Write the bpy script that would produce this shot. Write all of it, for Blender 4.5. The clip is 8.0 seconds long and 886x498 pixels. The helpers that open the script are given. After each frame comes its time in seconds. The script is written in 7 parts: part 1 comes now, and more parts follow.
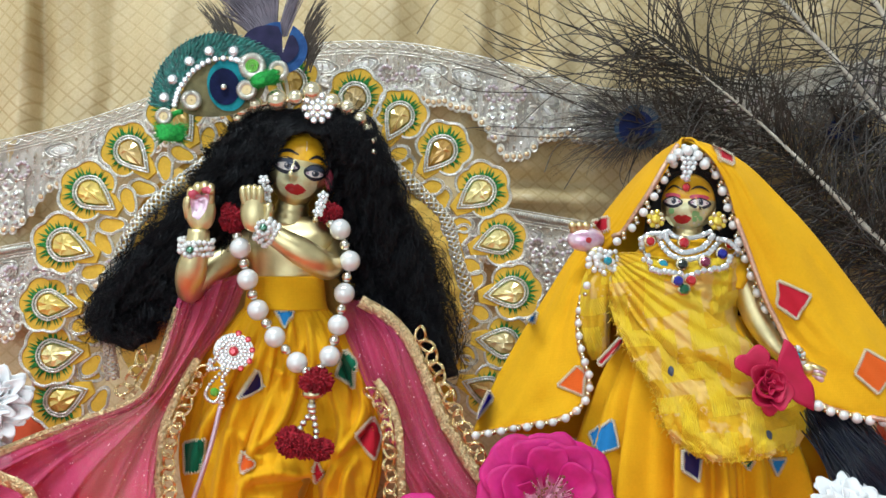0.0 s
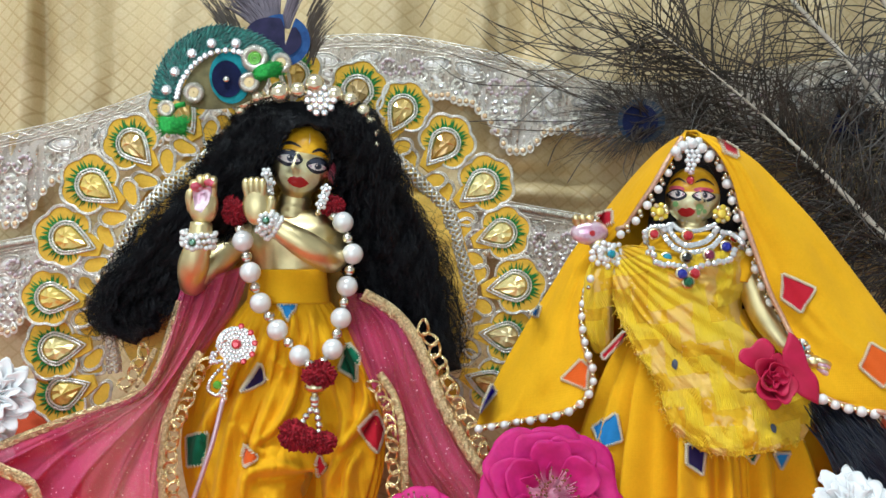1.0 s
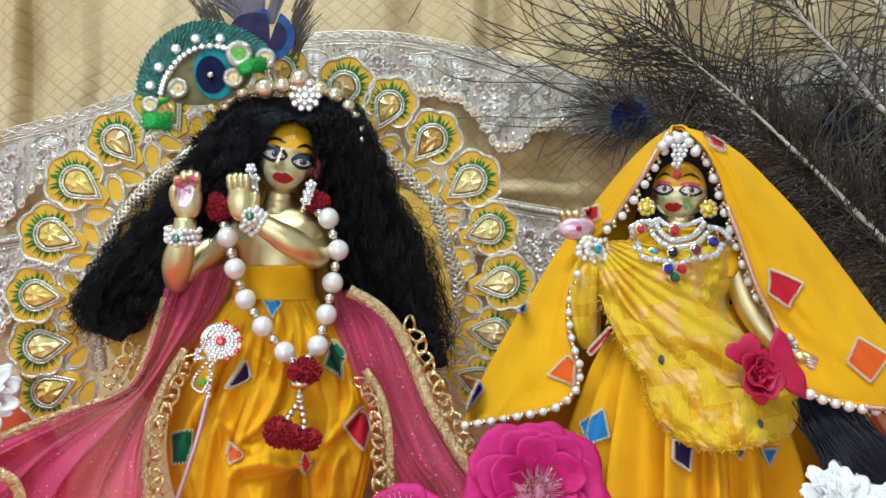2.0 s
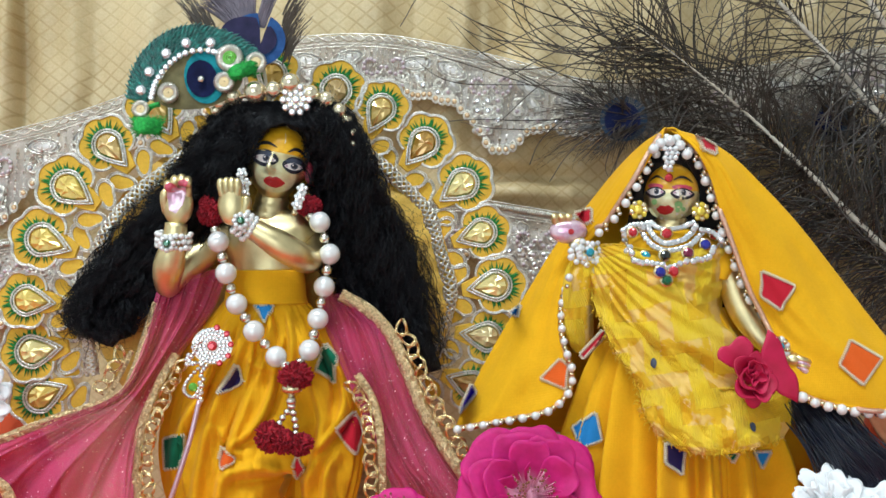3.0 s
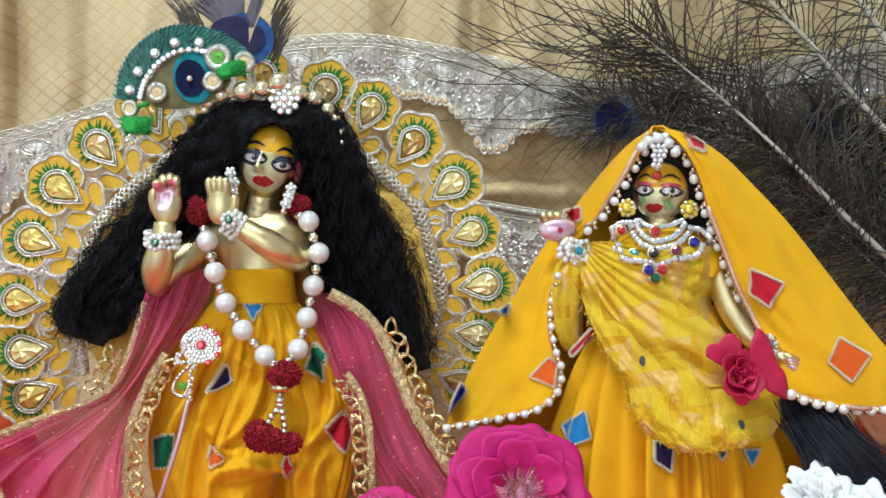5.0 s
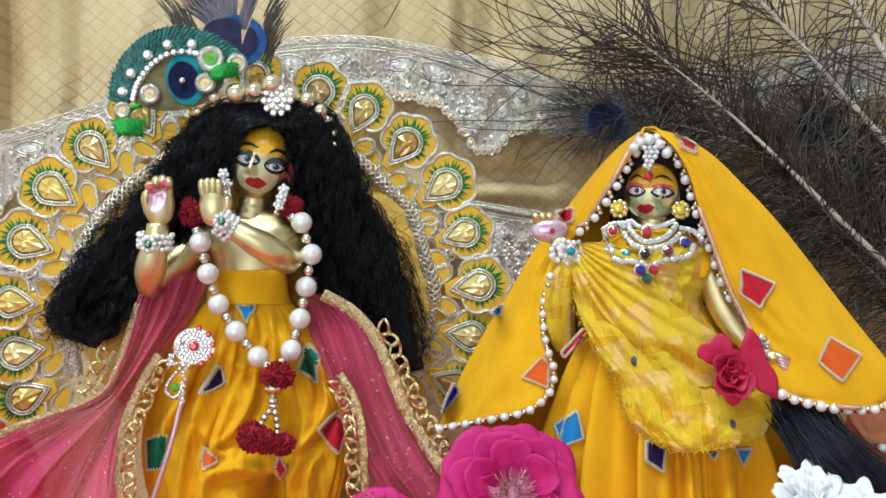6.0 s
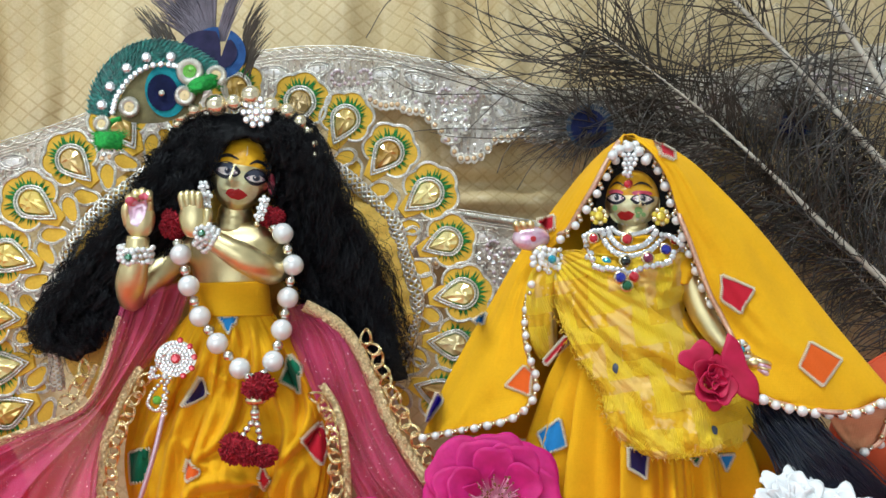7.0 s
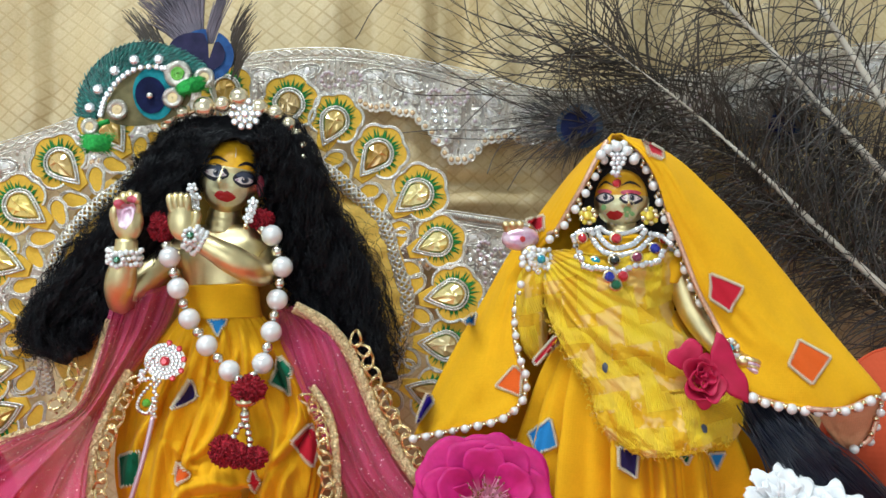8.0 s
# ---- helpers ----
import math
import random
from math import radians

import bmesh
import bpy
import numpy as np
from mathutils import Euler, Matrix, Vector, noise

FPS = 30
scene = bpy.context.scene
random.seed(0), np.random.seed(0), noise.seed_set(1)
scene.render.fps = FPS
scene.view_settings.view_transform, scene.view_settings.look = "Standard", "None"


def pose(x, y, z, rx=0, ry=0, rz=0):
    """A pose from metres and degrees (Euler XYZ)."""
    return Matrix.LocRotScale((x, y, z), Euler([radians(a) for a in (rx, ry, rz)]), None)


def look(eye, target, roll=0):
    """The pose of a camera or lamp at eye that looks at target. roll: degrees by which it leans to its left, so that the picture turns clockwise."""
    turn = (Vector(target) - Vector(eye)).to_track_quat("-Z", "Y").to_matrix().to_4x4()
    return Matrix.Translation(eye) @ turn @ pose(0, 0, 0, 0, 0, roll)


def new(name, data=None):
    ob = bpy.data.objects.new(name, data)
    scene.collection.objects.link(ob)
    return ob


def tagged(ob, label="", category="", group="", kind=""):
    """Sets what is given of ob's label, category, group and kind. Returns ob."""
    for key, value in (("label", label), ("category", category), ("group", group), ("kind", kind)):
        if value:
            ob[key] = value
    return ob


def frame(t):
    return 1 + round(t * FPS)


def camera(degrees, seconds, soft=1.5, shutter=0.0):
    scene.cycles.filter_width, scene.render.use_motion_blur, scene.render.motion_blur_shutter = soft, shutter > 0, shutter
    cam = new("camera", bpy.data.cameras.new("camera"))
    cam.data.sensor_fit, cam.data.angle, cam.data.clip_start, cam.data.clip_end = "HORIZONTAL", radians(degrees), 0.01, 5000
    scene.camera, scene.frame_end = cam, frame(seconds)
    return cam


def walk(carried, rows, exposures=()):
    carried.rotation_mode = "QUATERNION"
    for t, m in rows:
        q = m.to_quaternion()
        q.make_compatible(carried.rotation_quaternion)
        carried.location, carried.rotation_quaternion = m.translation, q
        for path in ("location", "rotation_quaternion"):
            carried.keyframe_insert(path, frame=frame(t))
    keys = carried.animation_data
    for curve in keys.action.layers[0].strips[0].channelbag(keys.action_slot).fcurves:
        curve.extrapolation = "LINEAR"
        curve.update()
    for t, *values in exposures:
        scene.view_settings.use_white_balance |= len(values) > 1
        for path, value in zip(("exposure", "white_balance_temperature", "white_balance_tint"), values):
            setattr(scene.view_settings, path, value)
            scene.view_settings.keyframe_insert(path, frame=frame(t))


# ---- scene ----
cam = camera(57.0, 8.0, soft=1.55)
PATH = [
    (0, (0.00045, -0.35559, 0.14527), (-0.00385, 1.64405, 0.18297), -0.14),
    (0.5, (0.00032, -0.35509, 0.14457), (-0.00829, 1.64464, 0.17664), -0.15),
    (1, (-0.00003, -0.35441, 0.14348), (-0.00923, 1.64533, 0.17444), -0.11),
    (1.5, (0.00291, -0.35341, 0.14066), (-0.00608, 1.64629, 0.17372), -0.18),
    (3, (0.00925, -0.35202, 0.14242), (0.00166, 1.64764, 0.17814), -0.48),
    (3.5, (0.01114, -0.35145, 0.14124), (0.00409, 1.64813, 0.18132), -0.61),
    (4, (0.01323, -0.35084, 0.14028), (0.00421, 1.64871, 0.18175), -0.68),
    (4.5, (0.01411, -0.35150, 0.14082), (0.00252, 1.64804, 0.18238), -0.66),
    (6, (0.01606, -0.35319, 0.14057), (0.01469, 1.64631, 0.18528), -0.75),
    (6.5, (0.01860, -0.35395, 0.14143), (0.02222, 1.64540, 0.19208), -1.09),
    (7, (0.02276, -0.35365, 0.14194), (0.02971, 1.64548, 0.20038), -1.43),
    (7.5, (0.02432, -0.35500, 0.14285), (0.03866, 1.64403, 0.20350), -1.65),
    (8, (0.02583, -0.35367, 0.14100), (0.04144, 1.64522, 0.20566), -1.83),
]
walk(cam, [(t, look(eye, target, roll)) for t, eye, target, roll in PATH])

# ---- world, lamps, exposure ----
scene.view_settings.exposure = 0.0
world = bpy.data.worlds.new("room_air")
scene.world = world
world.use_nodes = True
world.node_tree.nodes["Background"].inputs[0].default_value = (0.95, 0.98, 1.0, 1)
world.node_tree.nodes["Background"].inputs[1].default_value = 0.25


def area_lamp(name, eye, target, sx, sy, watts, colour):
    data = bpy.data.lights.new(name, "AREA")
    data.shape, data.size, data.size_y, data.energy, data.color = "RECTANGLE", sx, sy, watts, colour
    ob = new(name, data)
    ob.matrix_world = look(eye, target)
    return ob


area_lamp("ceiling_lamp", (-0.40, -0.75, 1.62), (-0.40, -0.74, 0.0), 1.2, 0.25, 29.5, (0.80, 0.935, 1.0))
# Front fill added behind the camera to brighten the faces; no source seen there.
area_lamp("front_fill", (-0.50, -2.52, 0.45), (-0.40, 0.0, 0.40), 1.56, 1.36, 20.5, (0.79, 0.935, 1.0))

# ---- building tools ----
from mathutils.bvhtree import BVHTree

rng = random.Random(7)
WORLD = {}


def at(u, v, y):
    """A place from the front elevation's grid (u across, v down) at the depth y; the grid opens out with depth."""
    a, b = (u - 784) / 1444, (441 - v) / 1444
    d = (y + 0.356) / (1 - 0.019 * b)
    return Vector((d * a - 0.002 * (y + 0.356), y, 0.145 + d * (b + 0.019)))


def size(n, y=0.0):
    """A length of n grid units at the depth y, in metres."""
    return n * (y + 0.356) / 1444


def spline(points, n):
    """n places along a smooth curve through the control points."""
    p = np.array([tuple(q) for q in points], float)
    if len(p) == 2:
        return p[0] + (p[1] - p[0]) * np.linspace(0, 1, n)[:, None]
    p = np.vstack([2 * p[0] - p[1], p, 2 * p[-1] - p[-2]])
    x = np.linspace(0, len(p) - 3 - 1e-9, n)
    i = x.astype(int)
    f = (x - i)[:, None]
    a, b, c, d = p[i], p[i + 1], p[i + 2], p[i + 3]
    return 0.5 * (2 * b + (c - a) * f + (2 * a - 5 * b + 4 * c - d) * f ** 2 + (3 * b - a - 3 * c + d) * f ** 3)


def even(path, n):
    """The same path as n places at even spacing."""
    path = np.asarray(path, float)
    s = np.r_[0, np.cumsum(np.linalg.norm(np.diff(path, axis=0), axis=1))]
    q = np.linspace(0, s[-1], n)
    return np.stack([np.interp(q, s, path[:, k]) for k in range(path.shape[1])], 1)


def along(points, n, over=8):
    """Grid control points (u, v, y) to n even places in the world."""
    return even([at(*p) for p in spline(points, n * over)], n)


def mesh_of(bm, name, smooth=True):
    me = bpy.data.meshes.new(name)
    bm.normal_update()
    bm.to_mesh(me)
    bm.free()
    if smooth:
        me.shade_smooth()
    return me


def thing(name, loc, label, category, group="", kind=""):
    ob = new(name)
    ob.empty_display_size = 0.01
    ob.location = loc
    WORLD[ob] = Matrix.Translation(Vector(loc))
    return tagged(ob, label, category, group, kind)


def place(ob, parent, m=None, label=""):
    m = m or Matrix()
    if parent:
        ob.parent = parent
        ob.matrix_parent_inverse = WORLD[parent].inverted()
    ob.matrix_basis = m
    WORLD[ob] = m
    return tagged(ob, label)


def part(name, bm, material, parent, label="", m=None, smooth=True):
    """Links a bmesh (or a mesh) as one mesh object under a thing or a part."""
    me = mesh_of(bm, name, smooth) if isinstance(bm, bmesh.types.BMesh) else bm
    for one in material if isinstance(material, (list, tuple)) else [material]:
        if one and one.name not in me.materials:
            me.materials.append(one)
    return place(new(name, me), parent, m, label)


def thick(ob, t=0.0006):
    mod = ob.modifiers.new("thickness", "SOLIDIFY")
    mod.thickness, mod.offset = t, 0
    return ob


def tube(bm, path, r, seg=6, closed=False, slot=0):
    """Sweeps a round section along a path; r is a number or a list of radii."""
    path = [Vector(p) for p in path]
    n = len(path)
    rs = [float(x) for x in r] if hasattr(r, "__len__") else [float(r)] * n
    up, rings = None, []
    for i, p in enumerate(path):
        if closed:
            d = path[(i + 1) % n] - path[i - 1]
        else:
            d = path[min(i + 1, n - 1)] - path[max(i - 1, 0)]
        d = d.normalized() if d.length > 1e-9 else Vector((0, 0, 1))
        if up is None:
            up = d.orthogonal().normalized()
        up = (up - d * up.dot(d))
        up = up.normalized() if up.length > 1e-6 else d.orthogonal().normalized()
        side = d.cross(up)
        rings.append([bm.verts.new(p + rs[i] * (math.cos(2 * math.pi * k / seg) * up + math.sin(2 * math.pi * k / seg) * side)) for k in range(seg)])
    for i in range(n if closed else n - 1):
        a, b = rings[i], rings[(i + 1) % n]
        for k in range(seg):
            bm.faces.new((a[k], a[(k + 1) % seg], b[(k + 1) % seg], b[k])).material_index = slot
    if not closed:
        bm.faces.new(rings[0][::-1]).material_index = slot
        bm.faces.new(rings[-1]).material_index = slot


def ball(bm, c, r, seg=12, rings=8, slot=0):
    """A ball or, with three radii, an ellipsoid."""
    rx, ry, rz = r if hasattr(r, "__len__") else (r, r, r)
    made = bmesh.ops.create_uvsphere(bm, u_segments=seg, v_segments=rings, radius=1)["verts"]
    for v in made:
        v.co = Vector(c) + Vector((v.co.x * rx, v.co.y * ry, v.co.z * rz))
    if slot:
        for f in {f for v in made for f in v.link_faces}:
            f.material_index = slot
    return made


def sheet(rows, nu, nv, push=None, bm=None, slot=0, relief=None):
    """A cloth surface lofted through rows of grid control points; push(s, t) and relief(u, v) move it towards the front, in metres."""
    bm = bm or bmesh.new()
    grid = np.stack([spline(r, nu) for r in rows])
    cols = np.stack([spline(grid[:, k], nv) for k in range(nu)], 1)
    vs = []
    for j in range(nv):
        line = []
        for k in range(nu):
            u, v, y = cols[j, k]
            q = (push(k / (nu - 1), j / (nv - 1)) if push else 0) + (relief(u, v) if relief else 0)
            line.append(bm.verts.new(at(u, v, y - q)))
        vs.append(line)
    for j in range(nv - 1):
        for k in range(nu - 1):
            bm.faces.new((vs[j][k], vs[j + 1][k], vs[j + 1][k + 1], vs[j][k + 1])).material_index = slot
    return bm


def rings_loft(rings, nu, nv, swell=None, bm=None, caps=True, slot=0, relief=None):
    """A closed body through rings (u, v, y, half width in grid units, half depth in metres); swell(a, t) scales it."""
    bm = bm or bmesh.new()
    rows, vs = spline(rings, nv), []
    for j, (u, v, y, ru, ry) in enumerate(rows):
        line = []
        for k in range(nu):
            a = 2 * math.pi * k / nu
            q = swell(a, j / (nv - 1)) if swell else 1
            w = u + ru * q * math.cos(a)
            lift = relief(w, v) * min(1, 3 * math.sin(a)) if relief and math.sin(a) > 0 else 0
            line.append(bm.verts.new(at(w, v, y - ry * q * math.sin(a) - lift)))
        vs.append(line)
    for j in range(nv - 1):
        for k in range(nu):
            bm.faces.new((vs[j][k], vs[j + 1][k], vs[j + 1][(k + 1) % nu], vs[j][(k + 1) % nu])).material_index = slot
    if caps:
        bm.faces.new(vs[0]).material_index = slot
        bm.faces.new(vs[-1][::-1]).material_index = slot
    return bm


def creases(lines):
    """A relief of soft fold ridges: each line has grid places, height in metres, width, and how steep its lower-left flank is."""
    made = [(even(spline(p, 200), 160), h, w, k) for p, h, w, k in lines]

    def relief(u, v):
        z = 0.0
        for line, h, w, k in made:
            d = line - (u, v)
            r = np.hypot(d[:, 0], d[:, 1])
            i = int(r.argmin())
            if r[i] < 3 * w:
                end = min(1, i / 32, (159 - i) / 32 + 0.3)
                side = w * (k if d[i, 0] > 0 else 1)
                z += h * end * math.exp(-(r[i] / side) ** 2)
        return z

    return relief


def surface(*bms):
    for b in bms:
        b.normal_update()
    return [BVHTree.FromBMesh(b) for b in bms]


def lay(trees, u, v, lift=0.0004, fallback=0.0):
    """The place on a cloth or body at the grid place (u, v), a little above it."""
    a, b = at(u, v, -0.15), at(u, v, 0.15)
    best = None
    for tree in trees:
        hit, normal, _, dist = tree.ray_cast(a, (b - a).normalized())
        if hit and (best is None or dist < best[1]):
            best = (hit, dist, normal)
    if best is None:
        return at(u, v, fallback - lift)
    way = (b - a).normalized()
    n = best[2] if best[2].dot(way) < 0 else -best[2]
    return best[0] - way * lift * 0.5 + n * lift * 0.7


def strands(paths, radii, seg=3):
    """One mesh of thin tapering strands: paths is an array (strand, place, 3), radii (place) or (strand, place)."""
    paths = np.asarray(paths, float)
    n, k, _ = paths.shape
    radii = np.broadcast_to(np.asarray(radii, float), (n, k))
    d = np.gradient(paths, axis=1)
    d /= np.linalg.norm(d, axis=2, keepdims=True) + 1e-12
    ref = np.where(np.abs(d[..., 1:2]) > 0.9, np.array([1.0, 0, 0]), np.array([0, 1.0, 0]))
    side = np.cross(d, ref)
    side /= np.linalg.norm(side, axis=2, keepdims=True) + 1e-12
    up = np.cross(side, d)
    ang = 2 * np.pi * np.arange(seg) / seg
    v = paths[:, :, None] + radii[:, :, None, None] * (np.cos(ang)[:, None] * side[:, :, None] + np.sin(ang)[:, None] * up[:, :, None])
    base = (np.arange(n)[:, None, None] * k + np.arange(k - 1)[None, :, None]) * seg
    a = base + np.arange(seg)
    b = base + (np.arange(seg) + 1) % seg
    faces = np.stack([a, b, b + seg, a + seg], -1).reshape(-1, 4)
    me = bpy.data.meshes.new("strand_mesh")
    me.vertices.add(n * k * seg)
    me.vertices.foreach_set("co", v.reshape(-1))
    me.loops.add(faces.size)
    me.loops.foreach_set("vertex_index", faces.reshape(-1).astype(np.int32))
    me.polygons.add(len(faces))
    me.polygons.foreach_set("loop_start", np.arange(0, faces.size, 4, dtype=np.int32))
    me.update(calc_edges=True)
    me.shade_smooth()
    return me


BEADS = {}


def bead(name, c, r, material, parent, label="", flat=1.0):
    """A round bead; alike beads share one mesh."""
    if material.name not in BEADS:
        bm = bmesh.new()
        bmesh.ops.create_uvsphere(bm, u_segments=16, v_segments=10, radius=1)
        me = mesh_of(bm, "bead")
        me.materials.append(material)
        BEADS[material.name] = me
    return place(new(name, BEADS[material.name]), parent, Matrix.Translation(Vector(c)) @ Matrix.Diagonal((r, r * flat, r, 1)), label)


STONES = {}


def stone(name, c, r, material, parent, label=""):
    """A faceted round stone that faces the front."""
    if material.name not in STONES:
        bm = bmesh.new()
        rows = [[bm.verts.new((rr * math.cos(2 * math.pi * (k + o) / 8), -h, rr * math.sin(2 * math.pi * (k + o) / 8))) for k in range(8)]
                for rr, h, o in ((1, 0, 0), (0.86, 0.35, 0.5), (0.5, 0.6, 0))]
        for p, q in zip(rows, rows[1:]):
            for k in range(8):
                o = 1 if p is rows[0] else 0
                bm.faces.new((p[k], p[(k + 1) % 8], q[k] if o else q[(k + 1) % 8]))
                bm.faces.new((p[(k + 1) % 8], q[(k + 1) % 8], q[k]) if o else (p[k], q[(k + 1) % 8], q[k]))
        bm.faces.new(rows[-1])
        bm.faces.new(rows[0][::-1])
        bmesh.ops.recalc_face_normals(bm, faces=bm.faces)
        me = mesh_of(bm, "stone", False)
        me.materials.append(material)
        STONES[material.name] = me
    spin = Matrix.Rotation(rng.random() * 6, 4, "Y")
    return place(new(name, STONES[material.name]), parent, Matrix.Translation(Vector(c)) @ spin @ Matrix.Diagonal((r, r, r, 1)), label)

# ---- materials ----
def material(name, colour, rough=0.6, metal=0.0, **more):
    m = bpy.data.materials.new(name)
    m.use_nodes = True
    b = m.node_tree.nodes["Principled BSDF"]
    b.inputs["Base Color"].default_value = (*colour, 1)
    b.inputs["Roughness"].default_value = rough
    b.inputs["Metallic"].default_value = metal
    for key, value in more.items():
        b.inputs[key.replace("_", " ")].default_value = value
    return m




def maths(m, op, a, b=0.0, c=None):
    n = m.node_tree.nodes.new("ShaderNodeMath")
    n.operation = op
    for i, x in enumerate((a, b) if c is None else (a, b, c)):
        if isinstance(x, (int, float)):
            n.inputs[i].default_value = x
        else:
            m.node_tree.links.new(x, n.inputs[i])
    return n.outputs[0]


def noise_of(m, scale, detail=4.0, where="Object"):
    t = m.node_tree.nodes.new("ShaderNodeTexCoord")
    n = m.node_tree.nodes.new("ShaderNodeTexNoise")
    n.inputs["Scale"].default_value, n.inputs["Detail"].default_value = scale, detail
    m.node_tree.links.new(t.outputs[where], n.inputs["Vector"])
    return n.outputs["Fac"]


def ramp(m, fac, stops):
    n = m.node_tree.nodes.new("ShaderNodeValToRGB")
    el = n.color_ramp.elements
    while len(el) < len(stops):
        el.new(0.5)
    for e, (p, c) in zip(el, stops):
        e.position, e.color = p, (*c, 1)
    m.node_tree.links.new(fac, n.inputs[0])
    return n.outputs[0]


def set_in(m, key, out):
    m.node_tree.links.new(out, m.node_tree.nodes["Principled BSDF"].inputs[key])


def bump(m, height, strength=0.3, distance=0.0002):
    n = m.node_tree.nodes.new("ShaderNodeBump")
    n.inputs["Strength"].default_value, n.inputs["Distance"].default_value = strength, distance
    m.node_tree.links.new(height, n.inputs["Height"])
    set_in(m, "Normal", n.outputs[0])


def xyz(m):
    t = m.node_tree.nodes.new("ShaderNodeTexCoord")
    s = m.node_tree.nodes.new("ShaderNodeSeparateXYZ")
    m.node_tree.links.new(t.outputs["Object"], s.inputs[0])
    return s.outputs


def tone(c, k):
    return tuple(min(1.0, x * k) for x in c)


def cloth(name, colour, weave=4800.0, deep=0.86, sheen=0.04, rough=0.85):
    """Plain-woven cloth: thread relief, faint slubs and uneven dye."""
    m = material(name, colour, rough, Sheen_Weight=sheen, Specular_IOR_Level=0.2)
    o = xyz(m)
    threads = maths(m, "ADD", maths(m, "SINE", maths(m, "MULTIPLY", o[0], weave * 2)), maths(m, "SINE", maths(m, "MULTIPLY", o[2], weave * 2)))
    both = maths(m, "ADD", maths(m, "MULTIPLY", threads, 0.12), noise_of(m, 260, 6))
    bump(m, both, 0.35, 0.0004)
    set_in(m, "Base Color", ramp(m, maths(m, "ADD", maths(m, "MULTIPLY", noise_of(m, 45, 3), 0.7), maths(m, "MULTIPLY", noise_of(m, 900, 2), 0.3)),
                                 [(0.3, tone(colour, deep)), (0.62, colour), (0.85, tone(colour, 1.12))]))
    return m


def metal(name, colour, rough=0.28, scale=120, wear=0.7, grain=0.25):
    """Metal with tarnish at one scale and fine dents at another."""
    m = material(name, colour, rough, 1.0)
    set_in(m, "Base Color", ramp(m, noise_of(m, scale, 5), [(0.3, tone(colour, wear)), (0.6, colour)]))
    r = m.node_tree.nodes.new("ShaderNodeMapRange")
    r.inputs["To Min"].default_value, r.inputs["To Max"].default_value = rough * 0.7, min(1, rough * 1.7)
    m.node_tree.links.new(noise_of(m, scale * 2.5, 4), r.inputs["Value"])
    set_in(m, "Roughness", r.outputs[0])
    bump(m, noise_of(m, scale * 8, 3), grain, 0.00015)
    return m


def gem(name, colour, trans=0.6, rough=0.05):
    return material(name, colour, rough, 0.3, IOR=1.6, Coat_Weight=1.0)


def sheer(name, colour, cover, glitter=0.0, scale=700, rough=0.7, weave=9000):
    """Net or tulle: threads cover part of the surface, the rest is open."""
    m = material(name, colour, rough, Sheen_Weight=0.08)
    o = xyz(m)
    net = maths(m, "MULTIPLY", maths(m, "SINE", maths(m, "MULTIPLY", maths(m, "ADD", o[0], o[2]), weave)), maths(m, "SINE", maths(m, "MULTIPLY", maths(m, "SUBTRACT", o[0], o[2]), weave)))
    a = maths(m, "ADD", maths(m, "MULTIPLY", net, 0.18), maths(m, "ADD", maths(m, "MULTIPLY", noise_of(m, 60, 3), 0.3), cover - 0.15))
    if glitter:
        t = m.node_tree.nodes.new("ShaderNodeTexCoord")
        v = m.node_tree.nodes.new("ShaderNodeTexVoronoi")
        v.inputs["Scale"].default_value = scale
        m.node_tree.links.new(t.outputs["Object"], v.inputs["Vector"])
        spark = maths(m, "MULTIPLY", maths(m, "LESS_THAN", v.outputs["Distance"], 0.22), maths(m, "GREATER_THAN", noise_of(m, scale * 0.9, 0), 1 - glitter))
        set_in(m, "Metallic", spark)
        mix = m.node_tree.nodes.new("ShaderNodeMix")
        mix.data_type = "RGBA"
        m.node_tree.links.new(spark, mix.inputs[0])
        m.node_tree.links.new(ramp(m, noise_of(m, 40, 3), [(0.3, tone(colour, 0.75)), (0.7, colour)]), mix.inputs[6])
        mix.inputs[7].default_value = (1, 0.9, 0.9, 1)
        set_in(m, "Base Color", mix.outputs[2])
        a = maths(m, "MAXIMUM", a, spark)
    set_in(m, "Alpha", a)
    return m


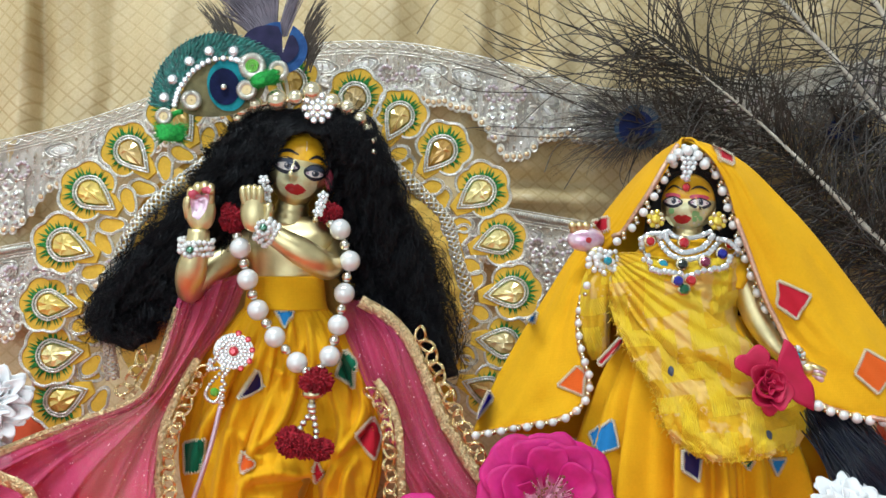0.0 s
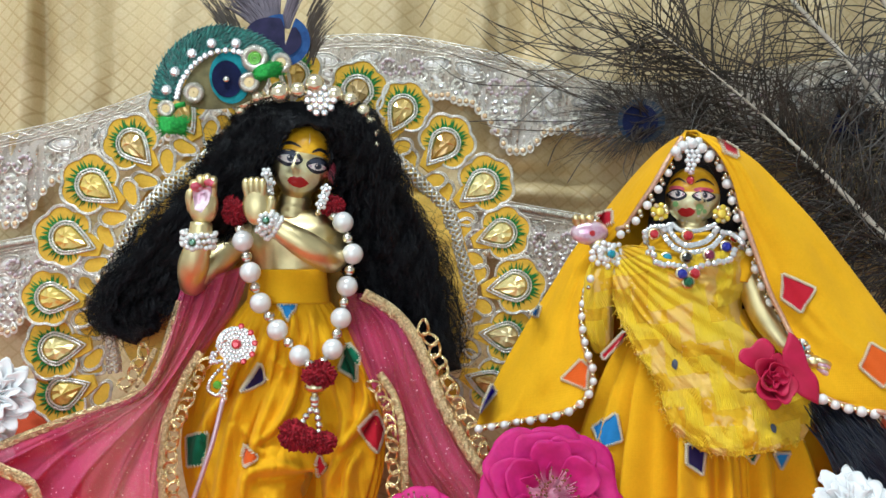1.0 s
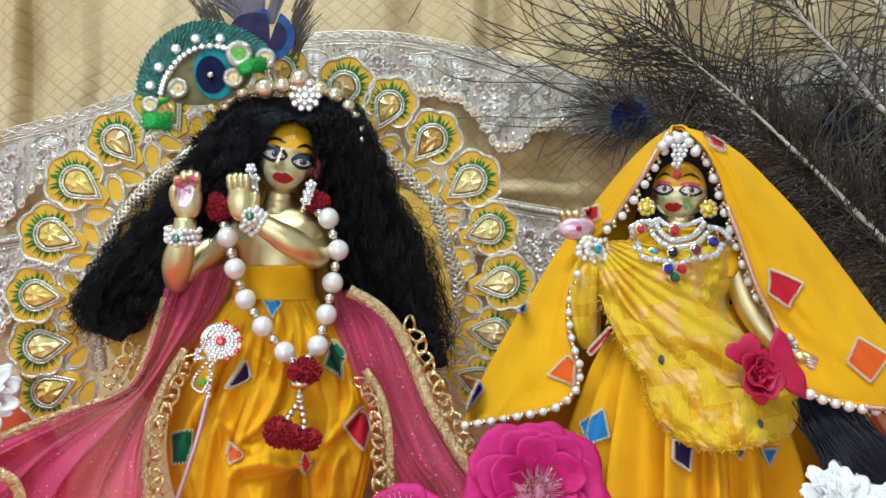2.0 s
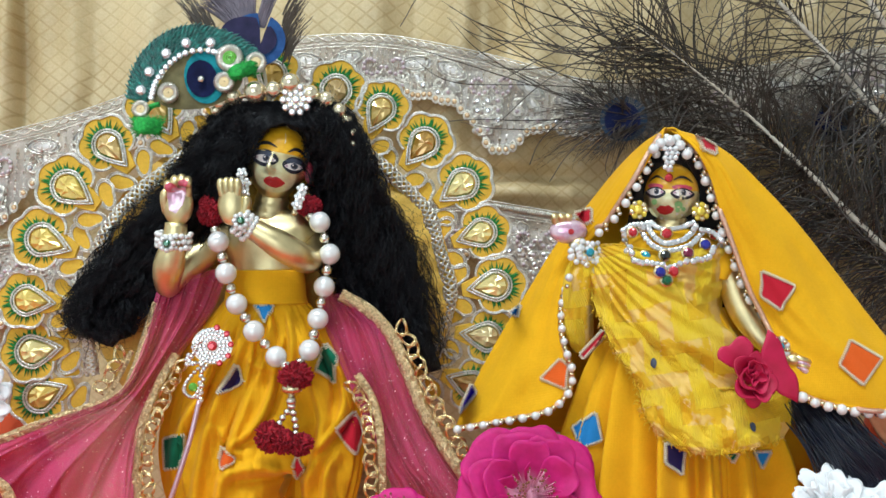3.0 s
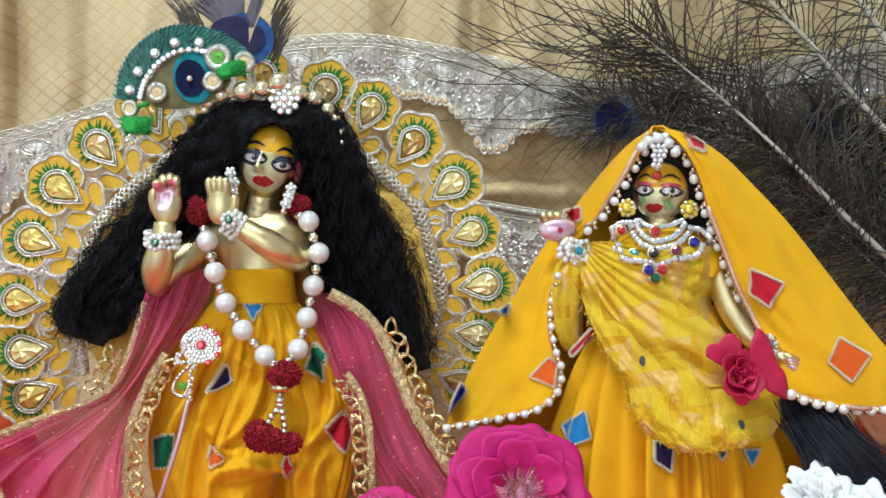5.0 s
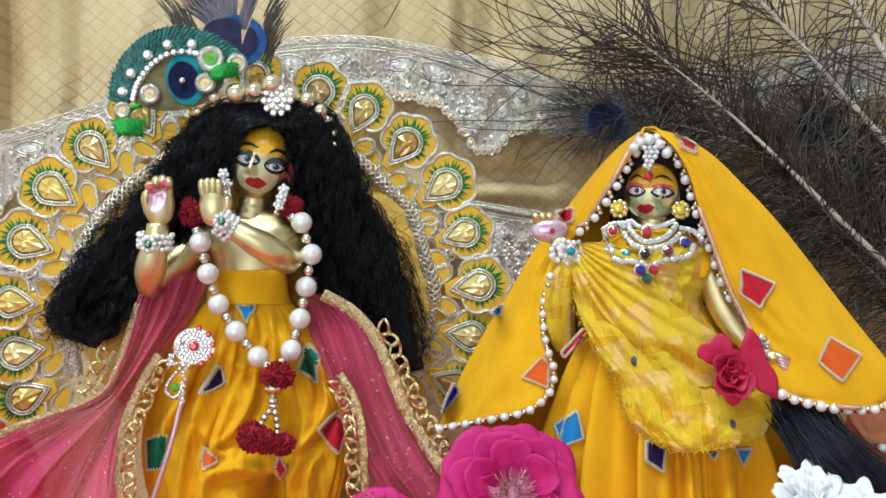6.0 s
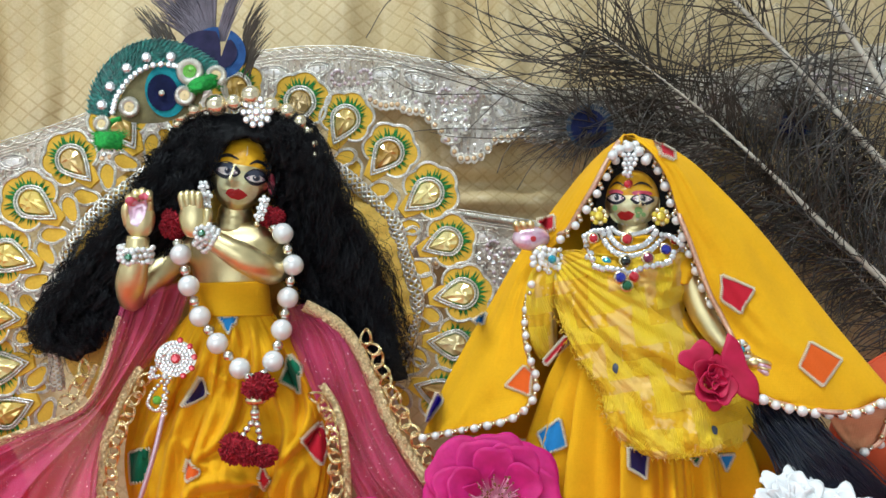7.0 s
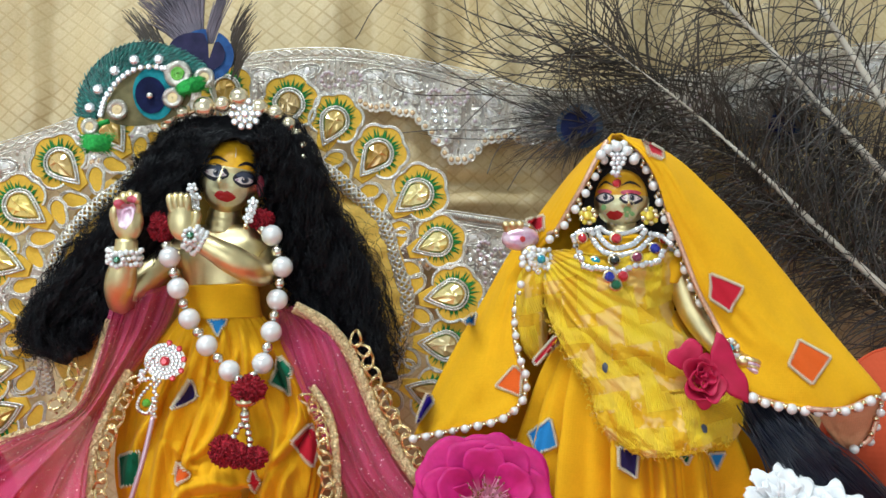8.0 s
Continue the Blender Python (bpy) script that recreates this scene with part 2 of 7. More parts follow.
def brocade():
    """Gold silk with a woven lattice of lozenges."""
    m = material("gold_brocade", (0.55, 0.38, 0.16), 0.5, Specular_IOR_Level=0.6)
    o = xyz(m)
    wob = maths(m, "MULTIPLY", noise_of(m, 9, 2), 0.004)
    p = maths(m, "DIVIDE", maths(m, "ADD", o[0], wob), 0.0112)
    q = maths(m, "DIVIDE", maths(m, "ADD", o[2], wob), 0.0093)
    one = maths(m, "ABSOLUTE", maths(m, "SUBTRACT", maths(m, "FRACT", maths(m, "ADD", p, q)), 0.5))
    two = maths(m, "ABSOLUTE", maths(m, "SUBTRACT", maths(m, "FRACT", maths(m, "SUBTRACT", p, q)), 0.5))
    near = maths(m, "MAXIMUM", one, two)
    line = m.node_tree.nodes.new("ShaderNodeMapRange")
    line.inputs["From Min"].default_value, line.inputs["From Max"].default_value = 0.38, 0.46
    m.node_tree.links.new(near, line.inputs["Value"])
    body = ramp(m, maths(m, "ADD", maths(m, "MULTIPLY", noise_of(m, 14, 4), 0.6), maths(m, "MULTIPLY", noise_of(m, 700, 3), 0.4)),
                [(0.3, (0.51, 0.378, 0.185)), (0.7, (0.68, 0.54, 0.32))])
    mix = m.node_tree.nodes.new("ShaderNodeMix")
    mix.data_type = "RGBA"
    m.node_tree.links.new(maths(m, "MULTIPLY", line.outputs[0], maths(m, "SUBTRACT", maths(m, "MULTIPLY", noise_of(m, 22, 3), 1.0), 0.24)), mix.inputs[0])
    m.node_tree.links.new(body, mix.inputs[6])
    mix.inputs[7].default_value = (0.36, 0.21, 0.075, 1)
    set_in(m, "Base Color", mix.outputs[2])
    r = m.node_tree.nodes.new("ShaderNodeMapRange")
    r.inputs["To Min"].default_value, r.inputs["To Max"].default_value = 0.42, 0.75
    m.node_tree.links.new(line.outputs[0], r.inputs["Value"])
    set_in(m, "Roughness", r.outputs[0])
    bump(m, maths(m, "ADD", maths(m, "MULTIPLY", line.outputs[0], -0.6), maths(m, "MULTIPLY", noise_of(m, 1500, 2), 0.4)), 0.4, 0.0004)
    return m


def speckled(name, stops, scale=300, rough=0.6, relief=0.5, **more):
    m = material(name, stops[0][1], rough, **more)
    f = noise_of(m, scale, 5)
    set_in(m, "Base Color", ramp(m, f, stops))
    bump(m, noise_of(m, scale * 3, 3), relief, 0.0003)
    return m


def varied(name, colours, rough, **more):
    """One colour per piece out of several."""
    m = material(name, colours[0], rough, **more)
    i = m.node_tree.nodes.new("ShaderNodeObjectInfo")
    c = ramp(m, i.outputs["Random"], [(k / len(colours), x) for k, x in enumerate(colours)])
    set_in(m, "Base Color", c)
    return m


BROCADE = brocade()
YELLOW = cloth("marigold_cotton", (0.84, 0.425, 0.009))


def zigzag_lace(name, ground, thread, sprig):
    """Lemon net crossed by zigzag bands of hatched embroidery, with sprigs of pale shiny thread between."""
    m = cloth(name, ground, 1100, 0.8, 0.05, 0.6)
    nt = m.node_tree
    base = nt.nodes["Principled BSDF"].inputs["Base Color"].links[0].from_socket
    o = xyz(m)
    warp = maths(m, "MULTIPLY", noise_of(m, 30, 1), 0.012)
    p = maths(m, "ADD", maths(m, "ADD", maths(m, "MULTIPLY", o[0], 0.62), maths(m, "MULTIPLY", o[2], 0.78)), warp)
    q = maths(m, "SUBTRACT", maths(m, "MULTIPLY", o[0], 0.78), maths(m, "MULTIPLY", o[2], 0.62))
    tri = maths(m, "MULTIPLY", maths(m, "PINGPONG", q, 0.0105), 1.1)
    comb = maths(m, "MULTIPLY", maths(m, "PINGPONG", q, 0.0007), 0.5)
    band = maths(m, "FRACT", maths(m, "DIVIDE", maths(m, "ADD", maths(m, "ADD", p, tri), comb), 0.0185))
    dense = maths(m, "LESS_THAN", band, 0.56)
    hatch = maths(m, "SINE", maths(m, "MULTIPLY", maths(m, "ADD", q, maths(m, "MULTIPLY", p, 0.4)), 8200))
    stitch = maths(m, "MULTIPLY", dense, maths(m, "ADD", maths(m, "MULTIPLY", hatch, 0.3), 0.7))
    gap = maths(m, "SUBTRACT", 1.0, dense)
    spot = maths(m, "GREATER_THAN", maths(m, "ADD", noise_of(m, 90, 1), maths(m, "MULTIPLY", noise_of(m, 600, 2), 0.3)), 0.655)
    rows = maths(m, "GREATER_THAN", maths(m, "SINE", maths(m, "MULTIPLY", maths(m, "ADD", o[2], maths(m, "MULTIPLY", o[0], 0.9)), 6000)), -0.1)
    pale = maths(m, "MULTIPLY", maths(m, "MULTIPLY", spot, rows), maths(m, "ADD", maths(m, "MULTIPLY", gap, 0.62), 0.08))
    colour = base
    for fac, tint in ((maths(m, "MULTIPLY", stitch, 0.9), thread), (pale, sprig)):
        mix = nt.nodes.new("ShaderNodeMix")
        mix.data_type = "RGBA"
        nt.links.new(fac, mix.inputs[0])
        nt.links.new(colour, mix.inputs[6])
        mix.inputs[7].default_value = (*tint, 1)
        colour = mix.outputs[2]
    set_in(m, "Base Color", colour)
    set_in(m, "Metallic", maths(m, "MULTIPLY", pale, 0.3))
    net = maths(m, "MULTIPLY", maths(m, "SINE", maths(m, "MULTIPLY", p, 7000)), maths(m, "SINE", maths(m, "MULTIPLY", q, 7000)))
    open_net = maths(m, "MULTIPLY", gap, maths(m, "ADD", maths(m, "MULTIPLY", net, 0.1), 0.10))
    set_in(m, "Alpha", maths(m, "MAXIMUM", maths(m, "SUBTRACT", 1.0, open_net), pale))
    bump(m, maths(m, "ADD", maths(m, "MULTIPLY", stitch, 0.8), maths(m, "MULTIPLY", noise_of(m, 380, 5), 1.3)), 0.8, 0.0007)
    return m


LEMON = zigzag_lace("lemon_lace", (0.82, 0.47, 0.020), (0.88, 0.63, 0.030), (0.93, 0.68, 0.38))
BLUE = cloth("blue_patch", (0.02, 0.22, 0.55))
GREEN = cloth("green_patch", (0.005, 0.14, 0.07))
RED = cloth("red_patch", (0.55, 0.015, 0.035))
ORANGE = cloth("orange_patch", (0.78, 0.12, 0.015))
NAVY = cloth("navy_patch", (0.02, 0.012, 0.09))
VIOLET = cloth("violet_patch", (0.03, 0.015, 0.32))
STITCH = cloth("white_stitch", (0.8, 0.72, 0.55))
WINE = speckled("wine_wool", [(0.3, (0.18, 0.004, 0.012)), (0.7, (0.5, 0.012, 0.03))], 900, 0.95, 1.0)
TULLE = sheer("pink_tulle", (0.84, 0.085, 0.24), 0.48, 0.33, 700)
NET = sheer("lace_net", (0.76, 0.71, 0.67), 0.62, 0.5, 1100, 0.45)
BRASS = metal("brass", (0.82, 0.68, 0.38), 0.33, 90, 0.75)
SILVER = metal("silver_cord", (0.78, 0.74, 0.68), 0.3, 500, 0.65, 0.8)
LACE_SILVER = metal("lace_thread", (0.86, 0.82, 0.75), 0.3, 500, 0.7, 0.8)
GOLD = metal("gold_braid", (0.94, 0.74, 0.40), 0.2, 600, 0.55, 0.5)
SEQUIN = metal("gold_sequin", (0.84, 0.66, 0.38), 0.32, 900, 0.55, 1.0)
ROSEGOLD = metal("rose_piping", (0.85, 0.55, 0.42), 0.42, 900, 0.75, 0.9)
BALLGOLD = metal("gold_bead", (0.84, 0.70, 0.45), 0.2, 200, 0.8, 0.1)
BALLSILVER = metal("silver_bead", (0.78, 0.74, 0.68), 0.18, 200, 0.8, 0.1)
PEARL = material("pearl", (0.78, 0.77, 0.77), 0.22, 0.12, Coat_Weight=1.0, Coat_Roughness=0.06, Coat_IOR=1.7)
GOLDPEARL = material("gold_pearl", (0.82, 0.72, 0.52), 0.22, 0.8, Coat_Weight=0.8, Coat_Roughness=0.1)
LILAC = material("lilac_pearl", (0.62, 0.5, 0.55), 0.3, Coat_Weight=0.6)
CRYSTAL = material("crystal", (0.78, 0.79, 0.82), 0.1, 0.65, Coat_Weight=0.6)
AMBER = varied("amber_stone", [(0.90, 0.66, 0.16), (0.50, 0.26, 0.05), (0.94, 0.84, 0.50), (0.62, 0.36, 0.07), (0.92, 0.76, 0.32)], 0.07, Metallic=0.35, Coat_Weight=1.0, IOR=1.7)
DROP = gem("amber_drop", (0.74, 0.50, 0.28), 0.3)
RUBY = gem("ruby", (0.6, 0.02, 0.04), 0.3)
EMERALD = gem("emerald", (0.0, 0.12, 0.05), 0.3)
PERIDOT = gem("peridot", (0.12, 0.45, 0.03), 0.3)
SAPPHIRE = gem("sapphire", (0.01, 0.02, 0.35), 0.3)
TURQ = gem("turquoise", (0.01, 0.32, 0.45), 0.3)
JET = gem("jet", (0.01, 0.015, 0.015), 0.0)
AMETHYST = gem("wine_stone", (0.22, 0.01, 0.06), 0.3)
CITRINE = gem("citrine", (0.8, 0.6, 0.06), 0.3)
FELT = cloth("orange_felt", (0.82, 0.48, 0.06), 1300, 0.7)
SATIN = cloth("orange_satin", (0.90, 0.56, 0.11), 1500, 0.65, 0.2, 0.45)
GREENTHREAD = cloth("green_thread", (0.03, 0.22, 0.05), 2500)
HAIR = material("black_hair", (0.003, 0.0032, 0.006), 0.46, Specular_IOR_Level=0.3)
HAIRBASE = speckled("hair_mass", [(0.3, (0.004, 0.004, 0.005)), (0.7, (0.012, 0.01, 0.012))], 400, 0.7, 1.0)
BARB = speckled("feather_barb", [(0.3, (0.022, 0.016, 0.012)), (0.7, (0.085, 0.060, 0.044))], 60, 0.4, 0.2)
FLUFF = speckled("feather_fluff", [(0.3, (0.024, 0.021, 0.022)), (0.7, (0.13, 0.115, 0.105))], 60, 0.6, 0.2)
QUILL = speckled("quill", [(0.3, (0.5, 0.42, 0.34)), (0.7, (0.72, 0.65, 0.55))], 90, 0.45, 0.3)
EYEBLUE = speckled("feather_blue", [(0.3, (0.004, 0.006, 0.03)), (0.7, (0.007, 0.012, 0.06))], 250, 0.8, 0.6, Specular_IOR_Level=0.15)
EYETEAL = speckled("feather_teal", [(0.3, (0.0, 0.11, 0.14)), (0.7, (0.01, 0.26, 0.30))], 250, 0.75, 0.6, Specular_IOR_Level=0.2)
EYEAZURE = speckled("feather_azure", [(0.3, (0.015, 0.05, 0.17)), (0.7, (0.03, 0.11, 0.30))], 250, 0.75, 0.6, Specular_IOR_Level=0.2)
EYESTEEL = speckled("feather_steel", [(0.3, (0.010, 0.022, 0.045)), (0.7, (0.025, 0.05, 0.09))], 250, 0.7, 0.6, Specular_IOR_Level=0.2)
EYEBRONZE = speckled("feather_bronze", [(0.3, (0.10, 0.085, 0.04)), (0.7, (0.2, 0.17, 0.08))], 200, 0.75, 0.6, Specular_IOR_Level=0.2)
EYEPURPLE = speckled("feather_purple", [(0.3, (0.012, 0.012, 0.04)), (0.7, (0.035, 0.03, 0.085))], 150, 0.75, 0.5, Specular_IOR_Level=0.2)
MAUVE = speckled("feather_mauve", [(0.3, (0.09, 0.075, 0.10)), (0.7, (0.22, 0.18, 0.22))], 120, 0.6, 0.4)
TEALTHREAD = speckled("teal_thread", [(0.25, (0.0, 0.05, 0.05)), (0.55, (0.006, 0.20, 0.17)), (0.75, (0.05, 0.42, 0.35))], 500, 0.35, 0.8, Sheen_Weight=0.3)
TUFT = speckled("green_tuft", [(0.3, (0.0, 0.22, 0.03)), (0.7, (0.02, 0.48, 0.07))], 700, 0.7, 1.0)
PETAL = speckled("magenta_petal", [(0.25, (0.46, 0.002, 0.12)), (0.75, (0.70, 0.010, 0.23))], 150, 0.66, 0.7, Subsurface_Weight=0.2, Subsurface_Radius=(0.003, 0.001, 0.001))
PALEPETAL = speckled("pale_petal", [(0.3, (0.75, 0.25, 0.42)), (0.7, (0.85, 0.5, 0.6))], 200, 0.5, 0.3)
CRIMSON = speckled("crimson_petal", [(0.25, (0.40, 0.002, 0.035)), (0.75, (0.60, 0.005, 0.075))], 130, 0.62, 0.5)
WHITEPETAL = speckled("white_petal", [(0.3, (0.82, 0.83, 0.86)), (0.7, (0.90, 0.90, 0.91))], 150, 0.55, 0.3, Subsurface_Weight=0.2, Subsurface_Radius=(0.003, 0.003, 0.003))
YPAINT = speckled("yellow_paint", [(0.3, (0.72, 0.33, 0.01)), (0.7, (0.85, 0.46, 0.02))], 400, 0.35, 0.2)
BLACKPAINT = material("black_paint", (0.012, 0.01, 0.02), 0.35)
WHITEPAINT = speckled("white_paint", [(0.3, (0.62, 0.52, 0.5)), (0.7, (0.8, 0.74, 0.7))], 500, 0.35, 0.2)
GREYPAINT = material("blue_grey_paint", (0.045, 0.055, 0.09), 0.3)
LIPPAINT = speckled("red_paint", [(0.3, (0.34, 0.008, 0.012)), (0.7, (0.5, 0.015, 0.02))], 500, 0.35, 0.3)
PINKPAINT = speckled("pink_pearl_paint", [(0.3, (0.62, 0.30, 0.45)), (0.7, (0.85, 0.66, 0.76))], 260, 0.2, 0.5, Metallic=0.4, Coat_Weight=0.8)
REDFLUSH = speckled("rose_paint", [(0.3, (0.55, 0.04, 0.09)), (0.7, (0.7, 0.14, 0.2))], 300, 0.35, 0.3)
MINT = material("green_gem_paint", (0.25, 0.5, 0.2), 0.3)
LILACSTICK = material("lilac_foil", (0.62, 0.42, 0.5), 0.3, 0.5)
VERMILION = cloth("vermilion_cloth", (0.62, 0.09, 0.035), 1300)
PLASTER = speckled("wall_plaster", [(0.3, (0.66, 0.65, 0.62)), (0.7, (0.74, 0.73, 0.70))], 6, 0.85, 0.3)
BOUNCEFLOOR = speckled("pale_bounce_floor", [(0.3, (0.66, 0.65, 0.62)), (0.7, (0.78, 0.77, 0.75))], 10, 0.3, 0.2)
LAMPGLASS = material("lamp_diffuser", (0.9, 0.9, 0.88), 0.5, Emission_Color=(1.0, 0.96, 0.9, 1), Emission_Strength=2.0)
LINING = cloth("peach_lining", (0.62, 0.27, 0.14), 2600, 0.8, 0.1, 0.6)
ORGANZA = material("white_organza", (0.74, 0.70, 0.68), 0.42, 0.25, Sheen_Weight=0.3)
TAILHAIR = material("glossy_black_hair", (0.006, 0.009, 0.024), 0.28, Specular_IOR_Level=0.7)
SPRIG = cloth("cream_thread", (0.86, 0.68, 0.38), 2500, 0.8, 0.3, 0.45)
TEALBASE = speckled("teal_gap_shade", [(0.3, (0.0, 0.02, 0.022)), (0.7, (0.002, 0.06, 0.055))], 500, 0.6, 0.6)
# Face paint on the consort; on the flute player a painted sheen.
PEARLFACE = speckled("pale_gold_paint_sheen", [(0.3, (0.62, 0.56, 0.30)), (0.7, (0.76, 0.74, 0.50))], 260, 0.34, 0.5, Metallic=0.35)
ANTHER = material("anther", (0.22, 0.075, 0.03), 0.6)


def footed(mat, pale, lo, hi):
    """Lets a petal's colour run to a pale foot, along the petal's own length."""
    nt = mat.node_tree
    base = next(n for n in nt.nodes if n.type == "BSDF_PRINCIPLED").inputs["Base Color"]
    src = base.links[0].from_socket
    uv = nt.nodes.new("ShaderNodeUVMap")
    sep = nt.nodes.new("ShaderNodeSeparateXYZ")
    ramp = nt.nodes.new("ShaderNodeMapRange")
    ramp.interpolation_type = "SMOOTHSTEP"
    ramp.inputs["From Min"].default_value = lo
    ramp.inputs["From Max"].default_value = hi
    mix = nt.nodes.new("ShaderNodeMix")
    mix.data_type = "RGBA"
    mix.inputs[6].default_value = (*pale, 1)
    nt.links.new(uv.outputs[0], sep.inputs[0])
    nt.links.new(sep.outputs["Y"], ramp.inputs["Value"])
    nt.links.new(ramp.outputs[0], mix.inputs[0])
    nt.links.new(src, mix.inputs[7])
    nt.links.new(mix.outputs[2], base)


footed(PETAL, (0.82, 0.42, 0.55), 0.08, 0.5)

# ---- the room: unseen, added to enclose the altar and bounce light ----
def slab(name, lo, hi, mat, label, category):
    bm = bmesh.new()
    bmesh.ops.create_cube(bm, size=1)
    for v in bm.verts:
        v.co = [lo[i] + (v.co[i] + 0.5) * (hi[i] - lo[i]) for i in range(3)]
    bmesh.ops.bevel(bm, geom=list(bm.edges), offset=0.004, segments=2, affect="EDGES")
    ob = part(name, bm, mat, None, "", None, False)
    return tagged(ob, label, category, "", "structure")


# Unseen floor, kept pale to throw light up on the brass faces.
slab("floor", (-1.7, -2.6, -0.80), (1.7, 0.55, -0.75), BOUNCEFLOOR, "unseen pale floor added to bounce light up", "floor")
slab("ceiling", (-1.7, -2.6, 1.75), (1.7, 0.55, 1.80), PLASTER, "white plaster ceiling over the shrine room", "ceiling")
slab("wall_north", (-1.7, 0.45, -0.75), (1.7, 0.55, 1.75), PLASTER, "cream plaster wall behind the altar cloth", "wall")
for lo, hi in (((-1.7, -2.7, -0.75), (1.7, -2.6, -0.25)), ((-1.7, -2.7, 1.15), (1.7, -2.6, 1.75)), ((-1.7, -2.7, -0.25), (-1.3, -2.6, 1.15)), ((0.3, -2.7, -0.25), (1.7, -2.6, 1.15))):
    slab("wall_south", lo, hi, PLASTER, "unseen cream plaster wall round the added window opening", "wall")
# Unseen window, added only to go with the front fill.
win = thing("added_window", (-0.5, -2.65, -0.25), "unseen white-framed window added for the front fill light", "window", "", "structure")
for lo, hi in (((-1.3, -2.68, -0.25), (-1.24, -2.62, 1.15)), ((0.24, -2.68, -0.25), (0.3, -2.62, 1.15)), ((-1.24, -2.68, 1.09), (0.24, -2.62, 1.15)), ((-1.24, -2.68, -0.25), (0.24, -2.62, -0.19)), ((-0.53, -2.68, -0.19), (-0.47, -2.62, 1.09))):
    bm = bmesh.new()
    bmesh.ops.create_cube(bm, size=1)
    for v in bm.verts:
        v.co = [lo[i] + (v.co[i] + 0.5) * (hi[i] - lo[i]) for i in range(3)]
    part("added_frame", bm, WHITEPAINT, win, "", None, False)
slab("wall_west", (-1.8, -2.6, -0.75), (-1.7, 0.45, 1.75), PLASTER, "cream plaster wall beside the altar", "wall")
slab("wall_east", (1.7, -2.6, -0.75), (1.8, 0.45, 1.75), PLASTER, "cream plaster wall beside the altar", "wall")

lamp = thing("ceiling_light", (-0.40, -0.75, 1.75), "long white ceiling lamp with frosted cover", "lamp")
bm = bmesh.new()
bmesh.ops.create_cube(bm, size=1, matrix=Matrix.Translation((-0.40, -0.75, 1.72)) @ Matrix.Diagonal((1.3, 0.3, 0.06, 1)))
bmesh.ops.bevel(bm, geom=list(bm.edges), offset=0.01, segments=2, affect="EDGES")
part("frame", bm, WHITEPAINT, lamp)
bm = bmesh.new()
bmesh.ops.create_cube(bm, size=1, matrix=Matrix.Translation((-0.40, -0.75, 1.68)) @ Matrix.Diagonal((1.2, 0.24, 0.02, 1)))
part("diffuser", bm, LAMPGLASS, lamp)

table = thing("altar_table", (0, 0.1, -0.75), "low altar table draped in vermilion cloth", "table")
bm = bmesh.new()
bmesh.ops.create_cube(bm, size=1, matrix=Matrix.Translation((0, 0.08, -0.018)) @ Matrix.Diagonal((1.2, 0.56, 0.032, 1)))
bmesh.ops.bevel(bm, geom=list(bm.edges), offset=0.004, segments=2, affect="EDGES")
part("tabletop", bm, VERMILION, table)
for sx in (-0.55, 0.55):
    for sy in (-0.15, 0.31):
        bm = bmesh.new()
        tube(bm, [(sx, sy, -0.75), (sx, sy, -0.6), (sx, sy, -0.2), (sx, sy, -0.033)], [0.02, 0.026, 0.022, 0.03], 12)
        part("leg", bm, BRASS, table)

# ---- the gold cloth behind, hung in folds ----
def fold(u, v):
    """How far the cloth bellies to the front, in metres, at a grid place."""
    q = 0.004 * math.sin(u / 46 + 0.6 * math.sin(v / 130)) + 0.003 * math.sin(u / 21 + v / 260)
    q += 0.003 * noise.noise((u / 130, v / 160, 3.0)) + 0.002 * noise.noise((u / 30, v / 90, 9.0))
    q -= 0.012 * math.exp(-((u - 878 + (v - 40) * 0.03) / 16) ** 2) * (1 if v < 140 else math.exp(-((v - 140) / 60) ** 2))
    q += 0.006 * math.exp(-((u - 835) / 36) ** 2)
    q += 0.013 / (1 + math.exp((u - 892) / 3.5)) * math.exp(-((u - 892) / 55) ** 2) * (1 if v < 90 else math.exp(-((v - 90) / 50) ** 2))
    q -= 0.022 * math.exp(-((u - 932) / 34) ** 2) * (1 if v < 100 else math.exp(-((v - 100) / 40) ** 2))
    q += 0.005 * math.exp(-((u - 40) / 40) ** 2) - 0.006 * math.exp(-((u - 78) / 16) ** 2)
    q += 0.010 * math.exp(-((v - 350 - 0.05 * (u - 900)) / 14) ** 2) * math.exp(-((u - 960) / 90) ** 2)
    q -= 0.009 * math.exp(-((v - 322 - 0.05 * (u - 900)) / 14) ** 2) * math.exp(-((u - 940) / 100) ** 2)
    return q


bm = bmesh.new()
grid = [[None] * 481 for _ in range(141)]
for j in range(141):
    for k in range(481):
        u, v = -650 + 3000 * k / 480, -450 + 1420 * j / 140
        grid[j][k] = bm.verts.new(at(u, v, 0.120 - fold(u, v)))
for j in range(140):
    for k in range(480):
        bm.faces.new((grid[j][k], grid[j + 1][k], grid[j + 1][k + 1], grid[j][k + 1]))
back = part("backdrop", bm, BROCADE, None)
tagged(back, "gold brocade cloth with woven lozenges, hung in folds", "backdrop", "", "structure")
thick(back, 0.001)

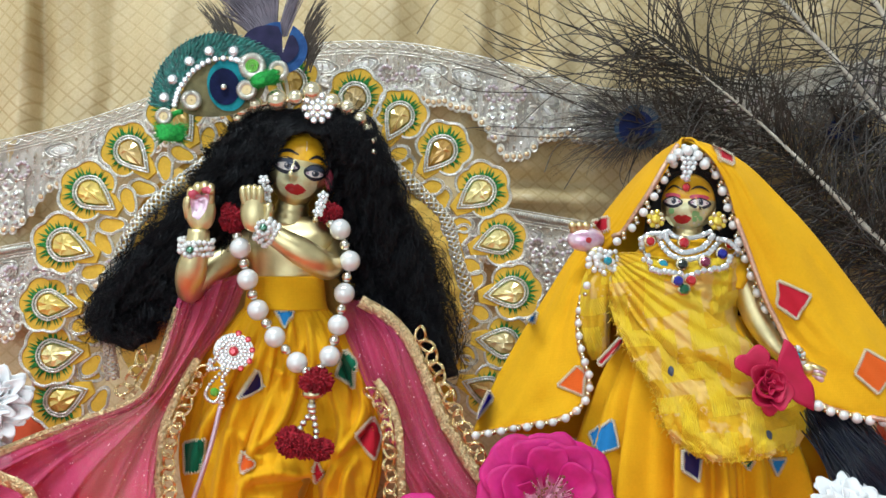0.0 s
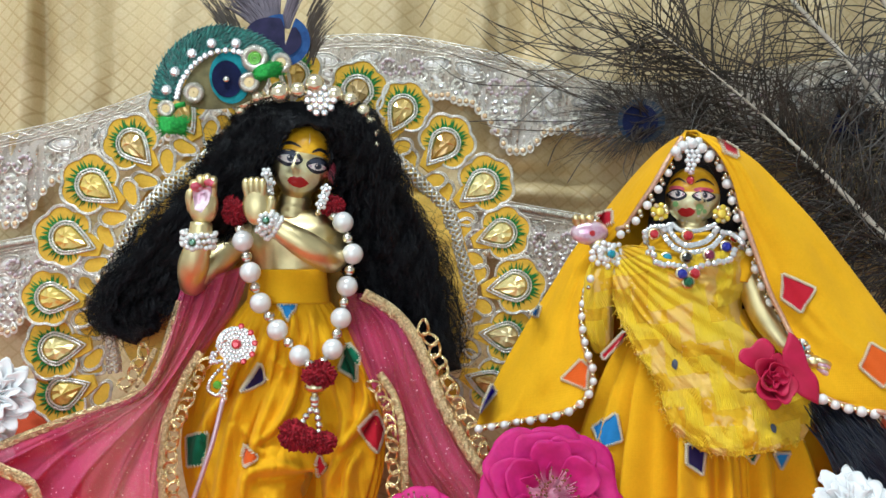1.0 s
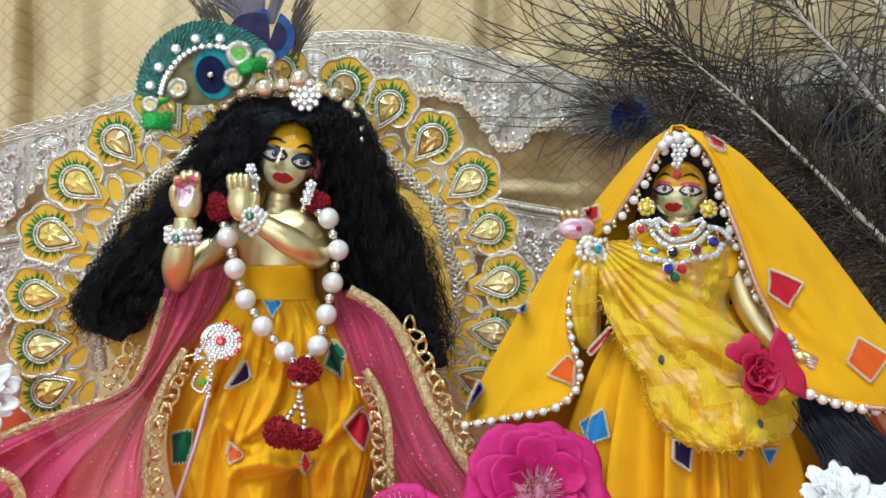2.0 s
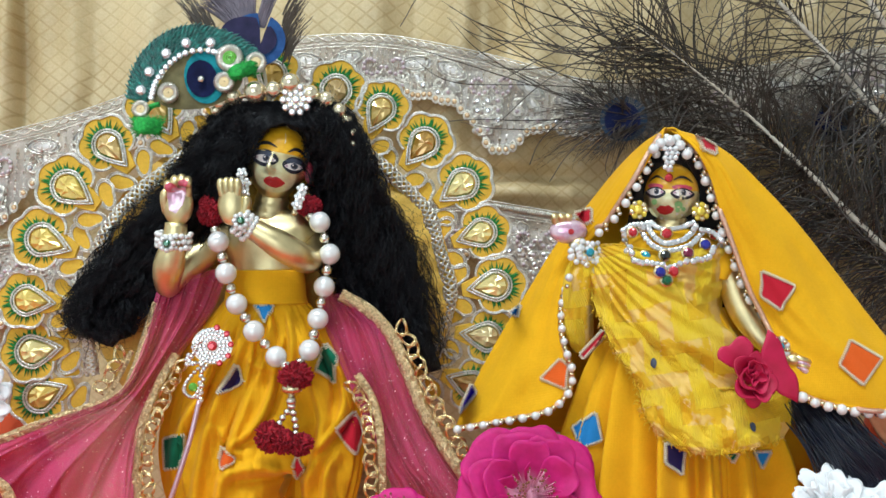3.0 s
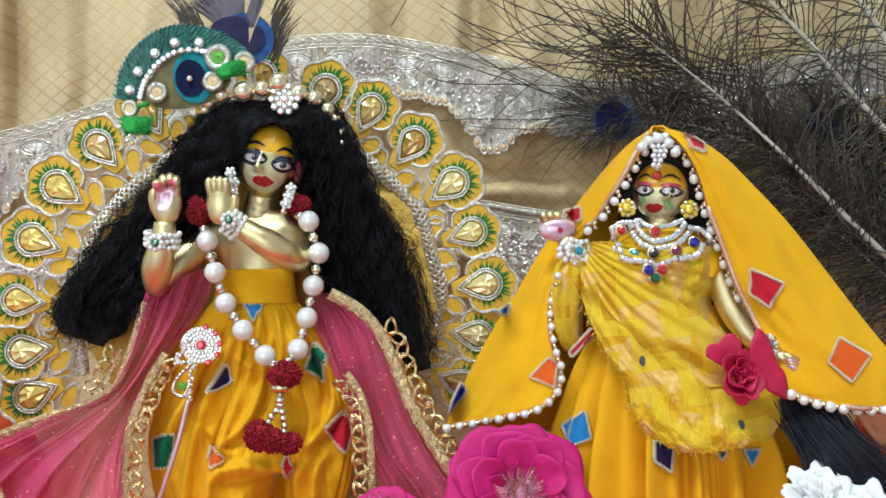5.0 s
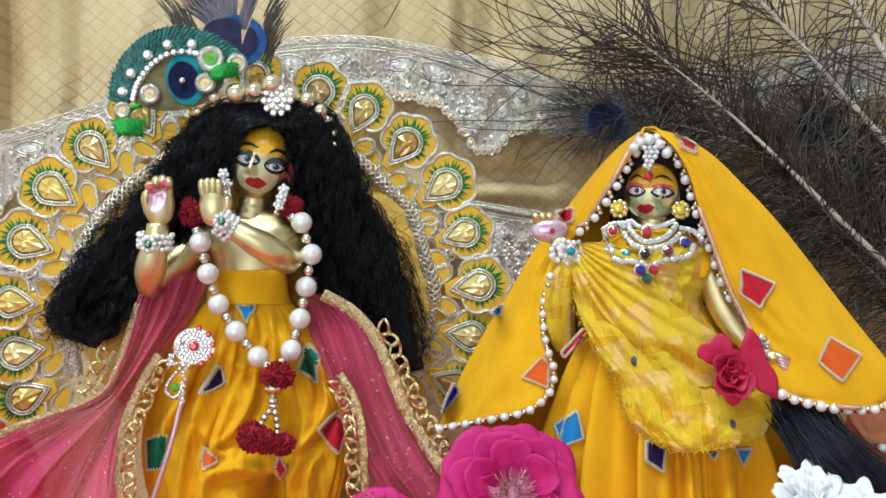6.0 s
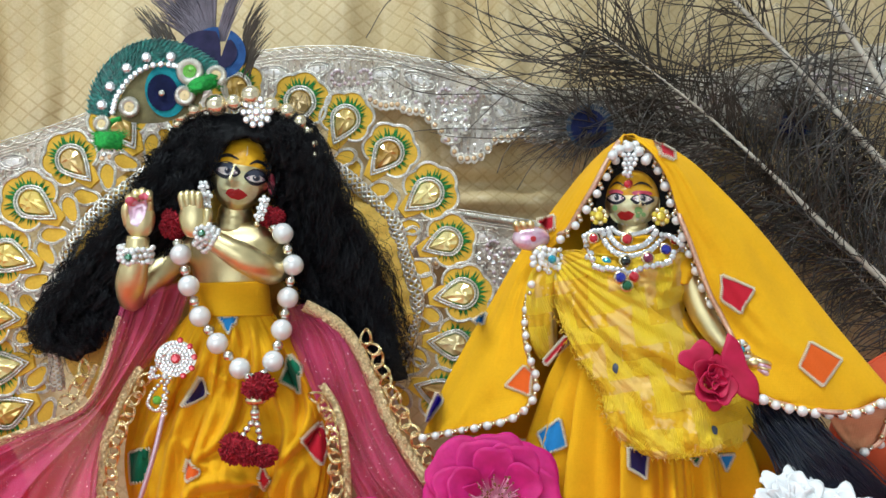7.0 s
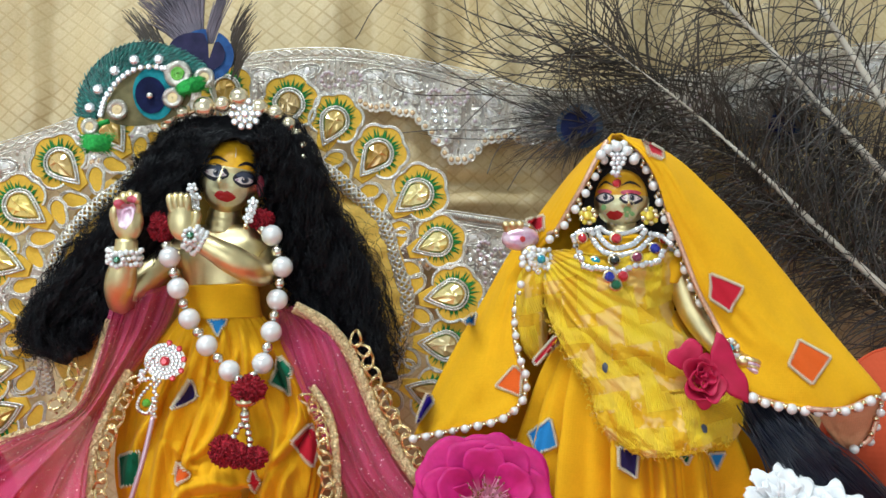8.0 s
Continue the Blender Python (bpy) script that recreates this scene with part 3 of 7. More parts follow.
# ---- silver lace border hung across the gold cloth ----
def lace_border(top, drop, lobes, y, seed):
    """Sheer band with corded motifs: a braid on top, leaves and scrolls inside, stones along the scalloped foot."""
    r = random.Random(seed)
    n = 160
    path = spline(top, n)
    t0 = thing("lace_border", at(*top[len(top) // 2][:2], y), "silver corded lace border with pearls on the gold cloth", "lace", "lace borders")
    foot = [drop + 70 * max(0, sum(math.exp(-((p[0] - c) / 48) ** 2) for c in lobes)) + 8 * abs(math.sin(p[0] / 14)) for p in path]
    bm = bmesh.new()
    cols = []
    for p, f in zip(path, foot):
        cols.append([bm.verts.new(at(p[0] - 0.06 * f * q, p[1] + f * q, y + 0.0015 * math.sin(p[0] / 17 + 5 * q))) for q in np.linspace(0, 1, 9)])
    for a, b in zip(cols, cols[1:]):
        for k in range(8):
            bm.faces.new((a[k], a[k + 1], b[k + 1], b[k]))
    part("net", bm, NET, t0)
    # braid of two crossing cords with loops
    bm = bmesh.new()
    m = 420
    line = spline(top, m)
    for ph in (0, math.pi):
        tube(bm, [at(p[0], p[1] + 5 + 5 * math.sin(i * 0.75 + ph), y - 0.0016 - 0.0008 * math.cos(i * 0.75 + ph)) for i, p in enumerate(line)], 0.00045, 5)
    for off in (-3, 14, 19):
        tube(bm, [at(p[0], p[1] + off, y - 0.0012) for p in line[::4]], 0.0004, 4)
    part("braid", bm, LACE_SILVER, t0)
    # leaves, scrolls and stones
    cords, leaves, pearls, stones = bmesh.new(), bmesh.new(), [], []

    def fill(cu, cv, ru, rv, tilt):
        c, s = math.cos(tilt), math.sin(tilt)
        mid = leaves.verts.new(at(cu, cv, y - 0.0021))
        ring = []
        for i in range(14):
            a = 2 * math.pi * i / 14
            x, z = ru * math.cos(a), rv * math.sin(a)
            ring.append(leaves.verts.new(at(cu + c * x - s * z, cv + s * x + c * z, y - 0.0010)))
        for i in range(14):
            leaves.faces.new((mid, ring[i], ring[(i + 1) % 14]))

    def loop(cu, cv, ru, rv, tilt, turns=2, rad=0.00048):
        c, s = math.cos(tilt), math.sin(tilt)
        for g in range(turns):
            k = 1 - 0.3 * g
            pts = []
            for i in range(18):
                a = 2 * math.pi * i / 18
                x, z = ru * k * math.cos(a), rv * k * math.sin(a) * (0.75 + 0.25 * abs(math.sin(a)))
                pts.append(at(cu + c * x - s * z, cv + s * x + c * z, y - 0.0016))
            tube(cords, pts, rad, 4, True)

    i, kind = 4, 0
    step = max(6, int(n * 50 / max(1, abs(path[-1][0] - path[0][0]))))
    while i < n - 3:
        p, f = path[i], foot[i]
        slope = math.atan2(path[min(i + 3, n - 1)][1] - path[i - 3][1], path[min(i + 3, n - 1)][0] - path[i - 3][0])
        if kind % 3 != 2:
            loop(p[0], p[1] + 40, 30, 14, slope + (0.25 if kind % 2 else -0.25), 3)
            fill(p[0], p[1] + 40, 28, 13, slope + (0.25 if kind % 2 else -0.25))
            fill(p[0] + 4, p[1] + 66, 15, 7, slope + 0.6)
            loop(p[0] + 4, p[1] + 66, 16, 8, slope + 0.6, 2)
            loop(p[0] - 22, p[1] + 62, 10, 7, slope - 0.7, 2)
        else:
            for sgn in (-1, 1):
                pts = []
                for a in np.linspace(0, 4.6 * math.pi / 2, 26):
                    rad = 24 - 2.6 * a
                    pts.append(at(p[0] + sgn * (22 - rad * math.cos(a) * 0.9), p[1] + 50 + rad * math.sin(a), y - 0.0016))
                tube(cords, pts, 0.0007, 4)
                for a in np.linspace(0.2, 5.4, 9):
                    pearls.append(at(p[0] + sgn * (22 - (18 - 1.6 * a) * math.cos(a)), p[1] + 50 + (18 - 1.6 * a) * math.sin(a), y - 0.002))
        q = 78
        while q < f - 16:
            for a in (-24, -6, 12):
                if r.random() < 0.85:
                    loop(p[0] + a + r.uniform(-4, 4), p[1] + q, 11, 8, r.uniform(-0.8, 0.8), 2)
                    fill(p[0] + a, p[1] + q, 10, 7, r.uniform(-0.8, 0.8))
                    (pearls if r.random() < 0.4 else stones).append(at(p[0] + a, p[1] + q, y - 0.002))
            q += 17
        i += step
        kind += 1
    for i in range(2, n - 2, max(1, int(n * 15 / max(1, abs(path[-1][0] - path[0][0]))))):
        p, f = path[i], foot[i]
        if f > drop * 0.6:
            loop(p[0] - 0.06 * f, p[1] + f - 6, 6.5, 9, 0, 2, 0.0005)
            bead("drop", at(p[0] - 0.06 * f, p[1] + f - 6, y - 0.002), size(4.6, y), DROP, t0, "", 0.5)
    part("cording", cords, LACE_SILVER, t0)
    thick(part("organza_leaf", leaves, ORGANZA, t0, "white organza leaf fillings"), 0.0004)
    bm = bmesh.new()
    for _ in range(int(2.6 * abs(path[-1][0] - path[0][0]))):
        k = r.randrange(2, n - 2)
        q = r.random() ** 0.8
        c = at(path[k][0] - 0.06 * foot[k] * q, path[k][1] + 14 + (foot[k] - 22) * q, y - 0.0022)
        turn = Matrix.Rotation(r.uniform(-0.8, 0.8), 3, "X") @ Matrix.Rotation(r.uniform(-0.8, 0.8), 3, "Z")
        s = r.uniform(0.0004, 0.0008)
        ring = [bm.verts.new(c + turn @ Vector((s * math.cos(a), 0, s * math.sin(a)))) for a in np.linspace(0, 2 * math.pi, 7)[:-1]]
        bm.faces.new(ring)
    part("sequin_scatter", bm, SILVER, t0, "tiny silver sequins", None, False)
    for c in pearls:
        bead("pearl", c, size(3.6, y), LILAC, t0)
    for c in stones:
        stone("stone", c, size(4.5, y), CRYSTAL, t0)
    return t0


lace_border([(-260, 300, 0), (-60, 262, 0), (120, 222, 0), (260, 176, 0), (420, 110, 0), (560, 80, 0), (690, 76, 0), (800, 92, 0), (930, 122, 0),
             (1060, 158, 0), (1180, 160, 0), (1330, 140, 0), (1480, 118, 0), (1640, 96, 0), (1800, 90, 0)], 92, (30, 918, 1320), 0.107, 1)
lace_border([(-240, 500, 0), (-60, 452, 0), (60, 428, 0), (180, 420, 0)], 90, (20,), 0.106, 2)
lace_border([(700, 372, 0), (850, 366, 0), (960, 382, 0), (1060, 400, 0)], 92, (760, 1000), 0.106, 3)

# ---- peacock-wheel halo behind the flute player ----
halo = thing("peacock_halo", at(480, 800, 0.04), "orange and green peacock-wheel halo with amber stones and silver cord", "halo")
CU, CV, RU, RV = 514, 522, 318, 288


def panel_depth(a, k):
    """The satin panel follows the tilted wheel of petals and bellies a little towards the front, with puckers."""
    return 0.0385 - 0.022 * max(0.0, -math.cos(a)) * k - 0.007 * (1 - k * k) - 0.0022 * noise.noise((math.cos(a) * k * 7, math.sin(a) * k * 7, 3.1)) - 0.0008 * math.sin(a * 40) * k * k


bm = bmesh.new()
prev = None
for k in (1.0, 0.94, 0.86, 0.76, 0.64, 0.5, 0.3):
    now = [bm.verts.new(at(CU + RU * k * math.cos(a), CV - RV * k * math.sin(a), panel_depth(a, k))) for a in np.linspace(0, 2 * math.pi, 181)[:-1]]
    for i in range(180) if prev else ():
        bm.faces.new((prev[i], now[i], now[(i + 1) % 180], prev[(i + 1) % 180]))
    prev = now
bm.faces.new(prev)
bmesh.ops.recalc_face_normals(bm, faces=bm.faces)
thick(part("satin_panel", bm, SATIN, halo, "orange satin panel"), 0.002)

# petal meshes, built once round a local origin: x across, z outwards, front towards -y (metres)
def scallop(n=60, k=1.0):
    pts = []
    for i in range(n):
        a = -0.35 * math.pi + 1.7 * math.pi * i / (n - 1)
        lobes = 1 + 0.15 * abs(math.sin(2.94 * (a + 0.35 * math.pi)))
        pts.append((0.0107 * k * lobes * math.cos(a), 0.0102 * k * lobes * math.sin(a) + 0.002))
    return pts + [(-0.0025 * k, -0.0135), (0.0025 * k, -0.0135)]


def teardrop(n=28, k=1.0):
    pts = []
    for i in range(n):
        a = 2 * math.pi * i / n
        s = math.sin(a)
        x = math.cos(a) * (0.0048 if s > 0 else 0.0048 * max(0.0, 1 + s) ** 0.55)
        pts.append((x * k, (0.0052 * s if s > 0 else 0.0085 * s) * k))
    return pts


def plate(outline, depth, y0=0.0):
    bm = bmesh.new()
    a = [bm.verts.new((x, y0, z)) for x, z in outline]
    b = [bm.verts.new((x * 0.97, y0 - depth, z * 0.97)) for x, z in outline]
    n = len(outline)
    for i in range(n):
        bm.faces.new((a[i], a[(i + 1) % n], b[(i + 1) % n], b[i]))
    bm.faces.new(b)
    bm.faces.new(a[::-1])
    bmesh.ops.recalc_face_normals(bm, faces=bm.faces)
    return bm


def twist(bm, path, r, closed=False):
    """A twisted cord: the section swells and thins along the way."""
    path = [tuple(p) for p in path] + ([tuple(path[0])] if closed else [])
    length = float(np.sum(np.linalg.norm(np.diff(np.array(path), axis=0), axis=1)))
    n = max(8, int(length / 0.0004))
    tube(bm, even(path, n), [r * (1.05 + 0.42 * math.sin(i * 2.1)) for i in range(n)], 5)


FELT_ME = mesh_of(plate(scallop(), 0.001), "felt", False)
bm = bmesh.new()
sc = scallop()
for k, w in ((1.0, 0.00042), (0.955, 0.00034)):
    twist(bm, [(x * k, -0.0012, z * k) for x, z in sc[:-2]], w)
CORD_ME = mesh_of(bm, "cord")
bm = bmesh.new()
for i in range(70):
    a = -0.32 * math.pi + 1.64 * math.pi * i / 69
    l = rng.uniform(0.0072, 0.0104)
    b = a + rng.uniform(-0.1, 0.1)
    p0, p1 = Vector((0.0044 * math.cos(a), -0.0011, 0.005 * math.sin(a) + 0.001)), Vector((l * math.cos(b), -0.0013, l * math.sin(b) + 0.0018))
    s = Vector((-math.sin(a), 0, math.cos(a))) * 0.0008
    d = Vector((0, -0.0004, 0))
    vs = [bm.verts.new(q) for q in (p0 + s, p0 - s, p1, (p0 + p1) / 2 + d)]
    bm.faces.new((vs[0], vs[3], vs[2]))
    bm.faces.new((vs[3], vs[1], vs[2]))
    bm.faces.new((vs[0], vs[1], vs[3]))
FRINGE_ME = mesh_of(bm, "fringe", False)
bm = bmesh.new()
for k, w in ((1.12, 0.0005), (1.34, 0.0004)):
    twist(bm, [(x * k, -0.0017, z * k) for x, z in teardrop(30)], w, True)
RIM_ME = mesh_of(bm, "gem_rim")
bm = bmesh.new()
lv = [[bm.verts.new((x * k, -h, z * k)) for x, z in teardrop(14)] for k, h in ((1, 0.001), (0.86, 0.0022), (0.42, 0.0030))]
for p, q in zip(lv, lv[1:]):
    for i in range(14):
        bm.faces.new((p[i], p[(i + 1) % 14], q[(i + 1) % 14]))
        bm.faces.new((p[i], q[(i + 1) % 14], q[i]))
for i, v in enumerate(lv[1]):
    v.co.y -= 0.0007 * (i % 2)
for i, v in enumerate(lv[2]):
    v.co.y -= 0.0006 * ((i // 2) % 2)
peak = bm.verts.new((0.0003, -0.0036, 0.0004))
for i in range(14):
    bm.faces.new((lv[2][i], lv[2][(i + 1) % 14], peak))
bmesh.ops.recalc_face_normals(bm, faces=bm.faces)
GEM_ME = mesh_of(bm, "gem", False)
leaf = [(0.0036 * math.cos(a) * (1 if math.sin(a) > 0 else 0.8), 0.0058 * math.sin(a)) for a in np.linspace(0, 2 * math.pi, 17)[:-1]]
LEAF_ME = mesh_of(plate(leaf, 0.0012), "leaf", False)
bm = bmesh.new()
for k, w in ((1.05, 0.00042), (1.24, 0.00036)):
    twist(bm, [(x * k, -0.0013, z * k) for x, z in leaf], w, True)
LEAFCORD_ME = mesh_of(bm, "leaf_cord")


def petal(u, v, y, out, k=1.0):
    """A fan-shaped petal whose axis points outwards at the angle out (degrees from up, to the right positive)."""
    m = Matrix.Translation(at(u, v, y)) @ Matrix.Rotation(radians(out), 4, "Y") @ Matrix.Diagonal((k if rng.random() < 0.5 else -k, 1, k, 1))
    p = part("petal", FELT_ME, FELT, halo, "", m)
    part("fringe", FRINGE_ME, GREENTHREAD, p, "green embroidered fringe", m)
    part("cord", CORD_ME, SILVER, p, "twisted silver cord", m)
    part("gem_rim", RIM_ME, SILVER, p, "silver cord rim", m)
    part("gem", GEM_ME, AMBER, p, "faceted amber teardrop stone", m)


def leaflet(u, v, y, out, k=1.0):
    m = Matrix.Translation(at(u, v, y)) @ Matrix.Rotation(radians(out), 4, "Y") @ Matrix.Diagonal((k, 1, k, 1))
    p = part("leaflet", LEAF_ME, FELT, halo, "", m)
    part("leaf_cord", LEAFCORD_ME, SILVER, p, "twisted silver cord", m)


WHEEL = [(112, 705, -112, 0.018), (100, 626, -98, 0.017), (92, 537, -84, 0.012), (120, 432, -70, 0.009), (165, 340, -56, 0.008), (235, 268, -42, 0.014), (318, 205, -30, 0.022), (410, 165, -14, 0.030),
         (520, 148, 3, 0.036), (630, 176, 17, 0.036), (709, 208, 27, 0.036), (783, 268, 40, 0.037), (850, 340, 54, 0.038), (882, 425, 72, 0.038), (905, 517, 82, 0.038), (890, 606, 98, 0.04), (862, 690, 110, 0.04)]
for i, (u, v, out, y) in enumerate(WHEEL):
    petal(u, v, y, out, 1.14 + 0.05 * math.sin(i * 2.3))
    a = radians(out)
    iu, iv = u - 62 * math.sin(a), v + 62 * math.cos(a)
    for s in (-1, 1):
        leaflet(iu + s * 26 * math.cos(a), iv + s * 26 * math.sin(a), y + 0.0015, out + s * 38, 1.0)
# silver braid along the inside of the petals
inner = [(u - (78 if u > 500 else 95) * math.sin(radians(o)), v + (78 if u > 500 else 95) * math.cos(radians(o)), y) for u, v, o, y in WHEEL]
bm = bmesh.new()
line = spline(inner, 520)
for ph in (0, 1.26, 2.51, 3.77, 5.03):
    pts = []
    for i, (u, v, y) in enumerate(line):
        j = min(i + 1, 519)
        d = line[j] - line[j - 1]
        d = d / (np.linalg.norm(d[:2]) + 1e-9)
        w = (11 + 1.5 * math.sin(i * 0.13)) * math.sin(i * 0.27 + ph)
        pts.append(at(u - d[1] * w, v + d[0] * w, y - 0.002 - 0.0008 * math.cos(i * 0.54 + 2 * ph)))
    tube(bm, pts, [0.00056 + 0.00014 * math.sin(i * 1.9) for i in range(520)], 5)
part("braid", bm, SILVER, halo, "plaited silver braid")
for i in range(9):
    a = radians(20 + i * 13)
    r = 0.80 if i % 2 else 0.68
    stone("small_stone", at(CU + RU * r * math.sin(a), CV - RV * r * math.cos(a), panel_depth(math.pi / 2 - a, r) - 0.0016), 0.0012, RUBY, halo)

# ---- shared makers for the two statues and their dress ----
def disc(bm, trees, outline, slot, lift, rings=3, fallback=0.0):
    """A painted shape on a body: the outline (grid places) filled in rings and laid on the surface."""
    c = np.mean(outline, axis=0)
    n = len(outline)
    mid = bm.verts.new(lay(trees, c[0], c[1], lift, fallback))
    prev = None
    for g in range(1, rings + 1):
        now = [bm.verts.new(lay(trees, *(c + (np.array(p) - c) * g / rings), lift, fallback)) for p in outline]
        for i in range(n):
            if prev is None:
                bm.faces.new((mid, now[i], now[(i + 1) % n])).material_index = slot
            else:
                bm.faces.new((prev[i], now[i], now[(i + 1) % n], prev[(i + 1) % n])).material_index = slot
        prev = now


def oval(u, v, ru, rv, tilt=0.0, n=20, point=0.0):
    c, s = math.cos(radians(tilt)), math.sin(radians(tilt))
    out = []
    for i in range(n):
        a = 2 * math.pi * i / n
        x, z = ru * math.cos(a), rv * math.sin(a) * (1 - point * math.cos(a) ** 2)
        out.append((u + c * x - s * z, v + s * x + c * z))
    return out


def stroke(bm, trees, points, width, slot, lift):
    """A brush stroke on a body, thin at both ends."""
    p = spline(points, 14)
    n = len(p)
    top, low = [], []
    for i in range(n):
        w = width * (0.25 + math.sin(math.pi * i / (n - 1)) ** 0.7)
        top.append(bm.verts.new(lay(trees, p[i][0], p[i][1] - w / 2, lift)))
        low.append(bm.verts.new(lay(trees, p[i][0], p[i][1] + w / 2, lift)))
    for i in range(n - 1):
        bm.faces.new((top[i], low[i], low[i + 1], top[i + 1])).material_index = slot


def head(bm, cu, cv, y, ru, rv, ry, roll, brow, slot):
    """A statue's head: an egg with sockets, nose, lips and chin; faces above brow take the paint slot."""
    c = at(cu, cv, y)
    k = size(1, y)
    up = Vector((math.sin(radians(roll)), 0, math.cos(radians(roll))))
    right = Vector((math.cos(radians(roll)), 0, -math.sin(radians(roll))))
    made = bmesh.ops.create_uvsphere(bm, u_segments=64, v_segments=48, radius=1)["verts"]
    low = {}
    g = lambda x, z, a, b, sx, sz: math.exp(-((x - a) / sx) ** 2 - ((z - b) / sz) ** 2)
    for v in made:
        x, f, z = v.co.x, -v.co.y, v.co.z
        low[v] = z
        w = 1 - 0.19 * max(0, -z) ** 1.8 + 0.03 * g(abs(x), z, 0.8, -0.2, 0.3, 0.3)
        d = 0.0
        if f > 0:
            d += 0.34 * g(x, z, 0, -0.25, 0.12, 0.11) + 0.20 * g(x, z, 0, -0.08, 0.085, 0.2)
            d += 0.05 * (g(x, z, 0.13, -0.27, 0.07, 0.06) + g(x, z, -0.13, -0.27, 0.07, 0.06))
            d += 0.09 * g(x, z, 0, -0.50, 0.24, 0.055) + 0.08 * g(x, z, 0, -0.60, 0.2, 0.05) - 0.04 * g(x, z, 0, -0.55, 0.25, 0.02)
            d += 0.10 * g(x, z, 0, -0.82, 0.22, 0.12) + 0.05 * g(abs(x), z, 0.5, -0.35, 0.25, 0.22)
            d -= 0.07 * g(abs(x), z, 0.42, 0.03, 0.22, 0.12)
            d += 0.05 * g(abs(x), z, 0.42, 0.2, 0.3, 0.08)
            d += 0.045 * g(abs(x), z, 0.42, 0.02, 0.17, 0.07)
        p = right * (x * w * ru * k) + up * (z * rv * k)
        v.co = c + p + Vector((0, -(f * ry + d * ry), 0))
    for face in {f for v in made for f in v.link_faces}:
        face.material_index = slot if min(low[v] for v in face.verts) > brow else 0
    return made


def eye(bm, trees, u, v, half, tall, tilt, slots, look_u=0.0, lid=0.0):
    """A painted eye: heavy black rim, thicker below, with a white, pink corners, grey iris and pupil; lid: a grey upper lid."""
    black, white, iris, pink = slots
    c, q = math.cos(radians(tilt)), math.sin(radians(tilt))
    disc(bm, trees, oval(u, v, half, tall, tilt, 28, 0.3), black, 0.00012)
    up = v + tall * (0.16 * lid - 0.13 * (1 - lid))
    open_ = tall * (0.62 - 0.2 * lid)
    if lid:
        disc(bm, trees, oval(u, v - tall * 0.42, half * 0.74, tall * 0.4, tilt, 24, 0.4), iris, 0.00016)
    disc(bm, trees, oval(u, up, half * 0.80, open_, tilt, 28, 0.5), white, 0.0002)
    for s in (-1, 1):
        disc(bm, trees, oval(u + s * c * half * 0.62, up + s * q * half * 0.62, half * 0.12, open_ * 0.36, tilt, 10), pink, 0.00026, 2)
    disc(bm, trees, oval(u + look_u, up - open_ * 0.1, tall * 0.42, open_ * 0.86, 0, 16), iris, 0.00028, 2)
    disc(bm, trees, oval(u + look_u, up - open_ * 0.1, tall * 0.25, open_ * 0.5, 0, 12), black, 0.00034, 1)
    # White dot painted as the pupil's catchlight.
    disc(bm, trees, oval(u + look_u - tall * 0.16, up - open_ * 0.4, tall * 0.1, tall * 0.1, 0, 8), white, 0.0004, 1)


def appliques(parent, trees, items, fallback=0.0):
    """Sewn patches with white whip-stitched edges: (material, label, corner places)."""
    for mat, label, corners in items:
        n = 14
        bm = bmesh.new()
        cs = [np.array(c, float) for c in corners]
        if len(cs) == 3:
            cs = [cs[0], cs[1], cs[2], (cs[2] + cs[0]) / 2]
        vs = {}
        for j in range(n + 1):
            for i in range(n + 1):
                a, b = i / n, j / n
                p = (cs[0] * (1 - a) + cs[1] * a) * (1 - b) + (cs[3] * (1 - a) + cs[2] * a) * b
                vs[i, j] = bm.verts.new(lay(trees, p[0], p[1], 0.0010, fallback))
        for j in range(n):
            for i in range(n):
                bm.faces.new((vs[i, j], vs[i, j + 1], vs[i + 1, j + 1], vs[i + 1, j]))
        patch = thick(part("patch", bm, mat, parent, label), 0.0004)
        bm = bmesh.new()
        ring = list(corners)
        mid = np.mean(np.array(corners, float), axis=0)
        for p, q in zip(ring, ring[1:] + ring[:1]):
            p, q = np.array(p, float), np.array(q, float)
            m = max(3, int(np.linalg.norm(q - p) / 3.2))
            for i in range(m):
                c = p + (q - p) * (i + 0.5) / m
                o = (c - mid) / (np.linalg.norm(c - mid) + 1e-6)
                e = (q - p) / np.linalg.norm(q - p)
                out = np.array([e[1], -e[0]])
                out = out if out @ o > 0 else -out
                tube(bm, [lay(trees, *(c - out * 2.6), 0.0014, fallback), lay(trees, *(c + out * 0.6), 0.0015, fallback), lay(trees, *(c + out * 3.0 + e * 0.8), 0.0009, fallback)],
                     [0.0002, 0.0003, 0.00022], 5)
        part("stitching", bm, STITCH, patch, "white whip stitching")


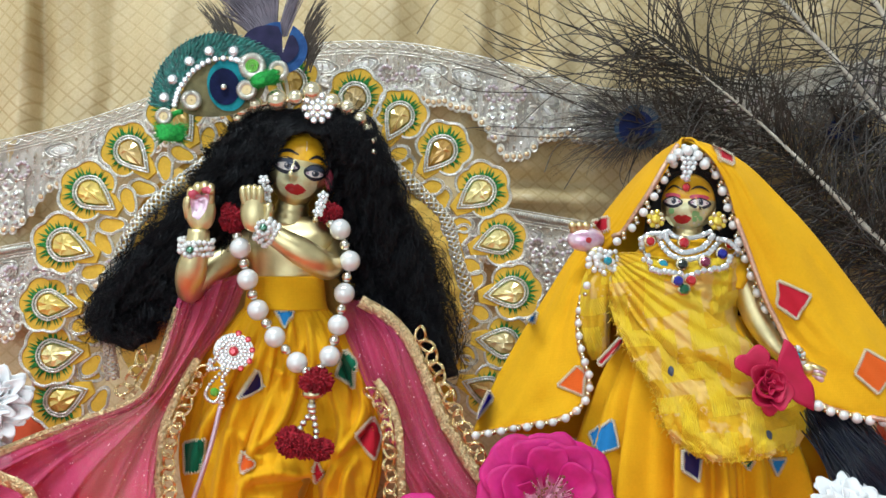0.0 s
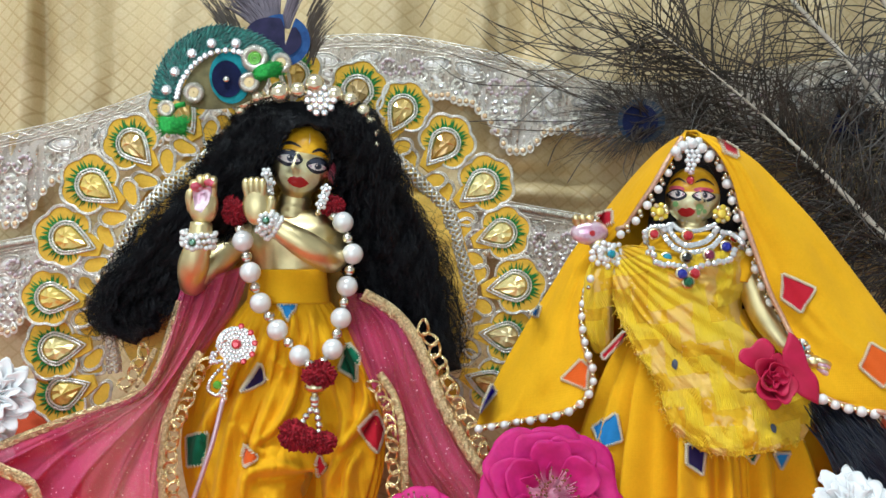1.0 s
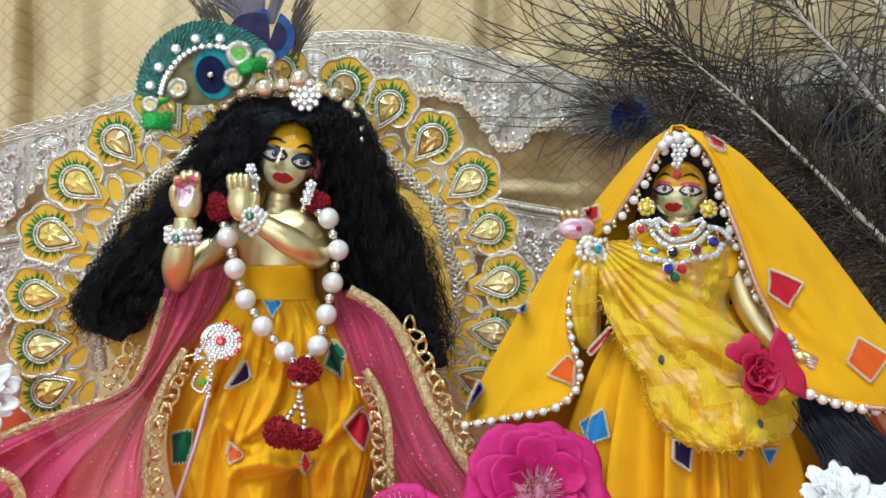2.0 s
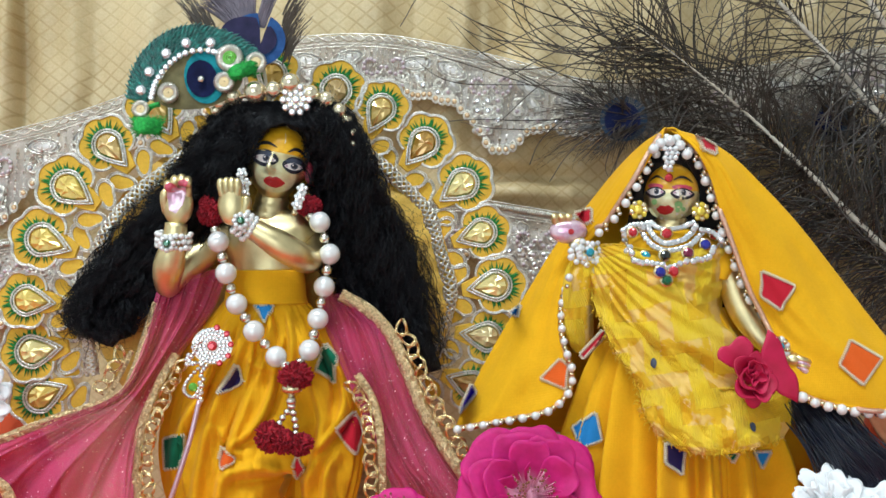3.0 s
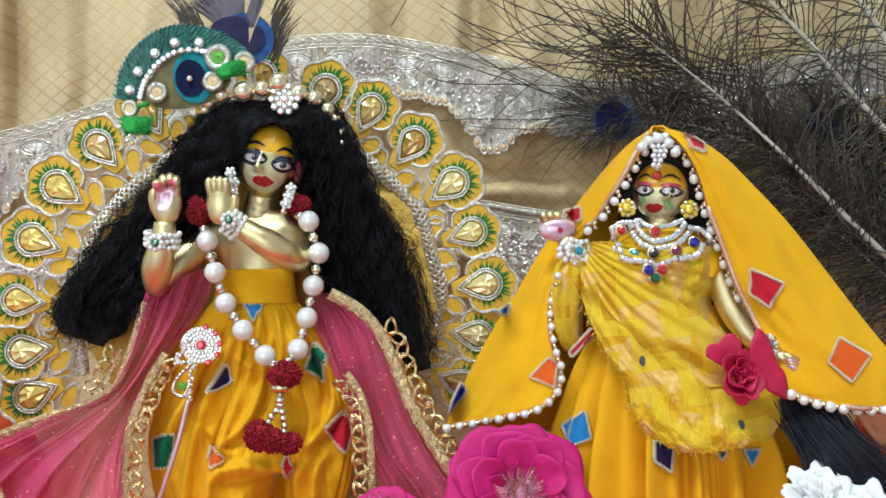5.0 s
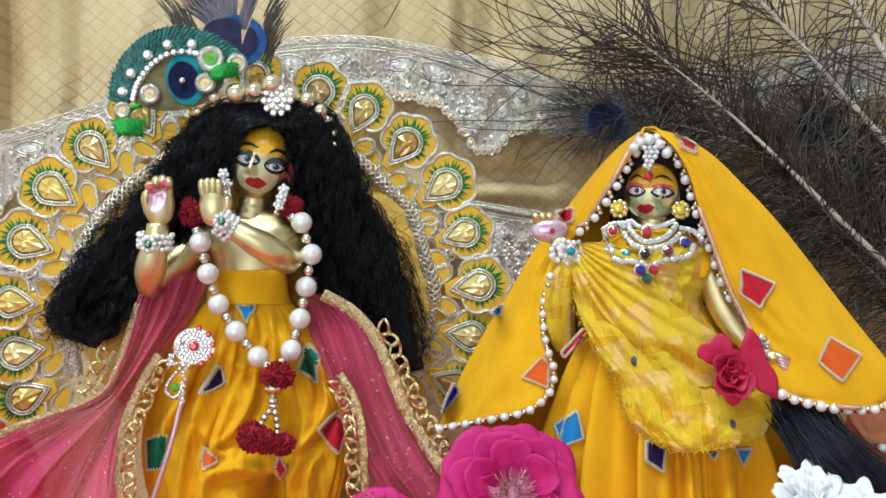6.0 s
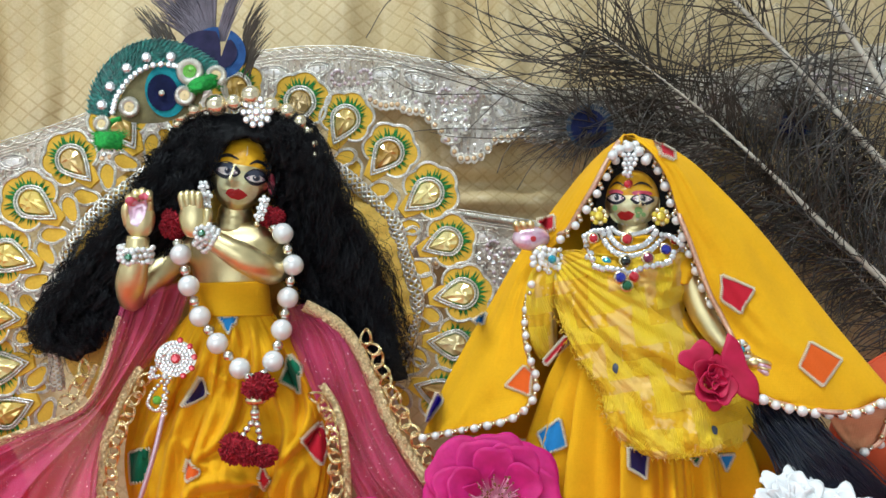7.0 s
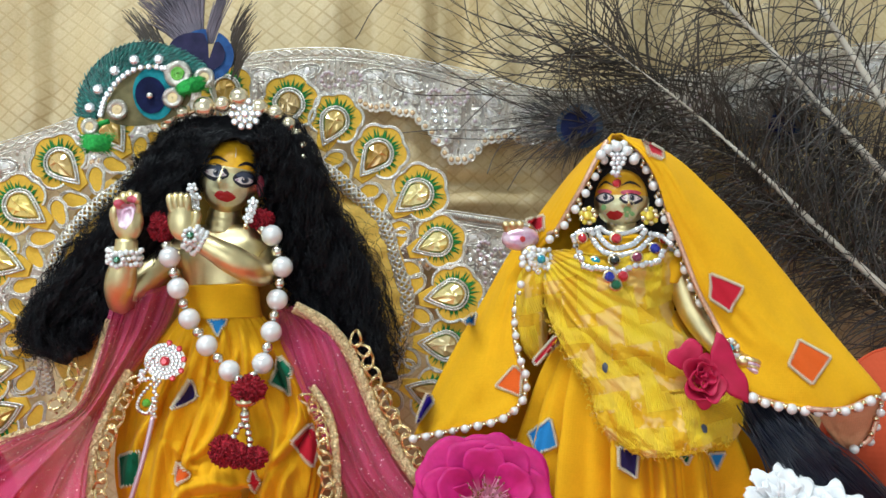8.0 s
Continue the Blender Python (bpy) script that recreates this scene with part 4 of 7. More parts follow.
def gold_trim(name, points, parent, width=24, side=1, loops=True, strip=None, lift=0.001, start=3):
    """A sequinned ribbon with an openwork edge of twisted gold loops."""
    n = int(sum(np.linalg.norm(np.diff(np.array(points)[:, :2], axis=0), axis=1)) / 4)
    line = even(spline(points, n * 4), n)
    d = np.gradient(line[:, :2], axis=0)
    d /= np.linalg.norm(d, axis=1)[:, None]
    across = np.stack([-d[:, 1], d[:, 0]], 1) * side
    bm = bmesh.new()
    rows = []
    for i in range(n):
        rows.append([bm.verts.new(at(*(line[i, :2] + across[i] * (q - 0.5) * width), line[i, 2] - lift - 0.0008 * math.sin(math.pi * q) - 0.0004 * math.sin(i * 1.3 + q * 4))) for q in np.linspace(0, 1, 6)])
    for a, b in zip(rows, rows[1:]):
        for k in range(5):
            bm.faces.new((a[k], b[k], b[k + 1], a[k + 1]))
    bmesh.ops.recalc_face_normals(bm, faces=bm.faces)
    band = thick(part(name, bm, strip or SEQUIN, parent, "gold sequinned ribbon"), 0.0005)
    bm = bmesh.new()
    for i in range(n):
        for q in (-0.38, -0.13, 0.13, 0.38):
            if rng.random() < 0.8:
                c = at(*(line[i, :2] + across[i] * (q + rng.uniform(-0.07, 0.07)) * width), line[i, 2] - lift - 0.0016)
                tilt = Matrix.Rotation(rng.uniform(-0.7, 0.7), 3, "X") @ Matrix.Rotation(rng.uniform(-0.7, 0.7), 3, "Z")
                r = rng.uniform(0.0004, 0.00065)
                ring = [bm.verts.new(c + tilt @ Vector((r * math.cos(a), 0, r * math.sin(a)))) for a in np.linspace(0, 2 * math.pi, 7)[:-1]]
                top = bm.verts.new(c + tilt @ Vector((0, -r * 0.5, 0)))
                for k in range(6):
                    bm.faces.new((ring[k], top, ring[(k + 1) % 6]))
    part("sequin_scatter", bm, SEQUIN, band, "small gold sequins", None, False)
    if loops:
        bm = bmesh.new()
        for g, i in enumerate(range(start, n - 2, 5)):
            c = line[i, :2] + across[i] * (width * 0.5 + 13 + rng.uniform(-2, 2))
            lean = (0.5 if g % 2 else -0.5) + rng.uniform(-0.25, 0.25)
            e = d[i] * math.cos(lean) + across[i] * math.sin(lean)
            f = np.array([-e[1], e[0]])
            for k, dy in ((1.0, 0), (0.78, 0.0004)):
                pts = []
                for a in np.linspace(0, 2 * math.pi, 17)[:-1]:
                    q = c + e * 16 * k * math.cos(a) + f * 10 * k * math.sin(a) * (1 + 0.25 * math.cos(a))
                    pts.append(at(*q, line[i, 2] - lift - 0.0012 - dy - 0.0007 * math.sin(2 * a + g)))
                tube(bm, pts, 0.00034, 5, True)
            tie = line[min(i + 3, n - 1), :2] + across[i] * (width * 0.5 + 13)
            tube(bm, [at(*(tie - across[i] * 9), line[i, 2] - lift - 0.0018), at(*tie, line[i, 2] - lift - 0.0026), at(*(tie + across[i] * 7), line[i, 2] - lift - 0.0018)], 0.00042, 6)
        part("openwork_edge", bm, GOLD, band, "twisted gold wire loops")
    return band


def pompom(name, c, r, parent, mat=None, squash=1.0, label=""):
    """A ball of cut wool ends."""
    bm = bmesh.new()
    ball(bm, c, (r * 0.8, r * 0.7, r * 0.8 * squash), 14, 10)
    base = mesh_of(bm, name)
    ob = part(name, base, mat or WINE, parent, label)
    n = 260
    a = np.random.RandomState(int(abs(c[0] * 1e5)) % 9999).normal(size=(n, 3))
    a /= np.linalg.norm(a, axis=1)[:, None]
    s = np.linspace(0.6, 1, 4)[None, :, None]
    p = np.array(tuple(c))[None, None] + a[:, None] * s * r * np.array([1, 0.9, squash])
    p += np.random.RandomState(3).normal(size=p.shape) * r * 0.04
    part("wool", strands(p, [r * 0.10, r * 0.10, r * 0.09, r * 0.05], 4), mat or WINE, ob)
    return ob


def pearl_cuff(u, v, y, ru, tilt, rows, jewel, label, name="bracelet"):
    """A bracelet of strung seed pearls with a stone flower."""
    b = thing(name, at(u, v + 20, y), label, "bracelet", "bracelets")
    k = size(1, y)
    c, s = math.cos(radians(tilt)), math.sin(radians(tilt))
    for j in range(rows):
        for i in range(18):
            a = 2 * math.pi * (i + 0.5 * (j % 2)) / 18
            x, z = ru * math.cos(a), (j - (rows - 1) / 2) * 10 + 5 * math.sin(a) + rng.uniform(-1.5, 1.5)
            bead("pearl", at(u + c * x - s * z, v + s * x + c * z, y - ru * k * 0.9 * math.sin(a)), k * rng.uniform(4.0, 5.6), PEARL, b)
    ju, jv = jewel
    front = y - ru * k * 0.95 - 0.0012
    for i in range(8):
        a = 2 * math.pi * i / 8
        bead("pearl", at(ju + 11 * math.cos(a), jv + 11 * math.sin(a), front), k * 5, PEARL, b)
    stone("stone", at(ju, jv, front - 0.0008), k * 7, EMERALD, b, "dark green stone")
    return b


# ---- the flute player: one brass statue ----
PAINTS = [BRASS, YPAINT, BLACKPAINT, WHITEPAINT, GREYPAINT, LIPPAINT, PINKPAINT, REDFLUSH, PEARLFACE]
bm = bmesh.new()
head(bm, 530, 299, 0.0035, 53, 66, 0.0115, 10, 0.18, 1)
face = surface(bm)
# Pale disc stands in for the sheen on the brass lower face.
disc(bm, face, oval(527, 322, 36, 30, 8, 40), 8, 0.00006, 8)
eye(bm, face, 509, 291, 25, 15.5, 12, (2, 3, 4, 6), 3, 0.8)
eye(bm, face, 559, 305, 20, 15, 8, (2, 3, 4, 6), 1, 1.0)
stroke(bm, face, [(489, 279), (500, 267), (515, 265), (531, 273)], 5, 2, 0.0002)
stroke(bm, face, [(549, 282), (562, 277), (574, 283), (581, 295)], 5, 2, 0.0002)
disc(bm, face, [(506, 331), (511, 325), (518, 323), (523, 326), (529, 324), (537, 329), (544, 336), (537, 341), (528, 344), (517, 341), (510, 336)], 5, 0.0003)
stroke(bm, face, [(545, 250), (546, 258), (544, 266)], 7, 3, 0.0002)
for i in range(5):
    disc(bm, face, oval(564 + 4 * i, 283 + 3 * i, 2, 2, 0, 8), 1, 0.0005, 1)
# neck, chest, arms
tube(bm, along([(523, 345, 0.008), (519, 368, 0.008), (515, 400, 0.008)], 16), [size(27 + 0.9 * math.sin(i * 1.5) + i * 0.5) for i in range(16)], 24)
rings_loft([(515, 382, 0.010, 44, 0.008), (515, 396, 0.010, 78, 0.010), (514, 415, 0.009, 88, 0.0125), (512, 440, 0.008, 80, 0.013), (508, 470, 0.008, 66, 0.0118), (506, 520, 0.008, 60, 0.0105)], 40, 26, None, bm)
tube(bm, along([(440, 418, 0.010), (400, 455, 0.006), (356, 498, -0.002), (340, 514, -0.005), (336, 506, -0.009), (342, 470, -0.014), (351, 435, -0.016), (354, 405, -0.016)], 40),
     [size(r[0]) for r in spline([(27,), (28,), (27,), (19,), (21,), (26,), (21,), (18,)], 40)], 18)
tube(bm, along([(594, 404, 0.012), (598, 436, 0.010), (592, 462, 0.002), (580, 470, -0.006), (558, 458, -0.0135), (520, 435, -0.0175), (484, 413, -0.0185), (466, 400, -0.0185)], 40),
     [size(r[0]) for r in spline([(26,), (27,), (25,), (24,), (25,), (24,), (19,), (17,)], 40)], 18)
ball(bm, at(440, 424, 0.010), (0.0085, 0.009, 0.008), 20, 14)
ball(bm, at(588, 412, 0.013), (0.0080, 0.009, 0.008), 20, 14)
# raised hand, palm to the front, fingers folded at the tip
ball(bm, at(357, 372, -0.0165), (size(26), 0.0038, size(36)), 20, 14)
for i, (u, v) in enumerate(((341, 344), (352, 336), (364, 334), (374, 338))):
    tube(bm, along([(u + (357 - u) * 0.25, 372, -0.0165), (u, v + 14, -0.0175), (u, v - 3, -0.019), (u + 1, v - 8, -0.0215), (u + 1, v + 3, -0.0232)], 14), [size(7.5)] * 12 + [size(6.5), size(5)], 10)
tube(bm, along([(338, 385, -0.0165), (334, 362, -0.0185), (338, 346, -0.0195)], 8), [size(8)] * 7 + [size(5)], 10)
hand = surface(bm)
disc(bm, hand, [(338, 352), (345, 340), (360, 343), (371, 340), (373, 352), (366, 372), (354, 388), (343, 382)], 6, 0.0004, 4)
disc(bm, hand, oval(347, 343, 11, 8, 20, 12), 7, 0.0007, 2)
disc(bm, hand, oval(368, 335, 8, 6, 0, 12), 7, 0.0007, 2)
# hand at the shoulder, seen from its back
ball(bm, at(451, 374, -0.0185), (size(23), 0.0034, size(34)), 20, 14)
for i in range(4):
    tube(bm, along([(440 + i * 7, 368, -0.0185), (434 + i * 9.6, 347, -0.020), (433 + i * 9.8, 334, -0.0205), (434 + i * 9.4, 326 + abs(i - 1.5) * 2, -0.0195)], 10), [size(6.8)] * 8 + [size(6), size(4)], 10)
tube(bm, along([(470, 392, -0.018), (478, 372, -0.019), (476, 358, -0.019)], 8), [size(8)] * 7 + [size(5)], 10)
# ears
for u, v in ((476, 300), (585, 318)):
    ball(bm, at(u, v, 0.003), (size(8), 0.003, size(20)), 12, 10, 7)
# legs and feet under the dress, and the round base
for s in (-1, 1):
    tube(bm, along([(505 + s * 34, 560, 0.012), (500 + s * 42, 760, 0.013), (500 - s * 20, 960, 0.004), (500 - s * 36, 1020, 0.0)], 24), [size(r[0]) for r in spline([(32,), (34,), (30,), (24,)], 24)], 16)
    ball(bm, at(500 - s * 40, 1024, -0.012), (0.008, 0.017, 0.006), 16, 10)
rings_loft([(500, 1030, 0.0, 120, 0.032), (500, 1040, 0.0, 135, 0.036), (500, 1054, 0.0, 140, 0.038)], 40, 8, None, bm)
player = part("brass_statue", bm, PAINTS, None)
tagged(player, "polished brass flute-player statue with painted face and raised hands", "statue", "brass statues")

# ---- black curly wig ----
wig = thing("wig", at(530, 230, 0.012), "long black curly wig on the brass flute player", "wig")
OUT_L = [(535, 194, -0.004), (455, 202, 0.0), (404, 250, 0.003), (340, 340, 0.005), (256, 432, 0.006), (172, 528, 0.005), (160, 590, 0.002), (238, 612, -0.001)]
IN_L = [(542, 228, -0.0070), (506, 238, -0.0075), (470, 268, -0.001), (444, 345, 0.006), (395, 420, 0.012), (345, 490, 0.012), (305, 545, 0.009), (268, 592, 0.002)]
OUT_R = [(545, 194, -0.004), (627, 200, 0.0), (666, 256, 0.006), (700, 350, 0.012), (748, 436, 0.016), (780, 530, 0.018), (800, 610, 0.016), (806, 668, 0.014)]
IN_R = [(540, 228, -0.0070), (574, 236, -0.0075), (600, 266, -0.001), (610, 350, 0.010), (612, 430, 0.016), (640, 520, 0.018), (705, 600, 0.016), (770, 650, 0.014)]


def curls(outer, inner, locks, per, seed, k=72):
    """Wavy locks: the hairs of a lock share one loose corkscrew, each with its own fine crimp."""
    r = np.random.RandomState(seed)
    a, b = even(spline(outer, 300), k), even(spline(inner, 300), k)
    t = np.linspace(0, 1, k)
    paths = []
    for n in range(locks):
        q, ph, wave = r.uniform(-0.03, 1.03), r.uniform(0, 6.28), r.uniform(6, 12)
        amp, depth, reach = r.uniform(7, 17), r.uniform(-0.0085, 0.004), r.uniform(0.72, 1.03)
        swell, bend, slow = r.uniform(5, 13), r.uniform(0, 6.28), r.normal() * 15
        for _ in range(per):
            j, dq = r.normal(size=3), q + r.normal() * 0.018
            crimp, cph = r.uniform(24, 44), r.uniform(0, 6.28)
            tt = np.clip(t * reach * r.uniform(0.93, 1.0), 0, 1)
            g = np.stack([np.interp(tt, t, (a * (1 - dq) + b * dq)[:, i]) for i in range(3)], 1)
            grow = np.clip(t * 5, 0.12, 1) * (0.75 + 0.4 * np.sin(swell * t + bend))
            w = 2 * np.pi * wave * t + ph + j[2] * 0.3 + 1.3 * np.sin(swell * 0.8 * t + bend)
            fine = 2.6 * np.sin(2 * np.pi * crimp * t + cph)
            u = g[:, 0] + slow * np.sin(swell * 0.7 * t + bend) * np.minimum(1, t * 4) + grow * (amp * np.cos(w) + 4.2 * j[0] + fine)
            v = g[:, 1] + grow * (amp * 0.7 * np.sin(w) + 4.2 * j[1] + 0.8 * fine)
            y = g[:, 2] + depth * np.minimum(1, t * 3) - grow * 0.0036 * np.sin(w + 1.0) + j[2] * 0.0006 - 0.004 * np.sin(np.pi * np.minimum(1, t * 1.1)) * (1 - abs(2 * q - 1))
            paths.append([tuple(at(*p)) for p in zip(u, v, y)])
    return paths


def mass(outer, inner, name):
    rows = []
    a, b = even(spline(outer, 200), 9), even(spline(inner, 200), 9)
    for p, q in zip(a, b):
        rows.append([tuple(p * (1 - s) + q * s + np.array([0, 0, 0.003 + 0.003 * abs(2 * s - 1)])) for s in (0.1, 0.35, 0.65, 0.92)])
    bm = sheet(rows, 24, 60, lambda s, t: 0.0016 * noise.noise((s * 7, t * 16, 2)) + 0.001 * math.sin(s * 26 + 5 * math.sin(t * 20)))
    return thick(part(name, bm, HAIRBASE, wig), 0.006)


mass(OUT_L, IN_L, "hair_mass")
mass(OUT_R, IN_R, "hair_mass")
RAD = np.r_[np.full(60, 0.00014), np.linspace(0.00014, 0.00006, 12)]
part("curl_mass", strands(curls(OUT_L, IN_L, 115, 13, 5), RAD), HAIR, wig, "loose black curls")
part("curl_mass", strands(curls(OUT_R, IN_R, 115, 13, 6), RAD), HAIR, wig, "loose black curls")
# loose frizz beyond the outline, and small ringlets over the locks
frizz = []
r = np.random.RandomState(8)
for side, line, inside in ((-1, OUT_L, IN_L), (1, OUT_R, IN_R)):
    g, h = spline(line, 100), spline(inside, 100)
    for n in range(620):
        k, edge = r.randint(12, 98), n % 3 > 0
        c = g[k] if edge else g[k] + (h[k] - g[k]) * r.uniform(0.1, 0.8)
        a, curv, l = r.uniform(-1.6, 2.2), r.normal() * 0.26, r.uniform(25, 80) * (1.15 if side > 0 else 0.8)
        pts, u, v = [], c[0] - side * r.uniform(2, 20) * edge, c[1]
        front = c[2] + 0.003 if edge else c[2] - 0.009
        for i in range(16):
            pts.append(tuple(at(u, v, front + 0.0015 * math.sin(i * 0.8 + n))))
            u += side * l / 16 * math.cos(a)
            v += l / 16 * math.sin(a)
            a += curv + r.normal() * 0.3
        frizz.append(pts)
part("frizz", strands(frizz, np.linspace(0.00013, 0.00006, 16)), HAIR, wig, "loose frizzy hairs")
bm = bmesh.new()
ball(bm, at(542, 262, 0.022), (size(108), 0.0155, size(70)), 32, 20)
part("cap", bm, HAIRBASE, wig)

# ---- yellow pleated trousers with sewn patches ----
def pleat(a, t):
    """Shallow gathers round the waist that open out below."""
    k = 13 * a + 1.6 * math.sin(2 * a + 3.5 * t) + 2.0 * t * math.sin(a * 3 + 1)
    return 1 + 0.03 * (1 - 0.4 * t) * math.sin(k) + 0.012 * math.sin(2.7 * k + 4 * t) + 0.05 * t * noise.noise((math.cos(a) * 2, math.sin(a) * 2, t * 4))


TROUSER_FOLDS = creases([
    ([(478, 556), (452, 640), (404, 760), (378, 885), (372, 960)], 0.0055, 14, 0.36), ([(494, 575), (474, 690), (446, 780), (420, 885), (414, 970)], 0.0050, 13, 0.36),
    ([(536, 600), (512, 710), (484, 765), (452, 792)], 0.0041, 12, 0.36), ([(424, 866), (452, 842), (500, 836), (540, 850)], 0.0058, 14, 0.60),
    ([(560, 575), (590, 690), (604, 760), (582, 840), (566, 900), (562, 980)], 0.0060, 16, 0.36), ([(600, 590), (640, 690), (636, 745), (598, 806), (580, 850)], 0.0050, 13, 0.36),
    ([(546, 556), (552, 640), (540, 700)], 0.0029, 9, 0.36), ([(578, 562), (612, 622), (650, 690), (664, 760)], 0.0043, 12, 0.36), ([(446, 570), (398, 690), (352, 770), (336, 850)], 0.0050, 13, 0.36),
    ([(470, 640), (500, 660), (540, 668)], 0.0022, 8, 0.48), ([(500, 770), (540, 775), (570, 800)], 0.0029, 9, 0.48), ([(640, 800), (610, 850), (604, 960)], 0.0048, 12, 0.36),
    ([(420, 760), (446, 800), (470, 815)], 0.0026, 8, 0.48), ([(516, 560), (508, 630), (490, 690)], 0.0024, 8, 0.36), ([(500, 580), (478, 680), (441, 780), (426, 850)], -0.0052, 8, 0.60), ([(546, 600), (522, 720), (488, 776), (450, 802)], -0.0044, 8, 0.60),
    ([(428, 864), (470, 856), (520, 856), (550, 866)], -0.0046, 10, 1.00), ([(676, 700), (642, 770), (592, 816), (560, 862)], -0.0050, 8, 0.60),
    ([(442, 610), (396, 720), (358, 806)], -0.0042, 7, 0.60), ([(588, 598), (622, 690), (620, 742)], -0.0042, 7, 0.60), ([(520, 556), (532, 640), (526, 690)], -0.0026, 6, 0.60), ([(466, 885), (480, 940), (484, 985)], 0.0036, 12, 0.36)])


def trouser_relief(u, v):
    """The large folds with small creases running down the cloth between them."""
    z = TROUSER_FOLDS(u, v)
    lean = u + (v - 560) * (0.36 if u < 500 else -0.30) * (1 if v < 760 else 0.6)
    z += 0.0014 * noise.noise((lean / 20, v / 210, 3.3)) + 0.0006 * noise.noise((lean / 9, v / 100, 7.7)) + 0.0010 * noise.noise((u / 40, v / 28, 1.2)) * min(1, max(0, (v - 640) / 120))
    return z


dhoti = thing("dhoti", at(500, 1000, 0.0), "marigold yellow cotton dhoti with bright sewn diamond patches", "trousers")
bm_legs = rings_loft([(506, 540, 0.006, 68, 0.0100), (506, 562, 0.006, 86, 0.0108), (502, 610, 0.006, 122, 0.0116), (498, 680, 0.006, 152, 0.0126), (496, 770, 0.005, 172, 0.0140), (495, 860, 0.004, 168, 0.0150),
                      (495, 960, 0.004, 140, 0.015), (497, 1000, 0.002, 110, 0.014)], 420, 150, pleat, None, True, 0, trouser_relief)
for v in bm_legs.verts:
    c = at(548, 868, 0)
    d = math.exp(-((v.co.x - c.x) / 0.0065) ** 2) * min(1, max(0, (c.z + 0.010 - v.co.z) / 0.012))
    if v.co.y < 0.006:
        v.co.y += 0.03 * d
legs_tree = surface(bm_legs)
legs = thick(part("pleated_cloth", bm_legs, YELLOW, dhoti), 0.0006)
bm_band = rings_loft([(508, 488, 0.007, 64, 0.0120), (508, 505, 0.007, 67, 0.0124), (507, 530, 0.0065, 70, 0.0126), (507, 548, 0.006, 73, 0.0128)], 64, 14,
                     lambda a, t: 1 + 0.008 * noise.noise((a * 2, t * 3, 1)), None, False)
band_tree = surface(bm_band)
thick(part("waistband", bm_band, YELLOW, dhoti), 0.0008)
appliques(dhoti, legs_tree, [
    (BLUE, "blue cloth patch", [(490, 549), (522, 549), (506, 580)]),
    (NAVY, "navy cloth patch", [(455, 652), (470, 684), (424, 704)]),
    (GREEN, "green cloth patch", [(612, 618), (630, 640), (630, 686), (592, 664)]),
    (RED, "red cloth patch", [(660, 735), (676, 770), (662, 812), (628, 768)]),
    (GREEN, "green cloth patch", [(328, 782), (362, 775), (358, 830), (330, 836)]),
    (ORANGE, "orange cloth patch", [(430, 795), (452, 820), (432, 838), (424, 815)]),
    (RED, "red cloth patch", [(562, 812), (572, 836), (560, 852), (552, 830)])], -0.01)

# ---- rose tulle shawl in two falls ----
shawl = thing("shawl", at(330, 900, 0.0), "glittering rose-pink tulle shawl edged with gold braid", "shawl")
def ruck(n, amp, ph):
    """Soft lengthwise waves in the tulle with a few narrow gathered folds."""
    def wave(s, t):
        x = (s * n * 0.42 + 0.9 * t * math.sin(2 * t + ph) + ph) % 1.0 - 0.5
        z = math.sin(s * n + ph + 2.2 * t) + 0.4 * math.sin(s * n * 2.3 + 1.7 + 3 * t) + 0.12 * math.sin(s * n * 4.1 + ph + 5 * math.sin(t * 4))
        return amp * (z + 0.8 * noise.noise((s * 5, t * 5, ph)) + 1.3 * math.exp(-(x / 0.07) ** 2)) * (0.5 + 0.5 * t)
    return wave


fall = [[(322, 505, 0.0), (370, 500, -0.002), (440, 478, 0.004)], [(306, 560, 0.0), (350, 565, -0.004), (408, 560, 0.0)], [(284, 640, -0.002), (315, 640, -0.007), (348, 640, -0.006)],
        [(240, 706, -0.004), (272, 706, -0.009), (305, 705, -0.010)], [(120, 752, -0.004), (210, 762, -0.011), (280, 790, -0.014)], [(-20, 803, -0.006), (130, 840, -0.014), (276, 880, -0.018)],
        [(-160, 860, -0.006), (60, 950, -0.016), (285, 990, -0.02)], [(-200, 960, -0.004), (60, 1010, -0.014), (285, 1046, -0.018)]]
for k, (dy, ph) in enumerate(((0, 0), (0.004, 1.9))):
    bm = sheet([[(u + 3 * k, v + 5 * k, y + dy) for u, v, y in row] for row in fall], 110, 110, ruck(12, 0.0046, ph))
    part("tulle_fall", bm, TULLE, shawl)
fall2 = [[(604, 526, 0.008), (626, 530, 0.002), (642, 530, 0.002)], [(612, 590, 0.006), (668, 585, 0.0), (722, 585, 0.006)], [(640, 660, 0.003), (700, 665, -0.003), (752, 660, 0.004)],
         [(676, 745, -0.003), (732, 750, -0.005), (788, 748, 0.002)], [(706, 820, -0.008), (768, 830, -0.007), (836, 828, -0.002)], [(732, 890, -0.012), (808, 900, -0.009), (880, 896, -0.006)],
         [(750, 1040, -0.012), (830, 1042, -0.008), (930, 1044, -0.006)]]
for k, (dy, ph) in enumerate(((0, 0.7), (0.005, 2.4))):
    bm = sheet([[(u + 2 * k, v + 4 * k, y + dy) for u, v, y in row] for row in fall2], 80, 100, ruck(9, 0.0052, ph))
    part("tulle_fall", bm, TULLE, shawl)
